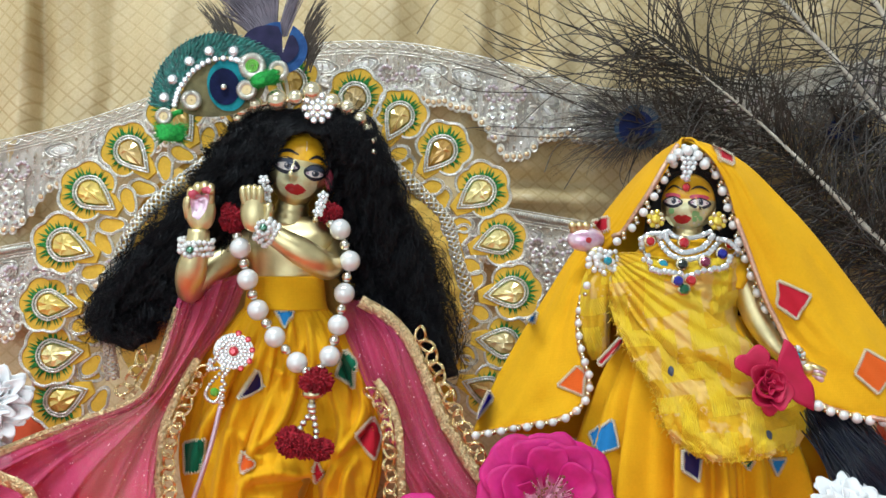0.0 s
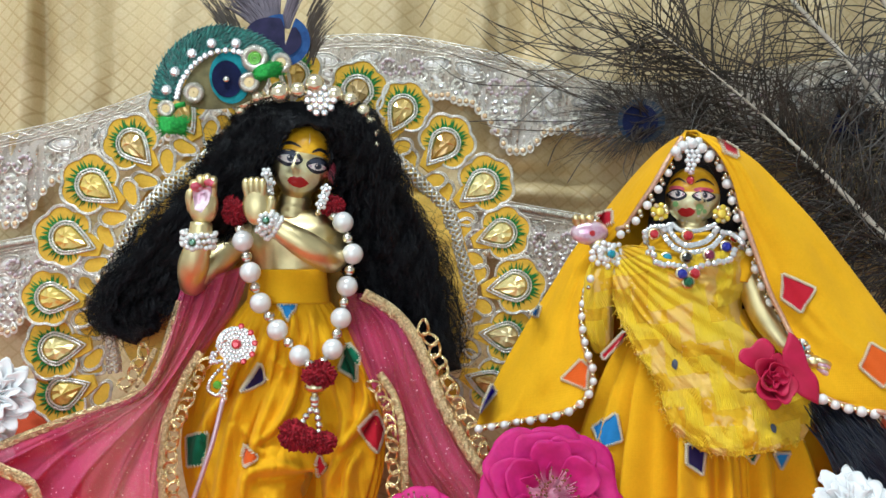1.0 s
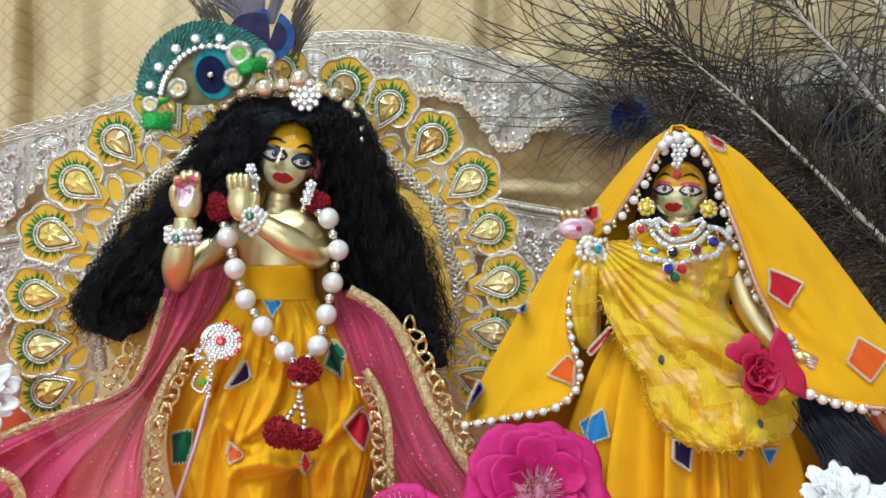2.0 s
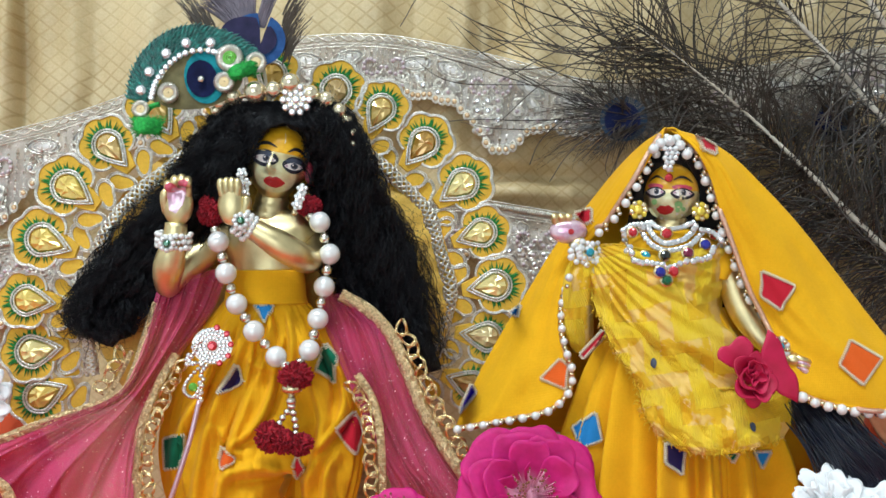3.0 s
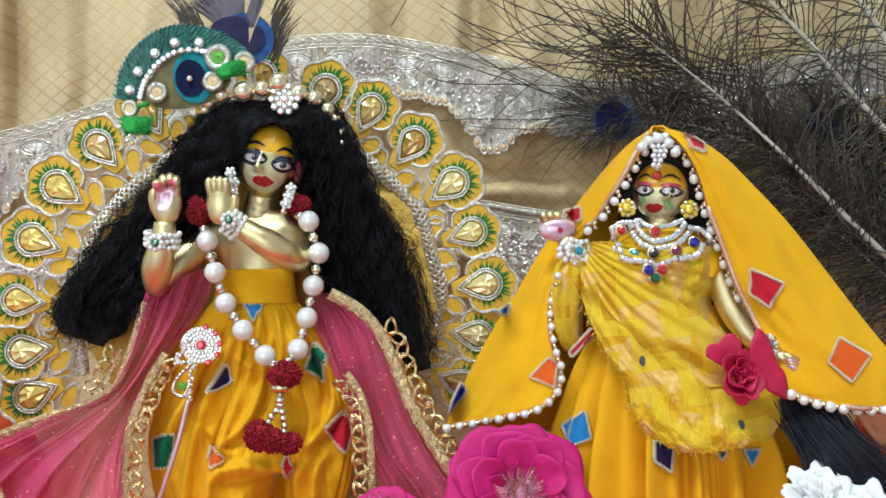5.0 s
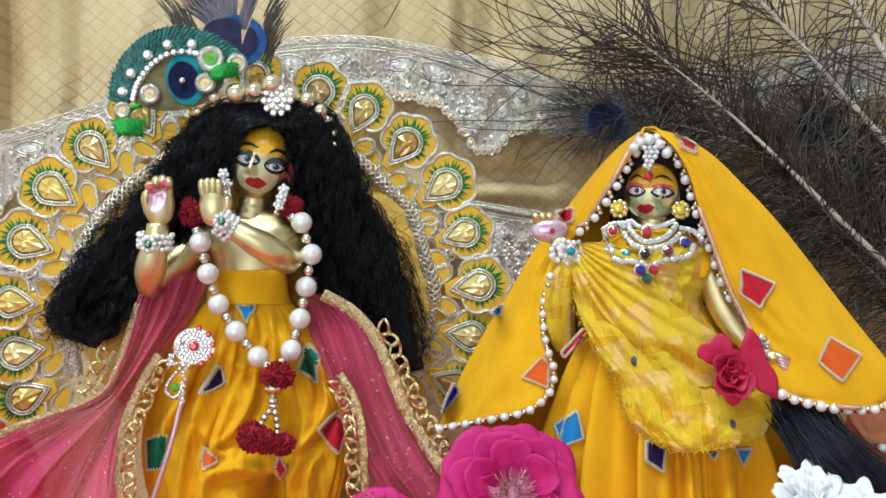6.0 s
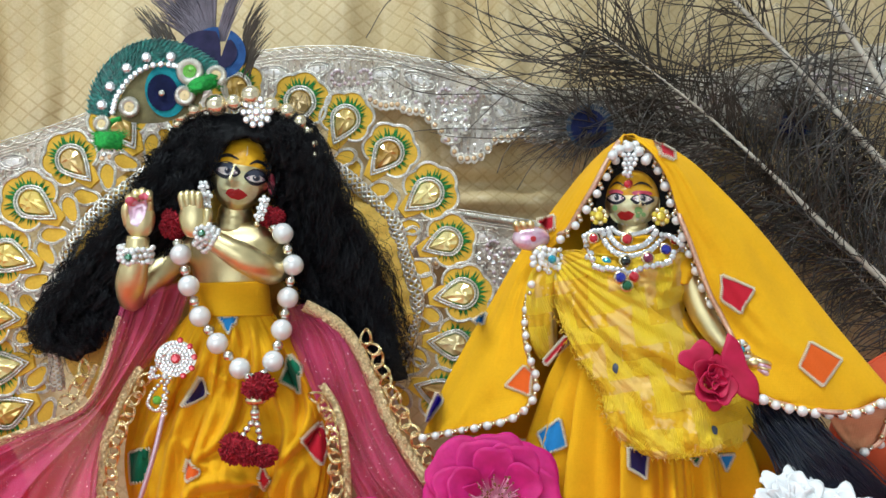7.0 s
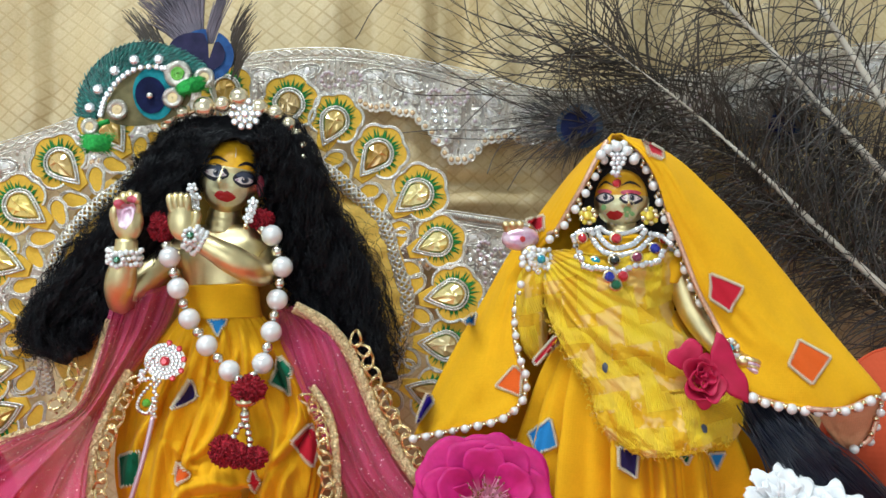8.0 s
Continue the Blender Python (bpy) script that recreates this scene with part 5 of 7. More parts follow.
gold_trim("trim", [(316, 545, 0.0), (296, 605, -0.001), (278, 660, -0.003), (246, 708, -0.004), (130, 748, -0.005), (0, 798, -0.007), (-150, 862, -0.007)], shawl, 15, -1, False)
gold_trim("trim", [(272, 628, 0.0), (250, 672, 0.0), (226, 712, 0.0)], shawl, 7, 1, True)
gold_trim("trim", [(-40, 822, -0.020), (0, 842, -0.021), (46, 864, -0.022), (62, 900, -0.022), (66, 960, -0.022)], shawl, 22, 1, False)
gold_trim("trim", [(350, 634, -0.008), (318, 690, -0.011), (290, 760, -0.015), (280, 830, -0.018), (284, 900, -0.02), (286, 1044, -0.02)], shawl, 14, -1, True)
gold_trim("trim", [(640, 532, 0.0), (690, 562, 0.002), (726, 604, 0.002), (752, 660, 0.001), (780, 730, -0.002), (822, 804, -0.005), (868, 880, -0.008), (920, 1040, -0.008)], shawl, 22, -1, True, None, 0.001, 28)
gold_trim("trim", [(668, 672, -0.004), (690, 705, -0.008), (704, 745, -0.011), (710, 805, -0.014), (712, 890, -0.015), (712, 1040, -0.014)], shawl, 13, 1, True)

# ---- jewellery of the flute player ----
pearl_cuff(349, 434, -0.0155, 29, 4, 3, (338, 441), "white seed-pearl bracelet with a dark green stone")
pearl_cuff(474, 409, -0.0185, 22, -52, 3, (468, 402), "white seed-pearl bracelet with a dark green stone at the crossed wrist")

garland = thing("pearl_garland", at(560, 800, -0.02), "long garland of white pearls and silver beads with wine-red pompoms", "garland")
LEFT = [(427, 438), (440, 493), (458, 547), (488, 595), (527, 640)]
RIGHT = [(604, 405), (621, 461), (611, 518), (600, 574), (585, 629)]
body_tree = legs_tree + band_tree + surface()
for row, first in ((LEFT, (420, 411)), (RIGHT, (583, 391))):
    dep = [-0.0125, -0.0125, -0.0110, -0.0125, -0.0150] if row is LEFT else [-0.0025, -0.0035, -0.0050, -0.0085, -0.0135]
    pts = [first] + row + [(556, 668)]
    ys = [dep[0] + 0.002] + dep + [-0.0175]
    bm = bmesh.new()
    tube(bm, along([(p[0], p[1], y) for p, y in zip(pts, ys)], 50), 0.0004, 5)
    part("thread", bm, STITCH, garland)
    for p, y in zip(row, dep):
        bead("pearl", at(*p, y), size(19, y), PEARL, garland)
    for (p, ya), (q, yb) in zip(list(zip(pts, ys))[:-1], list(zip(pts, ys))[1:]):
        if p == first:
            c = (p[0] * 0.75 + q[0] * 0.25, p[1] * 0.75 + q[1] * 0.25)
        elif q == (556, 668):
            c = (p[0] * 0.42 + q[0] * 0.58, p[1] * 0.42 + q[1] * 0.58)
        else:
            c = ((p[0] + q[0]) / 2, (p[1] + q[1]) / 2)
        bead("spacer", at(*c, (ya + yb) / 2 - 0.0003), size(9.5), BALLSILVER, garland, "silver bead")
pompom("pompom", at(414, 388, -0.010), size(23), garland)
pompom("pompom", at(409, 372, -0.006), size(16), garland)
pompom("pompom", at(585, 376, 0.0), size(24), garland, None, 0.8)
pompom("pompom", at(562, 674, -0.0180), size(29), garland, None, 0.85)
bm = bmesh.new()
prof = [(8, 682), (17, 686), (19, 693), (20, 699), (13, 704), (6, 710)]
rows = [[bm.verts.new(at(555, v, -0.0180) + Vector((size(rr) * math.cos(a), size(rr) * math.sin(a), 0))) for a in np.linspace(0, 2 * math.pi, 19)[:-1]] for rr, v in prof]
for p, q in zip(rows, rows[1:]):
    for i in range(18):
        bm.faces.new((p[i], p[(i + 1) % 18], q[(i + 1) % 18], q[i]))
bmesh.ops.recalc_face_normals(bm, faces=bm.faces)
part("bell_cap", bm, BALLGOLD, garland, "gold bell-shaped cap")
bead("spacer", at(553, 718, -0.0180), size(9), BALLSILVER, garland, "silver bead")
for pts in ([(552, 726), (546, 737), (538, 747), (532, 757)], [(555, 727), (557, 739), (559, 751), (561, 763), (560, 774)]):
    for u, v in pts:
        bead("spacer", at(u, v, -0.0185), size(6.2), BALLSILVER, garland)
pompom("pompom", at(517, 780, -0.0190), size(27), garland)
pompom("pompom", at(541, 790, -0.0200), size(22), garland)
pompom("pompom", at(568, 794, -0.0190), size(24), garland, None, 0.8)

for pts, who in (([(469, 318), (475, 336), (466, 337), (473, 352), (469, 368)], 1), ([(574, 347), (570, 360), (565, 374), (560, 388)], 2)):
    ear = thing("earring", at(pts[-1][0], pts[-1][1] + 10, -0.006), "dangling earring of small crystal flowers", "earring", "crystal earrings")
    y = -0.012 if who == 1 else -0.008
    for u, v in pts[:-1]:
        for i in range(5):
            a = 2 * math.pi * i / 5 + u
            bead("petal", at(u + 6.5 * math.cos(a), v + 6.5 * math.sin(a), y), size(4), PEARL, ear, "", 0.6)
        stone("crystal", at(u, v, y - 0.001), size(4.5), CRYSTAL, ear)
    bead("drop", at(*pts[-1], y), size(5.5), BALLGOLD, ear, "gold bead")
    bm = bmesh.new()
    tube(bm, [at(u, v, y + 0.0008) for u, v in pts], 0.0003, 5)
    part("hook", bm, BALLGOLD, ear)

# ---- jewelled sceptre tucked at the waist ----
scep = thing("flute", at(345, 890, -0.0150), "thin lilac flute with a crystal-studded flower head", "flute")
bm = bmesh.new()
tube(bm, along([(392, 715, -0.0150), (372, 795, -0.0180), (340, 890, -0.0190), (300, 1000, -0.0190)], 24), size(4.2), 10)
part("stick", bm, LILACSTICK, scep, "lilac foil stick")
bm = bmesh.new()
plate_pts = oval(415, 620, 36, 32, 0, 28)
fr = [bm.verts.new(at(u, v, -0.0155)) for u, v in plate_pts]
bk = [bm.verts.new(at(u, v, -0.0135)) for u, v in plate_pts]
bm.faces.new(fr)
bm.faces.new(bk[::-1])
for i in range(28):
    bm.faces.new((fr[i], bk[i], bk[(i + 1) % 28], fr[(i + 1) % 28]))
bmesh.ops.recalc_face_normals(bm, faces=bm.faces)
part("head_plate", bm, LACE_SILVER, scep, "round silver plate", None, False)
for rr, n, s in ((14, 14, 3.2), (21, 20, 3.4), (28, 26, 3.6)):
    for i in range(n):
        a = 2 * math.pi * i / n
        stone("crystal", at(415 + rr * math.cos(a), 620 + rr * math.sin(a), -0.0156), size(s), CRYSTAL, scep)
stone("centre_stone", at(415, 620, -0.0158), size(9), RUBY, scep, "red centre stone")
for i in range(5):
    a = -1.3 + i * 0.62
    stone("rim_stone", at(415 + 33 * math.cos(a), 620 + 33 * math.sin(a), -0.0158), size(5.5), RUBY, scep, "red stone")
for i in range(36):
    t = i / 35
    u, v = spline([(395, 612), (376, 636), (372, 652), (400, 652), (397, 690), (390, 716)], 36)[i]
    bead("crystal", at(u + rng.uniform(-5, 5), v, -0.0155), size(4.2), CRYSTAL if i % 2 else BALLSILVER, scep)
for i, (u, v) in enumerate(spline([(396, 654), (372, 680), (366, 700), (382, 710), (394, 690)], 18)):
    bead("crystal", at(u, v, -0.0158), size(4), BALLSILVER, scep)
stone("green_stone", at(381, 692, -0.0160), size(8), PERIDOT, scep, "light green stone")

# ---- crown: gold pearls, brooch and peacock crest ----
crown = thing("crown", at(530, 190, -0.005), "gold pearl headband with crystal brooch", "crown")
for u, v, rr in ((432, 194, 13), (455, 183, 13), (493, 176, 18), (525, 172, 13), (555, 161, 16), (590, 180, 14), (617, 190, 13), (640, 210, 12), (652, 226, 9), (663, 248, 7), (664, 268, 6), (424, 207, 9)):
    bead("gold_pearl", at(u, v, -0.0105 + 0.00005 * abs(u - 540)), size(rr * 1.06), GOLDPEARL, crown)
bm = bmesh.new()
tube(bm, along([(420, 215, 0.0), (455, 188, -0.006), (530, 176, -0.009), (600, 188, -0.006), (650, 226, 0.0), (664, 275, 0.003)], 40), size(4), 8)
part("wire", bm, BALLGOLD, crown)
brooch = part("brooch", (lambda b: (ball(b, at(565, 190, -0.0092), (size(22), 0.0012, size(22)), 18, 8), b)[1])(bmesh.new()), BALLGOLD, crown, "round crystal flower brooch")
stone("crystal", at(565, 190, -0.0104), size(8), CRYSTAL, brooch)
for rr, n, s in ((13, 8, 5.5), (23, 10, 6.5)):
    for i in range(n):
        a = 2 * math.pi * i / n
        stone("crystal", at(565 + rr * math.cos(a), 190 + rr * math.sin(a), -0.0102), size(s), CRYSTAL, brooch)

crest = thing("feather_crest", at(400, 200, -0.008), "teal peacock-feather crest with crystals, rosettes and green tufts", "crest")
def flat(name, outline, y, t, mat, parent, label=""):
    bm = bmesh.new()
    a = [bm.verts.new(at(u, v, y)) for u, v in outline]
    b = [bm.verts.new(at(u, v, y + t)) for u, v in outline]
    n = len(outline)
    bm.faces.new(a)
    bm.faces.new(b[::-1])
    for i in range(n):
        bm.faces.new((a[i], b[i], b[(i + 1) % n], a[(i + 1) % n]))
    bmesh.ops.recalc_face_normals(bm, faces=bm.faces)
    return part(name, bm, mat, parent, label, None, False)


top = [tuple(p) for p in spline([(268, 185), (276, 140), (300, 98), (340, 68), (385, 57), (430, 64), (470, 84), (505, 112)], 40)]
low = [tuple(p) for p in spline([(480, 120), (425, 100), (372, 104), (338, 130), (318, 160), (306, 192)], 30)]
# Ground coloured darker than its threads, as shade in the gaps.
flat("fan", top + low, -0.0085, 0.001, TEALBASE, crest, "teal ground of the fan, darkened as shade between threads")
r = np.random.RandomState(4)
th = []
T, Lo = np.array(top), np.array(low[::-1])
for _ in range(1700):
    s, q = r.rand(), r.rand() * 0.93
    a, b = T[int(s * 39)], Lo[int(s * 29)]
    p = b + (a - b) * q
    d = (a - b) / np.linalg.norm(a - b)
    d = np.array([d[0] * 0.8 - d[1] * 0.5, d[1] * 0.8 + d[0] * 0.5])
    l = r.uniform(9, 17)
    th.append([tuple(at(*(p + d * l * k), -0.0088 - 0.0008 * math.sin(math.pi * k))) for k in (0, 0.5, 1)])
part("fan_nap", strands(th, [0.00022, 0.00026, 0.0001]), TEALTHREAD, crest, "glossy teal threads")
flat("bronze_field", [tuple(p) for p in spline([(312, 190), (325, 160), (345, 130), (375, 108), (425, 104), (465, 122), (470, 160), (440, 190), (400, 204), (350, 204), (312, 190)], 40)][:-1], -0.0088, 0.0008, EYEBRONZE, crest, "olive bronze feather field")
flat("teal_ring", oval(405, 150, 36, 46, -10, 30), -0.0094, 0.0008, EYETEAL, crest, "teal feather ring")
flat("blue_eye", oval(400, 152, 27, 33, -10, 28), -0.0098, 0.0006, EYEBLUE, crest, "deep blue feather eye")
bead("centre_bead", at(399, 153, -0.0104), size(6.5), BALLSILVER, crest, "silver bead")
for u, v in ((293, 171), (308, 139), (338, 107), (373, 89), (416, 89)):
    stone("crystal", at(u, v, -0.0098), size(9.5), CRYSTAL, crest)
for u, v in spline([(311, 184), (314, 172), (318, 160), (326, 146), (338, 130), (352, 118), (368, 108), (390, 102), (415, 103), (428, 107)], 17):
    stone("crystal", at(u, v, -0.0096), size(6), CRYSTAL, crest)
def rosette(u, v, rr, core, parent):
    """A ring of coiled wire round a flat spiral."""
    bm = bmesh.new()
    turns = int(rr * 1.5)
    pts = []
    for i in range(turns * 8):
        a, b = 2 * math.pi * i / (turns * 8), 2 * math.pi * i / 8
        q = rr * (0.75 + 0.25 * math.cos(b))
        pts.append(at(u + q * math.cos(a), v + q * math.sin(a), -0.0112 - 0.0010 * math.sin(b)))
    tube(bm, pts, 0.00036, 5, True)
    ros = part("rosette", bm, LACE_SILVER, parent, "coiled cream-gold rosette")
    bm = bmesh.new()
    pts = []
    for a in np.linspace(0, 6 * math.pi, 60):
        q = rr * (0.06 + 0.46 * a / (6 * math.pi))
        pts.append(at(u + q * math.cos(a), v + q * math.sin(a), -0.0115))
    tube(bm, pts, 0.0005, 5)
    part("coil", bm, core, ros)


for u, v, rr, core in ((449, 116, 24, PERIDOT), (341, 176, 18, SPRIG), (439, 158, 18, SPRIG), (495, 124, 18, SPRIG), (292, 204, 15, SPRIG)):
    rosette(u, v, rr, core, crest)
def tuft(u, v, ru, rv, tilt, parent):
    rr = np.random.RandomState(int(u))
    c, s = math.cos(radians(tilt)), math.sin(radians(tilt))
    paths = []
    for _ in range(900):
        x0, z0 = rr.uniform(-0.5, 0.5) * ru, rr.uniform(-0.6, 0.6) * rv
        x1, z1 = x0 * 1.9 + rr.normal() * ru * 0.15, z0 * 1.5 + rr.normal() * rv * 0.22
        pts = []
        for k in np.linspace(0, 1, 5):
            x, z = x0 + (x1 - x0) * k, z0 + (z1 - z0) * k
            bow = max(0, 1 - (x / ru) ** 2 - (z / rv) ** 2)
            pts.append(tuple(at(u + c * x - s * z, v + s * x + c * z, -0.011 - 0.004 * bow ** 0.5)))
        paths.append(pts)
    ob = part("tuft", strands(paths, [0.00016, 0.00016, 0.00014, 0.0001, 0.00006]), TUFT, parent, "fluffy bright green tuft")
    bm = bmesh.new()
    ball(bm, at(u, v, -0.011), (size(ru * 0.75), 0.003, size(rv * 0.75)), 14, 10)
    part("core", bm, TUFT, ob)


tuft(304, 234, 32, 19, 5, crest)
tuft(472, 138, 30, 16, -18, crest)
bm = bmesh.new()
tube(bm, along([(300, 212, -0.009), (310, 200, -0.009), (325, 196, -0.0095)], 8), 0.0012, 6)
part("stalk", bm, TUFT, crest)

# upright feather behind the crest
plume = thing("crown_feather", at(500, 150, 0.0), "small upright peacock feather with purple-blue eye", "feather")
def slit(outline):
    """Opens a narrow gap from the top of a feather eye down into it."""
    keep = [p for p in outline if not (abs(p[0] - 508) < 9 and p[1] < 88)]
    k = max(range(len(keep)), key=lambda n: keep[n][0] - keep[n - 1][0] if keep[n][1] < 88 else -1)
    return keep[:k] + [(502, 62), (503, 92), (514, 62)] + keep[k:]


flat("eye_outer", slit(oval(497, 84, 50, 46, 12, 40)), -0.0066, 0.0006, EYEAZURE, plume, "azure feather ring")
flat("eye_inner", slit(oval(482, 79, 50, 35, 10, 40)), -0.0072, 0.0005, EYEPURPLE, plume, "dusky purple feather eye")
paths = []
r = np.random.RandomState(11)
for i in range(820):
    a = radians(r.uniform(-43, 20))
    if abs(a - radians(7)) < radians(5.5):
        continue
    clump = 0.05 * math.sin(a * 55)
    l = r.uniform(95, 150) * (0.75 + 0.25 * math.cos(a * 40))
    u0, v0 = 492 + 56 * math.sin(a) * r.rand(), 92 - 30 * math.cos(a)
    pts = []
    for k in np.linspace(0, 1, 8):
        bend = 0.25 * a * k + clump * k
        pts.append(tuple(at(u0 + l * k * math.sin(a + bend), v0 - l * k * math.cos(a + bend), -0.0035 + 0.0012 * math.sin(i))))
    paths.append(pts)
part("vane", strands(paths, np.linspace(0.00036, 0.00018, 8)), MAUVE, plume, "mauve-grey feather barbs")
paths = []
for i in range(150):
    right = i % 3 > 0
    u0, v0 = (540 + 14 * r.rand(), 130 - 90 * r.rand()) if right else (385 + 40 * r.rand(), 62 - 6 * r.rand())
    a = radians(r.uniform(18, 40)) if right else radians(r.uniform(-42, -22))
    l = r.uniform(30, 75)
    paths.append([tuple(at(u0 + l * k * math.sin(a * (0.6 + 0.5 * k)), v0 - l * k * math.cos(a), -0.0035)) for k in np.linspace(0, 1, 6)])
part("vane", strands(paths, np.linspace(0.0004, 0.0001, 6)), BARB, plume, "dark feather barbs")
bm = bmesh.new()
tube(bm, along([(500, 110, -0.0035), (510, 150, -0.003), (515, 200, 0.0)], 10), 0.0008, 6)
part("shaft", bm, QUILL, plume)

# ---- the veiled consort: one brass statue ----
PAINTS2 = [BRASS, YPAINT, BLACKPAINT, WHITEPAINT, GREYPAINT, LIPPAINT, PINKPAINT, REDFLUSH, MINT, PEARLFACE]
bm = bmesh.new()
head(bm, 1219, 360, 0.0022, 46, 52, 0.0105, 3, 0.05, 1)
face = surface(bm)
disc(bm, face, oval(1219, 383, 40, 24, 0, 40), 9, 0.00006, 8)
for u, v, ru in ((1192, 347, 14), (1239, 350, 18)):
    disc(bm, face, oval(u, v, ru, 5, 4, 20), 7, 0.0001)
eye(bm, face, 1192, 358, 18, 10.5, 2, (2, 3, 4, 6), 2)
eye(bm, face, 1239, 361, 21, 10.5, 4, (2, 3, 4, 6), 2)
stroke(bm, face, [(1180, 341), (1187, 334), (1196, 330), (1209, 337)], 3.4, 2, 0.0004)
stroke(bm, face, [(1223, 337), (1235, 332), (1246, 334), (1257, 342)], 3.4, 2, 0.0004)
disc(bm, face, oval(1216, 333, 7, 8, 0, 14), 5, 0.0004, 2)
disc(bm, face, [(1193, 386), (1201, 380), (1208, 382), (1215, 380), (1225, 386), (1219, 394), (1209, 397), (1199, 394)], 5, 0.0003)
for u, v, k in ((1232, 380, 7), (1230, 389, 4), (1240, 387, 4), (1190, 374, 5)):
    disc(bm, face, oval(u, v, k, k, 0, 10), 8, 0.0003, 1)
for u, v, k in ((1202, 402, 3), (1210, 404, 2), (1229, 395, 2.4), (1191, 384, 2.2), (1237, 397, 2), (1246, 377, 1.8), (1184, 368, 1.8), (1221, 321, 2.2)):
    disc(bm, face, oval(u, v, k, k * 0.8, 0, 10), 3, 0.0004, 1)
for u in (1174, 1264):
    ball(bm, at(u, 372, 0.007), (size(9), 0.003, size(18)), 12, 10)
tube(bm, along([(1218, 402, 0.004), (1218, 420, 0.004), (1218, 450, 0.005)], 14), [size(25 + 2 * math.sin(i * 1.7) + 0.8 * i) for i in range(14)], 20)
rings_loft([(1216, 425, 0.008, 36, 0.008), (1216, 440, 0.008, 84, 0.011), (1214, 470, 0.008, 90, 0.014), (1214, 520, 0.008, 76, 0.014), (1216, 580, 0.008, 66, 0.013), (1222, 700, 0.010, 80, 0.016), (1226, 1040, 0.012, 90, 0.02)], 36, 30, None, bm)
# lowered arm with its hand, and the raised arm
tube(bm, along([(1298, 462, 0.004), (1318, 510, 0.0), (1342, 570, -0.006), (1378, 622, -0.013), (1404, 636, -0.016), (1424, 648, -0.018)], 34), [size(r[0]) for r in spline([(24,), (23,), (22,), (20,), (15,), (13,)], 34)], 18)
ball(bm, at(1430, 652, -0.019), (size(16), 0.0035, size(12)), 16, 12)
for i in range(4):
    tube(bm, along([(1432 + i * 2, 648 + i * 5, -0.020), (1446 + i, 652 + i * 5.5, -0.022), (1458 - i * 1.5, 657 + i * 6, -0.021), (1464 - i * 4, 664 + i * 5, -0.019)], 10), [size(5.5)] * 9 + [size(4)], 10, False, 6 if i % 2 else 0)
tube(bm, along([(1120, 462, 0.008), (1088, 520, 0.006), (1078, 500, 0.002), (1064, 466, 0.003), (1050, 440, 0.004)], 30), [size(r[0]) for r in spline([(24,), (22,), (20,), (17,), (14,)], 30)], 16)
ball(bm, at(1038, 424, 0.005), (size(34), 0.0036, size(22)), 22, 14, 6)
for i in range(3):
    tube(bm, along([(1020 + i * 10, 415, 0.005), (1014 + i * 12, 402, 0.004), (1016 + i * 12, 396, 0.002)], 8), [size(7)] * 7 + [size(5)], 10)
hand = surface(bm)
disc(bm, hand, oval(1043, 425, 5, 5, 0, 12), 5, 0.0006, 1)
rings_loft([(1226, 1022, 0.012, 150, 0.036), (1226, 1034, 0.012, 165, 0.04), (1226, 1050, 0.012, 170, 0.042)], 40, 8, None, bm)
consort = part("brass_statue", bm, PAINTS2, None)
tagged(consort, "small brass female statue with painted face under a veil", "statue", "brass statues")

# hair under the veil and the long plait at the side
hair = thing("black_hair", at(1225, 330, 0.01), "smooth black hair framing the face under the veil", "wig")
bm = rings_loft([(1222, 268, 0.012, 24, 0.006), (1222, 292, 0.012, 58, 0.012), (1222, 330, 0.014, 72, 0.012), (1226, 400, 0.016, 84, 0.012), (1240, 470, 0.018, 108, 0.010), (1262, 560, 0.018, 118, 0.008)], 40, 30,
                lambda a, t: 1 + 0.03 * math.sin(a * 22))
part("hair_mass", bm, HAIRBASE, hair)
paths = []
r = np.random.RandomState(21)
for i in range(420):
    s = -1 if i % 2 else 1
    q = r.rand()
    off = r.normal() * 3
    pts = [(1220 + off * 0.3, 290 + q * 10, -0.004), (1220 + s * (26 + 16 * q), 306 + 6 * q, -0.003), (1220 + s * (48 + 12 * q), 345, 0.001), (1222 + s * (54 + 18 * q) + off, 410, 0.005), (1230 + s * (70 + 20 * q) + off, 480, 0.008), (1246 + s * (80 + 25 * q) + off, 560, 0.008)]
    paths.append([tuple(at(*p)) for p in spline(pts, 20)])
part("hair_fall", strands(paths, np.linspace(0.0002, 0.00014, 20)), HAIR, hair)
plait = thing("hair_tail", at(1560, 1040, 0.0), "glossy straight black hair tail hanging below the veil", "wig")
paths = []
for i in range(1500):
    a, b, c = r.normal() * 0.5, r.normal() * 0.5, r.rand()
    w = lambda k: np.array([k * a, k * b * 0.8])
    pts = [(1420 + 16 * a, 668 + 10 * b, 0.004), (1474 + 40 * a, 735 + 22 * b, -0.012 - 0.004 * c), (1520 + 40 * a, 808 + 30 * b, -0.022 - 0.006 * c), (1580 + 54 * a, 885 + 46 * b, -0.026 - 0.006 * c), (1650 + 70 * a, 970 + 40 * b, -0.026 - 0.004 * c)]
    wave = 3 * np.sin(np.linspace(0, 9 + 4 * c, 18) + 6 * a)
    paths.append([tuple(at(p[0] + g, p[1] - 0.6 * g, p[2])) for p, g in zip(spline(pts, 18), wave)])
part("hair_fall", strands(paths, np.linspace(0.00034, 0.0002, 18)), TAILHAIR, plait)
bm = bmesh.new()
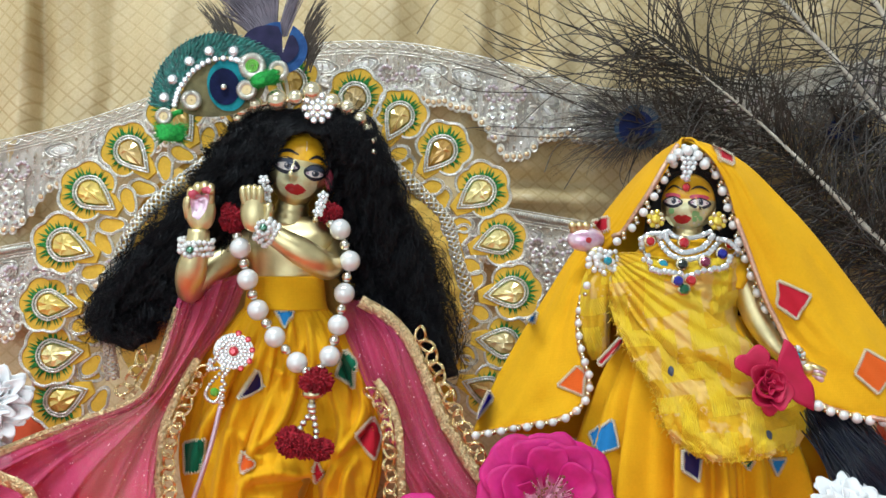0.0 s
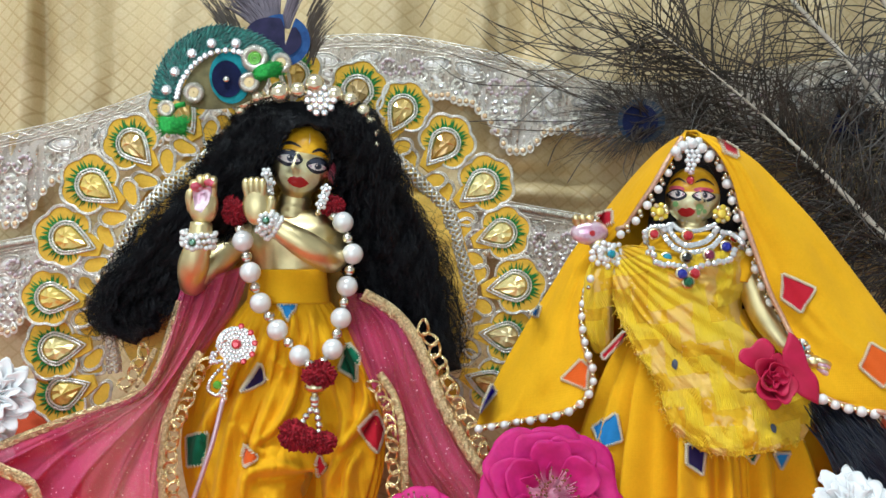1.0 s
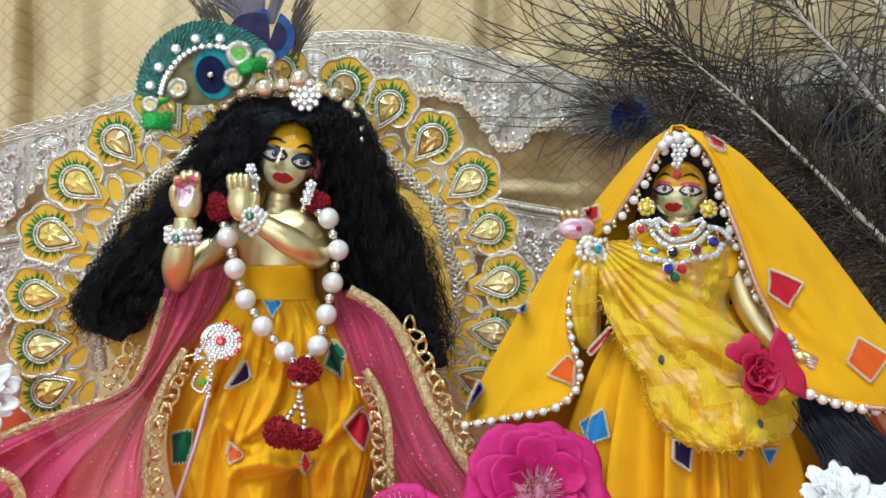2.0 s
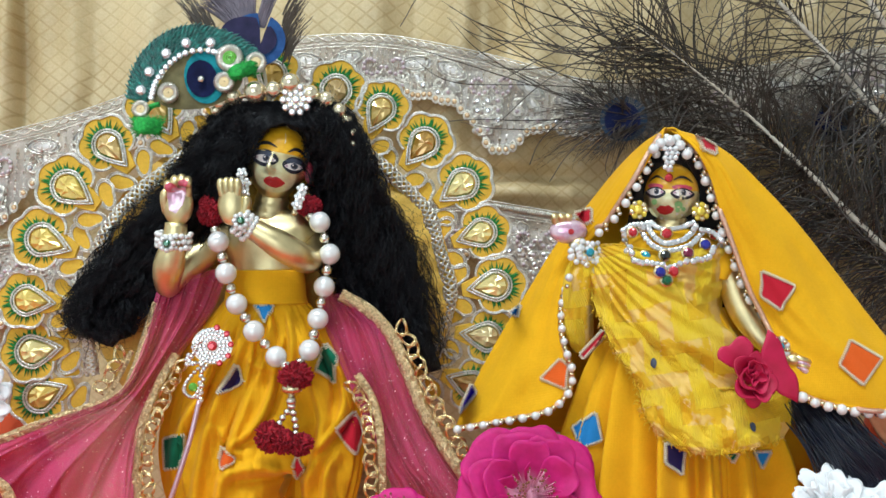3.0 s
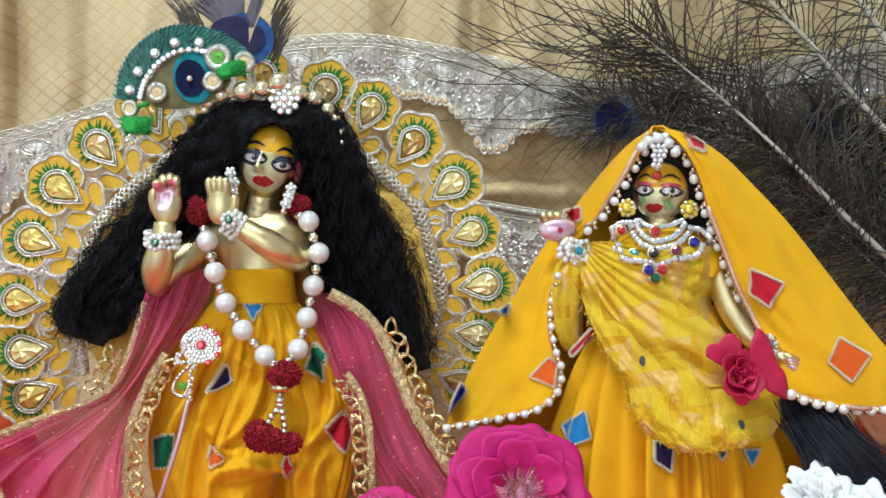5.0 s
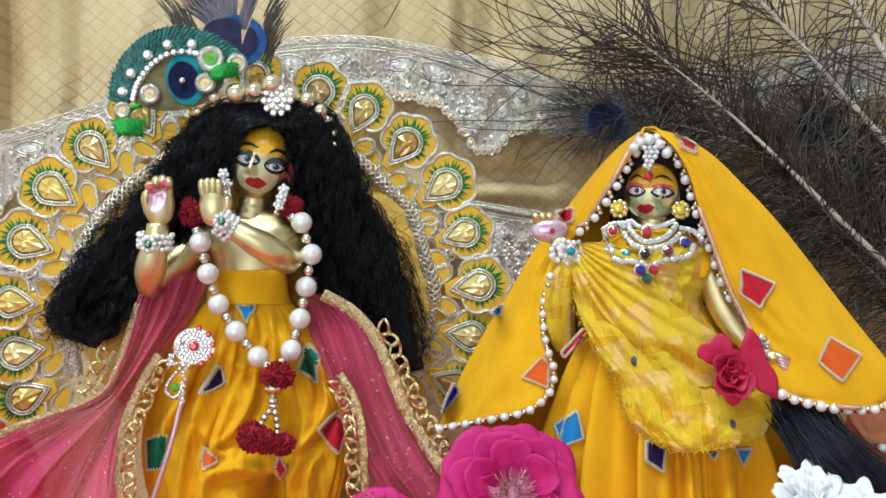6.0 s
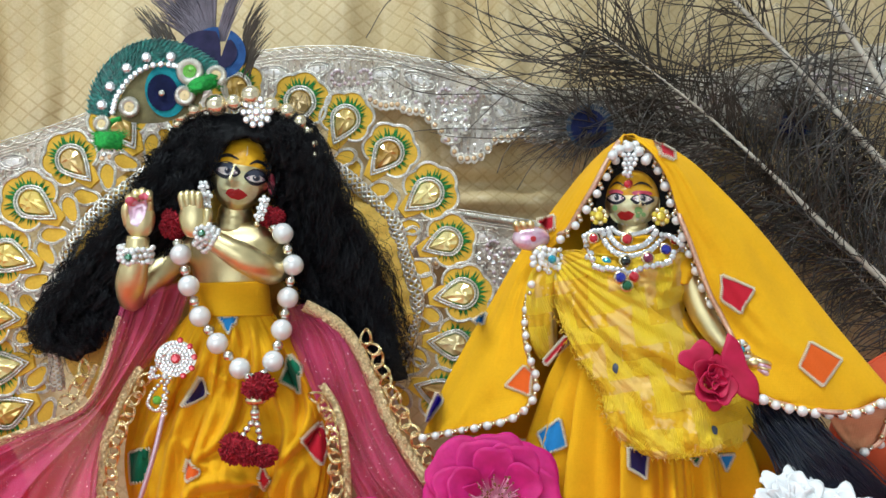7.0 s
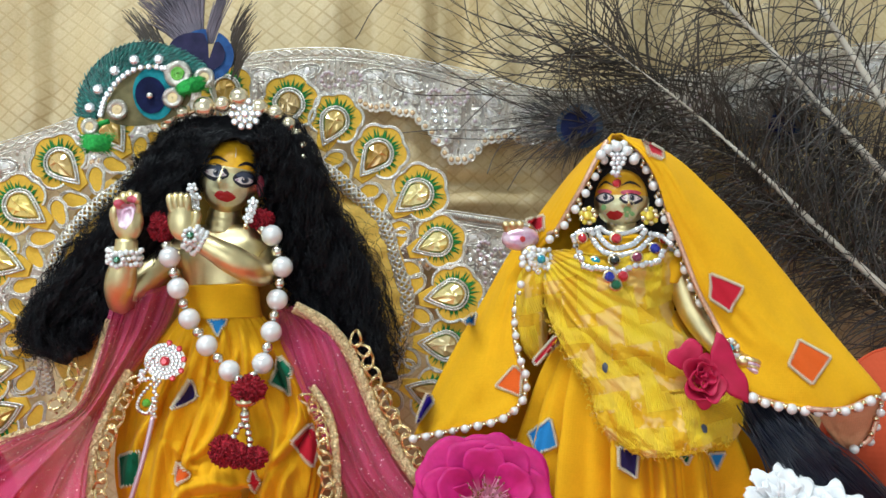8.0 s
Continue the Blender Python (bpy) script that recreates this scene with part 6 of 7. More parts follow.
tube(bm, along([(1405, 655, 0.008), (1470, 735, -0.005), (1516, 812, -0.013), (1575, 890, -0.016), (1650, 970, -0.016), (1680, 1040, -0.014)], 30), [size(x[0]) for x in spline([(18,), (36,), (50,), (62,), (66,), (44,)], 30)], 16)
part("hair_mass", bm, HAIRBASE, plait)

# ---- yellow skirt ----
skirt = thing("skirt", at(1230, 1040, 0.012), "marigold yellow pleated cotton skirt with sewn patches", "skirt")
def gather(a, t):
    k = a * 17 + 1.2 * math.sin(a * 5)
    x = (k / (2 * math.pi)) % 1.0
    saw = 2 * (x / 0.86) ** 1.3 - 1 if x < 0.86 else 1 - 2 * (x - 0.86) / 0.14
    return 1 + (0.035 + 0.15 * t) * (saw - 0.6) + 0.035 * t * math.sin(2.3 * k + 1) + 0.03 * t * noise.noise((a * 3, t * 4, 8)) + 0.03 * noise.noise((math.cos(a) * 3, math.sin(a) * 3, t * 3))


bm_skirt = rings_loft([(1222, 560, 0.010, 92, 0.017), (1224, 610, 0.010, 130, 0.021), (1230, 680, 0.011, 172, 0.027), (1236, 760, 0.012, 205, 0.033), (1240, 850, 0.013, 232, 0.038), (1242, 1040, 0.014, 262, 0.045)], 420, 60, gather)
skirt_tree = surface(bm_skirt)
thick(part("pleated_cloth", bm_skirt, YELLOW, skirt), 0.0006)
appliques(skirt, skirt_tree, [
    (BLUE, "blue cloth patch", [(1042, 766), (1085, 742), (1094, 790), (1060, 804)]),
    (NAVY, "navy cloth patch", [(1206, 796), (1240, 806), (1236, 852), (1206, 832)]),
    (GREEN, "green cloth patch", [(1312, 812), (1338, 814), (1328, 832)]),
    (BLUE, "blue cloth patch", [(1362, 812), (1392, 812), (1376, 842)]),
    (RED, "red cloth strip", [(1058, 640), (1098, 598), (1104, 606), (1064, 648)])], -0.01)

# ---- lemon lace sari drape with sleeve ----
sari = thing("lace_sari", at(1270, 800, -0.02), "lemon yellow lace sari drape with pale woven sprigs", "sari")
rows = [[(1086, 448, 0.002), (1130, 448, -0.006), (1215, 462, -0.011), (1290, 456, -0.008), (1338, 466, 0.004)],
        [(1074, 500, 0.0), (1130, 500, -0.010), (1210, 505, -0.0145), (1280, 505, -0.012), (1318, 512, 0.004)],
        [(1088, 566, -0.004), (1140, 566, -0.012), (1210, 566, -0.016), (1270, 566, -0.013), (1306, 566, 0.003)],
        [(1118, 630, -0.012), (1170, 640, -0.018), (1230, 640, -0.021), (1300, 636, -0.019), (1348, 630, -0.006)],
        [(1158, 692, -0.019), (1210, 700, -0.023), (1270, 700, -0.026), (1340, 694, -0.019), (1408, 690, -0.008)],
        [(1176, 756, -0.024), (1230, 772, -0.028), (1290, 772, -0.030), (1350, 756, -0.027), (1440, 732, -0.012)],
        [(1228, 806, -0.027), (1260, 816, -0.029), (1310, 818, -0.031), (1360, 808, -0.029), (1412, 790, -0.018)]]


def drape(s, t):
    return 0.0024 * noise.noise((s * 5, t * 6, 4)) + 0.0016 * noise.noise((s * 12, t * 11, 7)) + 0.0006 * noise.noise((s * 30, t * 34, 2))


def fan_folds(u, v):
    """Folds that fan out from the shoulder and turn downwards below the waist."""
    x, z = u - 1062, v - 432
    far, th = math.hypot(x, z), math.atan2(z, x)
    ph = th * 17 + 1.3 * math.sin(far / 62) + 0.8 * noise.noise((u / 60, v / 60, 5))
    saw = (ph / (2 * math.pi)) % 1.0
    ridge = (saw / 0.72) ** 1.5 if saw < 0.72 else ((1 - saw) / 0.28) ** 0.8
    fade = min(1, far / 90) * (1 - 0.25 * min(1, max(0, (v - 640) / 140)))
    return 0.0026 * fade * ridge * (0.6 + 0.4 * math.sin(ph * 0.21 + 1)) + 0.0007 * math.sin(th * 47 + far / 30)


bm_sari = sheet(rows, 120, 150, drape, None, 0, fan_folds)
sari_tree = surface(bm_sari)
thick(part("lace_drape", bm_sari, LEMON, sari), 0.0006)
over = [[(1088, 450, -0.001), (1130, 452, -0.0095), (1190, 468, -0.0135)], [(1096, 500, -0.006), (1150, 504, -0.0145), (1222, 516, -0.018)], [(1122, 560, -0.012), (1186, 560, -0.0185), (1262, 562, -0.0175)],
        [(1170, 612, -0.019), (1240, 612, -0.023), (1318, 602, -0.015)], [(1236, 662, -0.022), (1302, 660, -0.0215), (1368, 648, -0.012)], [(1300, 704, -0.0255), (1356, 702, -0.020), (1412, 690, -0.010)]]
bo = sheet(over, 70, 110, lambda s, t: 0.0010 * noise.noise((s * 5, t * 8, 2)) - 0.0016 * abs(2 * s - 1) ** 8, None, 0, fan_folds)
over_tree = surface(bo)
thick(part("over_fold", bo, LEMON, sari), 0.0006)
sari_tree = sari_tree + over_tree
r = np.random.RandomState(31)


bm = bmesh.new()
for k in range(260):
    t = k / 259
    u, v = spline([(1076, 480), (1086, 560), (1116, 630), (1156, 690), (1172, 752), (1226, 804), (1300, 818), (1360, 810), (1412, 790)], 260)[k]
    a = r.uniform(0, 6.28)
    l = r.uniform(3, 8)
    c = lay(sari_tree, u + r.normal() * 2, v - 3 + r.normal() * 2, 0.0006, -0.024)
    tube(bm, [c, c + Vector((size(l) * math.cos(a), -0.0004, size(l) * math.sin(a))), c + Vector((size(l) * 1.5 * math.cos(a + 0.5), 0, size(l) * 1.5 * math.sin(a + 0.5)))], 0.00018, 4)
part("lace_edge", bm, LEMON, sari, "ragged lemon lace edge")
for u, v in ((1188, 657), (1360, 770)):
    bm = bmesh.new()
    disc(bm, sari_tree, oval(u, v, 5, 9, -14, 14), 0, 0.0008, 2, -0.02)
    part("mirror_patch", bm, GREYPAINT, sari, "dark mirror-work motif")
bm = rings_loft([(1076, 466, 0.006, 26, 0.008), (1060, 500, 0.005, 28, 0.009), (1054, 560, 0.005, 26, 0.009), (1056, 610, 0.005, 22, 0.007), (1062, 636, 0.005, 14, 0.004)], 48, 36,
                lambda a, t: 1 + 0.06 * math.sin(a * 7 + 3 * t) + 0.05 * noise.noise((a, t * 8, 2)))
sleeve_tree = surface(bm)
thick(part("sleeve", bm, LEMON, sari), 0.0005)
bm = sheet([[(1290, 452, -0.006), (1318, 460, -0.004), (1346, 478, 0.002)], [(1288, 482, -0.0085), (1312, 490, -0.007), (1338, 494, 0.0)], [(1294, 508, -0.008), (1310, 512, -0.007), (1322, 508, -0.001)]], 16, 14, lambda s, t: 0.0008 * math.sin(s * 9 + t * 3))
thick(part("sleeve", bm, YELLOW, sari), 0.0006)

bm = sheet([[(1140, 434, 0.006), (1178, 424, -0.003), (1214, 428, -0.006), (1250, 424, -0.003), (1298, 436, 0.006)], [(1120, 456, 0.002), (1166, 450, -0.008), (1214, 455, -0.0105), (1262, 450, -0.008), (1314, 460, 0.002)],
            [(1108, 484, 0.0), (1160, 480, -0.009), (1214, 484, -0.0115), (1268, 482, -0.009), (1320, 488, 0.002)]], 40, 20, lambda s, t: 0.0004 * noise.noise((s * 9, t * 4, 6)))
blouse_tree = surface(bm)
thick(part("blouse", bm, YELLOW, sari, "plain marigold blouse at the neck"), 0.0006)

# ---- veil ----
veil = thing("veil", at(1220, 760, 0.01), "marigold yellow cotton veil with pearl border and sewn diamonds", "veil")
left = [[(1214, 246, 0.004), (1208, 246, -0.004), (1206, 258, -0.009)], [(1170, 272, 0.012), (1178, 282, -0.001), (1180, 300, -0.008)], [(1122, 318, 0.018), (1130, 335, 0.004), (1148, 350, -0.004)],
        [(1064, 388, 0.022), (1080, 405, 0.012), (1106, 408, 0.006)], [(1008, 458, 0.024), (1030, 465, 0.016), (1058, 462, 0.014)], [(970, 520, 0.026), (1000, 525, 0.012), (1036, 520, 0.006)],
        [(925, 590, 0.026), (975, 595, 0.010), (1030, 590, 0.003)], [(882, 665, 0.024), (955, 670, 0.006), (1036, 660, -0.002)], [(852, 730, 0.020), (935, 722, 0.004), (1040, 688, -0.004)], [(838, 764, 0.016), (925, 757, 0.002), (1018, 728, -0.005)]]
right = [[(1212, 246, 0.002), (1226, 246, -0.005), (1234, 256, -0.009)], [(1268, 262, -0.002), (1272, 275, -0.011), (1264, 286, -0.012)], [(1325, 296, -0.003), (1312, 318, -0.013), (1288, 332, -0.012)],
         [(1382, 352, -0.004), (1350, 390, -0.014), (1304, 388, -0.011)], [(1440, 416, -0.005), (1390, 450, -0.015), (1326, 452, -0.011)], [(1502, 496, -0.007), (1430, 530, -0.018), (1350, 520, -0.012)],
         [(1562, 576, -0.010), (1480, 600, -0.022), (1378, 580, -0.013)], [(1618, 646, -0.013), (1530, 660, -0.025), (1408, 640, -0.017)], [(1668, 708, -0.016), (1566, 722, -0.027), (1436, 700, -0.021)], [(1668, 722, -0.016), (1574, 744, -0.027), (1452, 716, -0.022)]]
wrinkle = lambda seed: (lambda s, t: min(1, 0.15 + 1.6 * t) * (0.0005 * t * (1 - 2 * abs(math.sin(s * 5 + t + seed))) + 0.0006 * noise.noise((s * 7, t * 12, seed)) + 0.0018 * noise.noise((s * 3 + seed, t * 4, 1)) + 0.0008 * noise.noise((s * 9, t * 5, seed)) + 0.0005 * t * math.sin(s * 11 + 3 * t + seed) + 0.0008 * t * math.sin(s * 6 + seed)))
bl, br = sheet(left, 40, 90, wrinkle(1)), sheet(right, 40, 90, wrinkle(2))
veil_tree = surface(bl, br)
lt, rt = surface(bl), surface(br)
thick(part("side_panel", bl, YELLOW, veil), 0.0009)
thick(part("side_panel", br, YELLOW, veil), 0.0009)
bb = sheet([[(1206, 248, 0.008), (1212, 247, 0.012), (1222, 250, 0.008)], [(1070, 390, 0.026), (1214, 340, 0.034), (1364, 360, 0.006)], [(932, 592, 0.028), (1230, 560, 0.040), (1530, 590, 0.002)], [(846, 762, 0.020), (1240, 780, 0.045), (1650, 712, -0.006)]], 40, 50, wrinkle(3))
thick(part("back_panel", bb, YELLOW, veil), 0.0009)
appliques(veil, lt, [
    (RED, "red cloth patch", [(1048, 392), (1080, 385), (1080, 408), (1066, 414)]),
    (ORANGE, "orange cloth patch", [(988, 682), (1024, 648), (1036, 660), (1032, 700)]),
    (VIOLET, "violet cloth patch", [(866, 690), (876, 706), (846, 742), (850, 724)]),
    (BLUE, "blue cloth patch", [(954, 552), (948, 574), (932, 566)])], 0.005)
appliques(veil, rt, [
    (RED, "red cloth patch", [(1262, 258), (1296, 278), (1298, 294), (1276, 284)]),
    (RED, "red cloth patch", [(1378, 497), (1434, 524), (1410, 566), (1376, 540)]),
    (ORANGE, "orange cloth patch", [(1530, 620), (1584, 652), (1552, 698), (1512, 662)])], -0.01)
# turned-back corner under the hem
bt = sheet([[(1556, 738, -0.024), (1608, 742, -0.024), (1672, 720, -0.013)], [(1572, 775, -0.020), (1612, 776, -0.019), (1660, 760, -0.012)], [(1600, 812, -0.015), (1618, 810, -0.014), (1644, 800, -0.010)]], 20, 20, wrinkle(5))
turn_tree = surface(bt)
thick(part("turned_corner", bt, LINING, veil, "peach lining turned out at the corner"), 0.0009)
# piping, thread and pearls round the open edge
EDGE_L = [(1204, 258), (1180, 296), (1150, 346), (1108, 404), (1088, 420)]
EDGE_L2 = [(1038, 505), (1026, 560), (1028, 620), (1042, 668), (1036, 706), (1000, 738), (940, 752), (880, 762), (842, 768)]
EDGE_R = [(1236, 258), (1266, 290), (1288, 334), (1304, 388), (1326, 450), (1350, 518), (1378, 578), (1404, 630)]
EDGE_R2 = [(1450, 714), (1466, 722), (1500, 732), (1560, 742), (1614, 742), (1664, 722)]
def pearl_edge(points, trees, side, gap, big, near, fallback):
    n = int(np.sum(np.linalg.norm(np.diff(spline(points, 60), axis=0), axis=1)) / gap)
    line = even(spline(points, 200), max(3, n))
    d = np.gradient(line, axis=0)
    d /= np.linalg.norm(d, axis=1)[:, None]
    off = np.stack([-d[:, 1], d[:, 0]], 1) * side
    bm = bmesh.new()
    fine = even(spline(points, 200), 60)
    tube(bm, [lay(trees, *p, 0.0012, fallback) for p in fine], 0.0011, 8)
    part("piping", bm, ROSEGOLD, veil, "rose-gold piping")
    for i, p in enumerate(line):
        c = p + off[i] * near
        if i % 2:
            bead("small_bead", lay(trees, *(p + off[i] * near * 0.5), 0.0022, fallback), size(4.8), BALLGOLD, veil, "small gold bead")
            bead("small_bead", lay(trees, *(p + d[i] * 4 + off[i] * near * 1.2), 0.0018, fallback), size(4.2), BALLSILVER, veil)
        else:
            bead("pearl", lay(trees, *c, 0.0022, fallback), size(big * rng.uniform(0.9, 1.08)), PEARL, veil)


pearl_edge(EDGE_L, lt, -1, 15, 7.6, 9, -0.004)
pearl_edge(EDGE_L2, lt, -1, 11, 7.4, 2, -0.004)
pearl_edge(EDGE_R, rt, 1, 15, 8.2, 9, -0.006)
pearl_edge([(1674, 722), (1662, 760), (1646, 798), (1618, 812)], turn_tree, 1, 12, 8.0, 3, -0.012)
pearl_edge(EDGE_R2, rt, 1, 11, 8.6, 5, -0.024)

# ---- head ornament, earrings, necklace, bracelets ----
tikka = thing("head_ornament", at(1218, 320, -0.0120), "white pearl and crystal forehead ornament", "head ornament")
for u, v, rr in ((1202, 272, 9), (1218, 268, 10), (1236, 276, 9), (1248, 292, 9), (1190, 282, 9)):
    bead("pearl", at(u, v, -0.0115), size(rr), PEARL, tikka)
for j in range(5):
    for i in range(3 - j // 3):
        bead("crystal", at(1210 + i * 9 + (j % 2) * 3, 282 + j * 8, -0.0125), size(4.6), CRYSTAL if (i + j) % 2 else PEARL, tikka)
bead("drop", at(1216, 318, -0.0120), size(5), LILAC, tikka)
stone("centre_stone", at(1215, 333, -0.0124), size(6.5), RUBY, tikka, "red stone")
for u, v, nm in ((1162, 388, "a"), (1271, 392, "b")):
    e = thing("earring", at(u, v + 16, -0.006), "round gold flower earring with lemon stone centre", "earring", "flower earrings")
    for i in range(9):
        a = 2 * math.pi * i / 9
        stone("petal", at(u + 12 * math.cos(a), v + 12 * math.sin(a), -0.0062), size(5.4), CITRINE if i % 2 else BALLGOLD, e)
    bead("centre", at(u, v, -0.0072), size(8), CITRINE, e, "lemon stone", 0.5)
    bm = bmesh.new()
    ball(bm, at(u, v, -0.0054), (size(13), 0.0008, size(13)), 16, 8)
    part("back_plate", bm, BALLGOLD, e)

neck = thing("necklace", at(1212, 520, -0.018), "broad crystal collar necklace with coloured stones", "necklace")
chest = sari_tree + blouse_tree
for pts, n, s in (([(1136, 424), (1150, 466), (1183, 482), (1210, 488), (1253, 482), (1287, 466), (1307, 443)], 30, 6.0), ([(1168, 414), (1174, 440), (1190, 456), (1214, 461), (1248, 453), (1272, 430)], 24, 5.6),
                  ([(1178, 412), (1184, 434), (1198, 447), (1215, 451), (1242, 443), (1262, 418)], 22, 5.6), ([(1184, 410), (1200, 421), (1230, 421), (1258, 411)], 15, 4.8),
                  ([(1136, 424), (1150, 415), (1168, 414)], 6, 5.2), ([(1272, 424), (1290, 428), (1307, 443)], 7, 5.2)):
    bm = bmesh.new()
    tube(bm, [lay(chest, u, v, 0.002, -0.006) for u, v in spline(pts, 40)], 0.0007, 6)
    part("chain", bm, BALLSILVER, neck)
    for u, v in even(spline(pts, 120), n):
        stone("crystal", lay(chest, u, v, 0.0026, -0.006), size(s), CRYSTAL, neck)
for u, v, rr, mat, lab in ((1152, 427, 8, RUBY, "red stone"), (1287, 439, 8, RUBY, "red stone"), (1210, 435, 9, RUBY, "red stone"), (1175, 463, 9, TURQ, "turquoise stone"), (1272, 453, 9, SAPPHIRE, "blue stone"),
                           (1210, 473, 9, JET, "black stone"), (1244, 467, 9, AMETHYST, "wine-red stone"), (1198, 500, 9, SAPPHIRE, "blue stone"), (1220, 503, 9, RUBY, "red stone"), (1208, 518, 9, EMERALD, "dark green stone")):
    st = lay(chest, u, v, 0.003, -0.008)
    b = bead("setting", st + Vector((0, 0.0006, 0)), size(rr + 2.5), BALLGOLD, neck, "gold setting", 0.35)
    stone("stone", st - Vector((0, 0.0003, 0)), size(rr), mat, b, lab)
w = thing("bracelet", at(1070, 490, -0.012), "seed-pearl bracelet with a pale blue stone", "bracelet", "bracelets")
for i in range(34):
    a = 2 * math.pi * i / 17
    bead("pearl", at(1068 + (25 if i < 17 else 14) * math.cos(a) + rng.uniform(-4, 4), 462 + (19 if i < 17 else 11) * math.sin(a) + rng.uniform(-4, 4), -0.0030 + 0.001 * math.cos(a)), size(4.6 + (i * 7 % 5) * 0.4), PEARL, w)
stone("stone", at(1077, 462, -0.0048), size(8), TURQ, w, "pale blue stone")
w = thing("bracelet", at(1412, 640, -0.02), "seed-pearl bracelet with a pale blue stone at the lowered wrist", "bracelet", "bracelets")
for i in range(14):
    a = 2 * math.pi * i / 14
    bead("pearl", at(1408 + 13 * math.cos(a), 634 + 17 * math.sin(a), -0.0205 + 0.001 * math.sin(a)), size(6), PEARL if i % 2 else BALLGOLD, w)
stone("stone", at(1410, 630, -0.023), size(7), TURQ, w, "pale blue stone")

# ---- flowers ----
def whorl_petal(length, half, lean0, lean1, r0, seed, frill=0.0, point=0.0, droop=0.34, notch=0.0):
    """A petal wrapped round the flower's axis (-y): it starts r0 from it, leans from lean0 at its foot to lean1 at its lip (degrees)."""
    bm = bmesh.new()
    nu, nv = 15, 14
    uv = bm.loops.layers.uv.new("UVMap")
    place = {}
    arc = [(r0, 0.0)]
    for j in range(1, 41):
        lean = radians(lean0 + (lean1 - lean0) * (j / 40) ** 1.4)
        arc.append((arc[-1][0] + length / 40 * math.sin(lean), arc[-1][1] + length / 40 * math.cos(lean)))
    vs = []
    for j in range(nv):
        t = j / (nv - 1)
        row = []
        for i in range(nu):
            s = 2 * i / (nu - 1) - 1
            w = half * (0.5 + 0.5 * min(1, t * 1.9) ** 0.8) * (1 - point * t)
            q = t * (1 - droop * abs(s) ** 2.6 - notch * t * math.exp(-(((s - 0.3 * math.sin(seed * 3)) / 0.17) ** 2)) - 0.03 * math.sin(s * 5 + seed) * t)
            k = min(39, int(q * 40))
            f = q * 40 - k
            rad, hgt = (arc[k][g] * (1 - f) + arc[k + 1][g] * f for g in (0, 1))
            rad += frill * math.sin(s * 5 + seed) * t * t + 0.0011 * noise.noise((s * 1.3 + seed, t * 2, seed))
            hgt += 0.0012 * s * s * t - 0.0009 * max(0.0, t - 0.8) * 5 * (0.6 + 0.4 * math.sin(seed + s * 2))
            a = s * w
            row.append(bm.verts.new((rad * math.sin(a), -hgt, rad * math.cos(a))))
            place[row[-1]] = (s, t)
        vs.append(row)
    for j in range(nv - 1):
        for i in range(nu - 1):
            bm.faces.new((vs[j][i], vs[j][i + 1], vs[j + 1][i + 1], vs[j + 1][i])).material_index = 1 if j < 2 else (2 if j < 4 else 0)
    for f in bm.faces:
        for lp in f.loops:
            lp[uv].uv = place[lp.vert]
    bmesh.ops.recalc_face_normals(bm, faces=bm.faces)
    return bm


def rose(name, c, tilt, layers, mats, label, centre=True, scale=1.0):
    """layers: (count, length, half angle, lean at the foot, lean at the lip, start radius, phase)."""
    f = thing(name, c, label, "flower")
    base = Matrix.Translation(Vector(c)) @ tilt
    k = 0
    for count, length, half, lean0, lean1, r0, phase in layers:
        for i in range(count):
            a = 360 * i / count + phase + rng.uniform(-7, 7)
            bm = whorl_petal(length * scale * rng.uniform(0.9, 1.04), radians(half * rng.uniform(0.85, 1.12)), lean0 + rng.uniform(-6, 6), lean1 + rng.uniform(-14, 12), r0 * scale, k * 1.7, (0.0028 if name == "white_flower" else 0.0017) * scale, 0.0, 0.16 if name == "white_flower" else 0.34, {"white_flower": 0.12, "pink_rose": 0.06}.get(name.split(".")[0], 0.0))
            m = base @ Matrix.Translation((0, 0.0006 * (k % 3), 0)) @ Matrix.Rotation(radians(a), 4, "Y")
            thick(part("petal", bm, mats, f, "", m), 0.00035)
            k += 1
    if centre:
        bm = bmesh.new()
        ball(bm, (0, -0.004, 0), (0.0034, 0.0016, 0.0034), 20, 10)
        heart = part("heart", bm, PALEPETAL, f, "pale pink flower centre", base)
        bm = bmesh.new()
        for i in range(90):
            a, rr = rng.uniform(0, 6.28), rng.uniform(0.0025, 0.0115)
            e = Vector((rr * math.cos(a), -0.009 - rng.uniform(0, 0.003), rr * math.sin(a)))
            tube(bm, [Vector((e.x * 0.35, -0.0045, e.z * 0.35)), e * 0.7, e], 0.00017, 4)
            ball(bm, e, rng.uniform(0.00035, 0.0006), 6, 4, 1)
        part("stamen_tuft", bm, [PALEPETAL, ANTHER], heart, "fine pale stamens with brown tips", base)
    return f


face_up = lambda rx, rz=0: Matrix.Rotation(radians(rz), 4, "Z") @ Matrix.Rotation(radians(rx), 4, "X")
rose("pink_rose", at(966, 888, -0.017), face_up(-18, 3),
     [(7, 0.0295, 40, 66, 94, 0.003, 8), (7, 0.0275, 36, 58, 78, 0.003, 34), (6, 0.0235, 36, 48, 62, 0.003, 0), (4, 0.0165, 36, 46, 52, 0.003, 20)], [PETAL], "open magenta rose with a pale centre")
rose("pink_rose", at(735, 944, -0.03), face_up(-30, -6), [(6, 0.026, 44, 60, 92, 0.003, 0), (5, 0.02, 40, 45, 72, 0.003, 30)], [PETAL], "magenta rose lying at the foot of the shawl", True, 0.62)
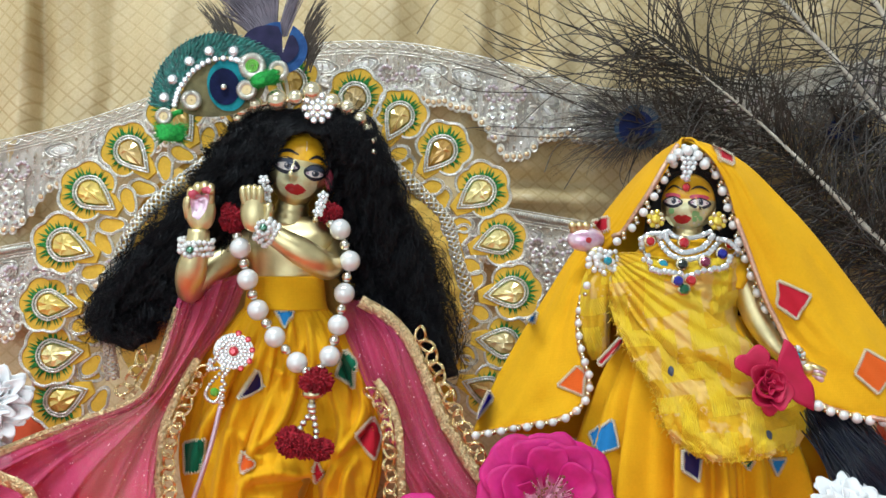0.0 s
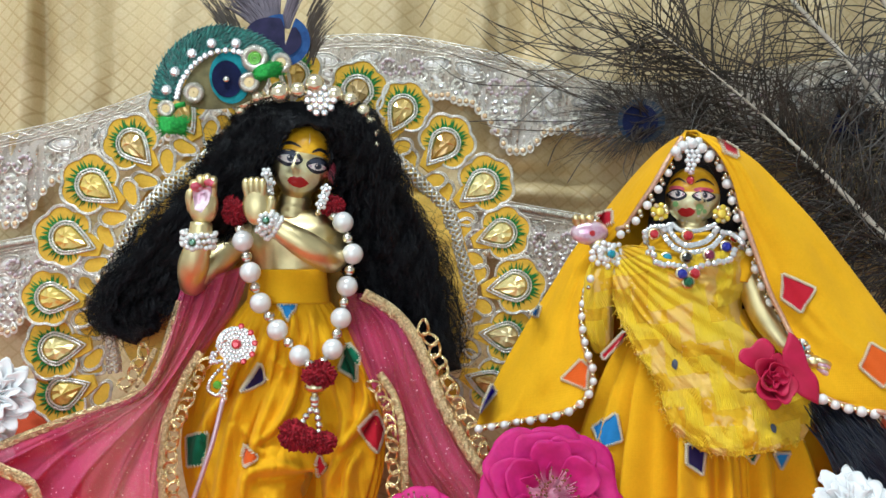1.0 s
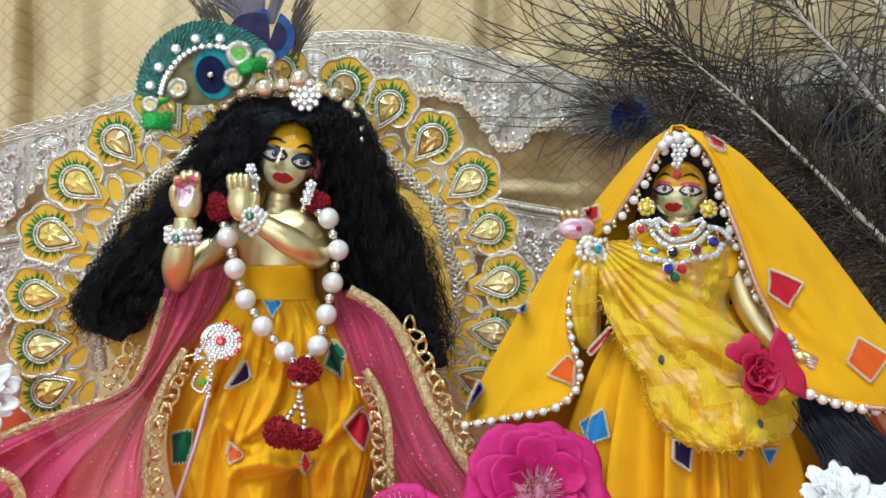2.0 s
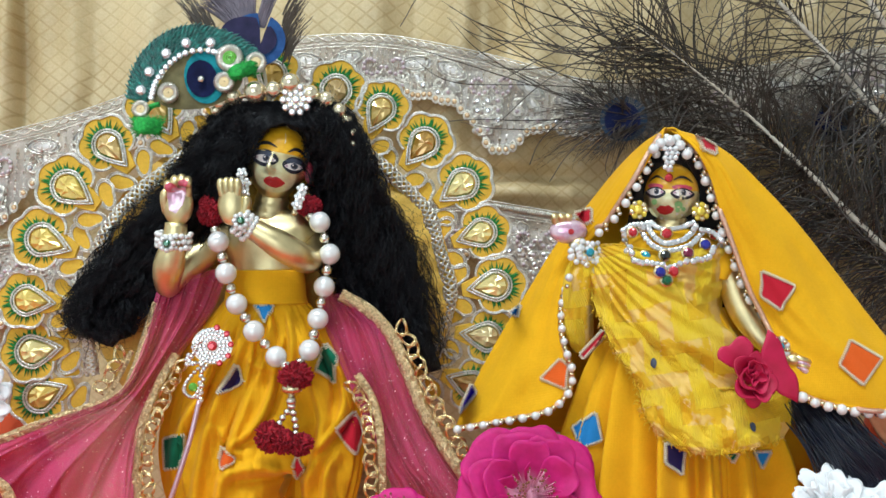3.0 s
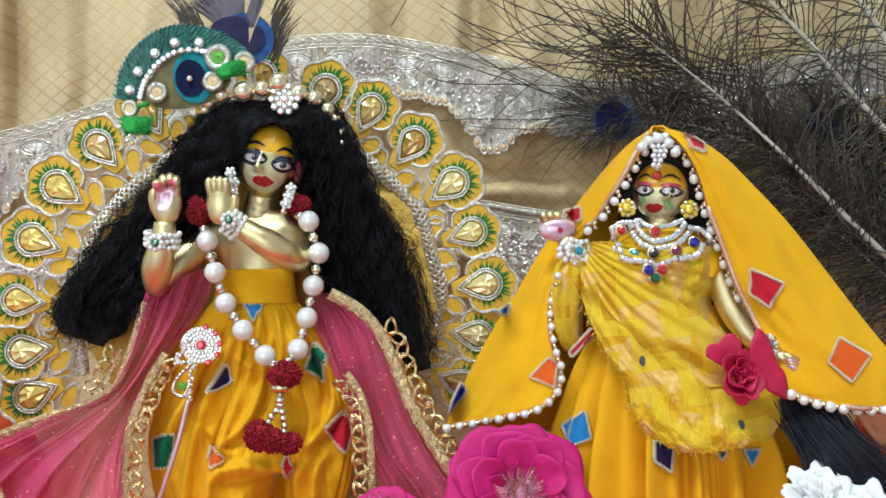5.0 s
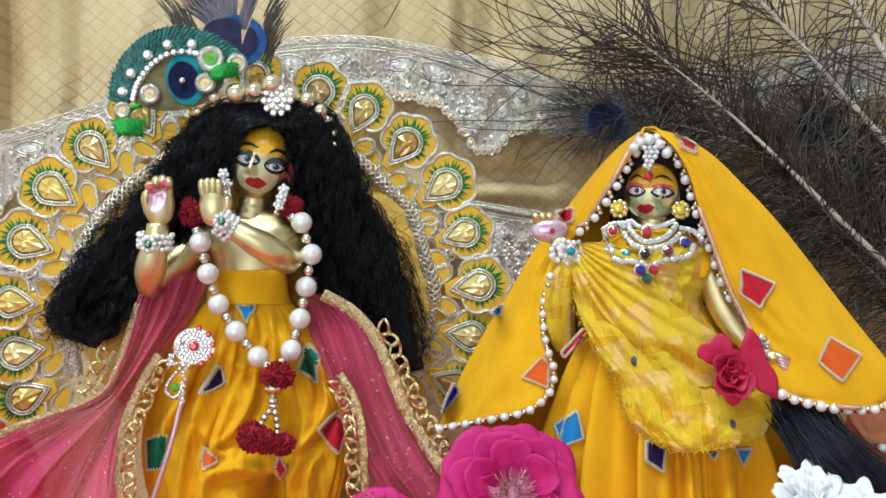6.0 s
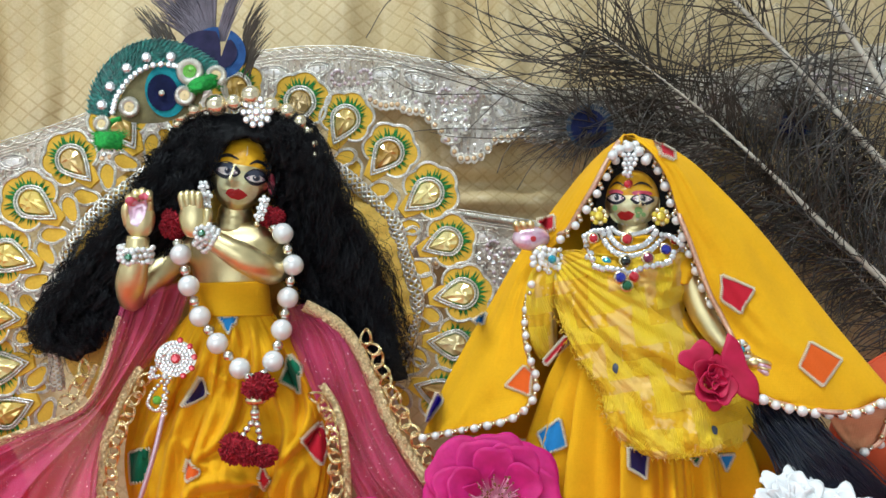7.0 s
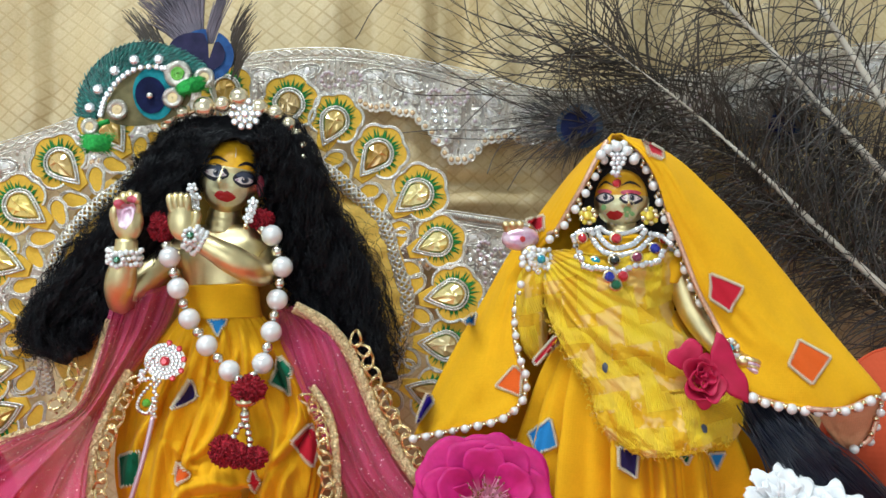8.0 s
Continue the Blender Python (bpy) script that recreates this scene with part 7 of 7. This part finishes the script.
rose("red_rose", at(1353, 685, -0.0275), face_up(-16, 20),
     [(3, 0.0088, 80, 2, 10, 0.0012, 20), (3, 0.0098, 75, 6, 26, 0.0028, 70), (3, 0.0108, 74, 14, 38, 0.0044, 10), (4, 0.0120, 60, 36, 66, 0.0050, 38)], [CRIMSON], "crimson rosebud held at the lowered hand", False, 0.72)
for turn, ln, hf, dr in ((68, 0.0148, 0.84, -0.22), (-26, 0.0142, 0.54, 0.16), (150, 0.0075, 0.9, 0.3)):
    thick(part("petal", whorl_petal(ln, hf, 82, 96, 0.003, turn, 0.0014, 0.0, dr, 0.05), [CRIMSON], bpy.data.objects["red_rose"], "", Matrix.Translation(at(1356, 687, -0.0268)) @ Matrix.Rotation(radians(turn), 4, "Y")), 0.0004)


WHITE = [(8, 0.0172, 36, 50, 86, 0.002, 0), (8, 0.0160, 37, 38, 72, 0.002, 17), (7, 0.0140, 38, 26, 58, 0.0015, 5), (7, 0.0115, 34, 14, 44, 0.0012, 30), (6, 0.009, 32, 6, 30, 0.001, 10)]
for u, v, y, tilt, k, label in ((1494, 925, -0.035, face_up(-34, 5), 1.0, "ragged white flower in front of the skirt"), (1572, 948, -0.035, face_up(-28, -12), 0.95, "ragged white flower beside the hair tail"),
                                (-10, 712, -0.004, face_up(-10, 20), 0.95, "ragged white flower beside the halo"), (-50, 795, 0.0, face_up(-16, 20), 0.95, "ragged white flower at the foot of the halo")):
    tagged(rose("white_flower", at(u, v, y), tilt, WHITE, [WHITEPETAL], label, False, k), group="white flowers")


# vermilion cushions on either side
def cushion(u, v, y, ru, rv, ry, label):
    bm = bmesh.new()
    made = ball(bm, at(u, v, y), (size(ru, y), ry, size(rv, y)), 40, 28)
    c = at(u, v, y)
    for p in made:
        d = p.co - c
        p.co = c + d * (1 + 0.02 * noise.noise(d * 60))
        p.co.z = max(p.co.z, 0.001)
    ob = thing("bolster", c - Vector((0, 0, size(rv, y))), label, "cushion", "bolsters")
    part("cover", bm, VERMILION, ob)
    bm = bmesh.new()
    tube(bm, [c + Vector((size(ru, y) * 1.005 * math.cos(a), 0, size(rv, y) * 1.005 * math.sin(a))) for a in np.linspace(0, 2 * math.pi, 50)[:-1]], 0.0008, 6, True)
    part("piping", bm, VERMILION, ob)


cushion(1682, 852, 0.024, 128, 212, 0.03, "vermilion cloth bolster behind the veil")
cushion(10, 890, 0.03, 120, 170, 0.03, "vermilion cloth bolster behind the shawl")

# ---- peacock feathers leaning on the gold cloth ----
def peacock_feather(shaft, barbs, reach, seed, label, eye_at=None, spread=(0.35, 1.0), thick_shaft=0.0011, dense=0.5, slim=0.35):
    f = thing("peacock_feather", at(*shaft[-1]), label, "feather", "peacock feathers")
    bm = bmesh.new()
    line = spline(shaft, 60)
    tube(bm, [at(*p) for p in line], thick_shaft * (slim + (1 - slim) * np.linspace(0, 1, 60) ** 1.35), 8)
    part("shaft", bm, QUILL, f, "pale quill")
    r = np.random.RandomState(seed)
    d = np.gradient(line[:, :2], axis=0)
    d /= np.linalg.norm(d, axis=1)[:, None]
    sets = {"vane": [], "fluff": []}
    for i in range(barbs):
        s = ((i + r.rand()) / barbs) ** 0.9
        k = int(s * 59)
        p, tip = line[k], -d[k]
        side = 1 if i % 2 else -1
        nrm = np.array([-tip[1], tip[0]]) * side
        l = r.uniform(*reach) * (0.55 + 0.45 * s) * (1.0 if side > 0 else 0.9)
        sway = math.sin(s * 23 + seed) * 0.5 + math.sin(s * 57 + 2 * seed + side) * 0.3
        ang = spread[0] + (spread[1] - spread[0]) * (0.5 + 0.3 * sway + 0.25 * r.normal())
        curv = 0.042 + 0.065 * sway + 0.035 * r.normal()
        hook = curv * 1.9 + 0.09 * r.normal()
        pts = []
        u, v, y = p[0], p[1], p[2]
        lift = r.uniform(-0.0011, 0.00045)
        for q in range(20):
            pts.append(tuple(at(u, v, y)))
            way = tip * math.cos(ang) + nrm * math.sin(ang)
            u += way[0] * l / 19
            v += way[1] * l / 19
            y = min(y + lift, 0.100)
            ang += (curv if q < 13 else hook) + r.normal() * 0.022
        sets["vane" if s < dense or r.rand() < 0.5 else "fluff"].append(pts)
    w = np.r_[np.full(11, 0.00040), np.linspace(0.00038, 0.00012, 9)]
    for name, mat in (("vane", BARB), ("fluff", FLUFF)):
        if sets[name]:
            part(name, strands(sets[name], w), mat, f, "long dark feather barbs" if name == "vane" else "grey downy barbs")
    if eye_at:
        u, v, y, k = eye_at
        way = d[0]
        rr = []
        for i in range(300):
            a = r.uniform(0, 6.28)
            q0, q1 = r.uniform(0.1, 0.8), r.uniform(0.95, 1.35)
            e = np.array([math.cos(a), math.sin(a)])
            stretch = 1.0 + 0.9 * max(0, e[0] * -way[0] + e[1] * -way[1])
            bow = np.array([-e[1], e[0]]) * r.normal() * 0.12
            rr.append([tuple(at(u + k * 1.35 * (e[0] * z * stretch + bow[0] * z * z), v + k * 1.1 * (e[1] * z * stretch + bow[1] * z * z), y - 0.0004 + 0.0008 * r.rand())) for z in np.linspace(q0, q1, 6)])
        part("eye_fringe", strands(rr, np.linspace(0.00028, 0.00008, 6)), FLUFF, f, "grey-brown barbs round the eye")
        flat("eye_ring", oval(u, v, k * 0.95, k * 0.9, 0, 26), y - 0.0002, 0.0003, EYESTEEL, f, "dull steel-blue eye ring")
        flat("eye_spot", oval(u - 2, v + 2, k * 0.72, k * 0.72, 0, 24), y - 0.0005, 0.0003, EYEBLUE, f, "midnight blue eye spot")
    return f


peacock_feather([(1150, 60, 0.088), (1240, 130, 0.088), (1340, 214, 0.088), (1440, 310, 0.086), (1560, 432, 0.084), (1700, 570, 0.082), (1900, 780, 0.08)], 330, (190, 400), 1, "long peacock feather with dark sweeping barbs and pale quill", None, (0.3, 1.2), 0.0030, 0.5, 0.06)
peacock_feather([(1130, 226, 0.090), (1200, 228, 0.092), (1300, 250, 0.094), (1420, 300, 0.094), (1560, 400, 0.092), (1800, 600, 0.088)], 340, (110, 260), 2, "peacock feather with a midnight blue eye beside the veil", (1130, 226, 0.088, 44), (0.3, 1.2), 0.0009, 0.7)
peacock_feather([(1290, -90, 0.092), (1380, 0, 0.092), (1468, 95, 0.092), (1568, 214, 0.090), (1700, 370, 0.088), (1900, 620, 0.084)], 170, (170, 360), 3, "long peacock feather crossing the others, thick pale quill", None, (0.3, 1.2), 0.0026, 0.5, 0.45)
peacock_feather([(1450, -140, 0.094), (1545, 0, 0.094), (1620, 120, 0.092), (1720, 290, 0.090), (1880, 560, 0.086)], 110, (160, 350), 4, "long peacock feather with brown barbs, thick pale quill", None, (0.3, 1.2), 0.0028, 0.5, 0.5)
peacock_feather([(1490, 235, 0.094), (1560, 270, 0.095), (1680, 360, 0.094), (1850, 520, 0.09)], 300, (90, 200), 5, "peacock feather with dim blue eye among dark barbs", (1490, 235, 0.092, 34), (0.3, 1.2), 0.0008, 0.7)
peacock_feather([(1400, 330, 0.090), (1470, 392, 0.090), (1560, 470, 0.090), (1660, 570, 0.088), (1800, 720, 0.084)], 380, (80, 190), 6, "short dense dark feather behind the veil", None, (0.4, 1.3), 0.0007, 0.8)
peacock_feather([(1560, 330, 0.096), (1640, 410, 0.095), (1740, 520, 0.092), (1860, 660, 0.088)], 260, (80, 190), 7, "short dense dark feather beside the thick quills", None, (0.4, 1.3), 0.0010, 0.8)
# a few very long barbs that sweep across the gold cloth
paths = []
r = np.random.RandomState(17)
for i in range(46):
    q = i / 45
    s = (1230 + 160 * r.rand(), 120 + 130 * r.rand())
    e = (735 + 420 * q ** 0.8 + r.normal() * 40, 70 - 130 * q + r.normal() * 40 + 160 * (r.rand() < 0.25))
    m = ((s[0] + e[0]) / 2 + r.normal() * 25, (s[1] + e[1]) / 2 + r.uniform(-20, 75))
    n2 = (e[0] + (m[0] - e[0]) * 0.3, e[1] + (m[1] - e[1]) * 0.3 + r.uniform(-10, 30))
    paths.append([tuple(at(u, v, 0.088 + 0.01 * k / 27)) for k, (u, v) in enumerate(spline([s, m, n2, e], 28))])
for bow in ([(930, -40), (942, 40), (985, 98), (1060, 112), (1150, 100), (1260, 128)], [(955, -30), (962, 52), (1010, 104), (1090, 100), (1180, 116), (1290, 160)],
            [(870, 112), (930, 90), (1000, 62), (1090, 70), (1200, 105)], [(920, 155), (990, 118), (1080, 80), (1180, 90), (1280, 140)], [(740, 60), (790, -10), (880, -20), (960, 30)],
            [(915, 228), (985, 165), (1070, 118), (1170, 112)], [(965, 305), (985, 262), (1035, 222), (1100, 205)], [(1000, 335), (1030, 290), (1075, 252), (1120, 240)], [(1010, 60), (1070, 35), (1150, 60), (1260, 130)]):
    paths.append([tuple(at(u, v, 0.084 + 0.004 * math.sin(k / 5))) for k, (u, v) in enumerate(spline(bow, 28))])
loose = bpy.data.objects["peacock_feather"]
part("loose_vane", strands(paths, np.r_[np.full(18, 0.00036), np.linspace(0.00036, 0.00012, 10)]), BARB, loose, "very long brown barbs")
paths = []
for i in range(46):
    a = radians(r.uniform(150, 235))
    l = r.uniform(70, 170)
    u0, v0 = 1110 + r.normal() * 14, 222 + r.normal() * 18
    paths.append([tuple(at(u0 + l * k * math.cos(a + 0.35 * k * (1 if i % 2 else -0.4)), v0 - l * k * math.sin(a + 0.35 * k) * 0.7, 0.088 + 0.006 * k)) for k in np.linspace(0, 1, 14)])
part("loose_vane", strands(paths, np.linspace(0.0003, 0.00008, 14)), BARB, bpy.data.objects["peacock_feather.001"], "dark barbs beyond the eye")

# what is too fine to pick apart is stuff
STUFF = ("organza_leaf", "vane", "braid", "fluff", "loose_vane", "eye_fringe", "hair_fall", "frizz", "curl_mass", "sequin_scatter", "openwork_edge", "cording", "fan_nap", "woven_sprigs", "stitching", "stamen_tuft", "wool")
for ob in list(bpy.data.objects):
    if ob.name.split(".")[0] in STUFF:
        tagged(ob, "", "", "", "stuff")
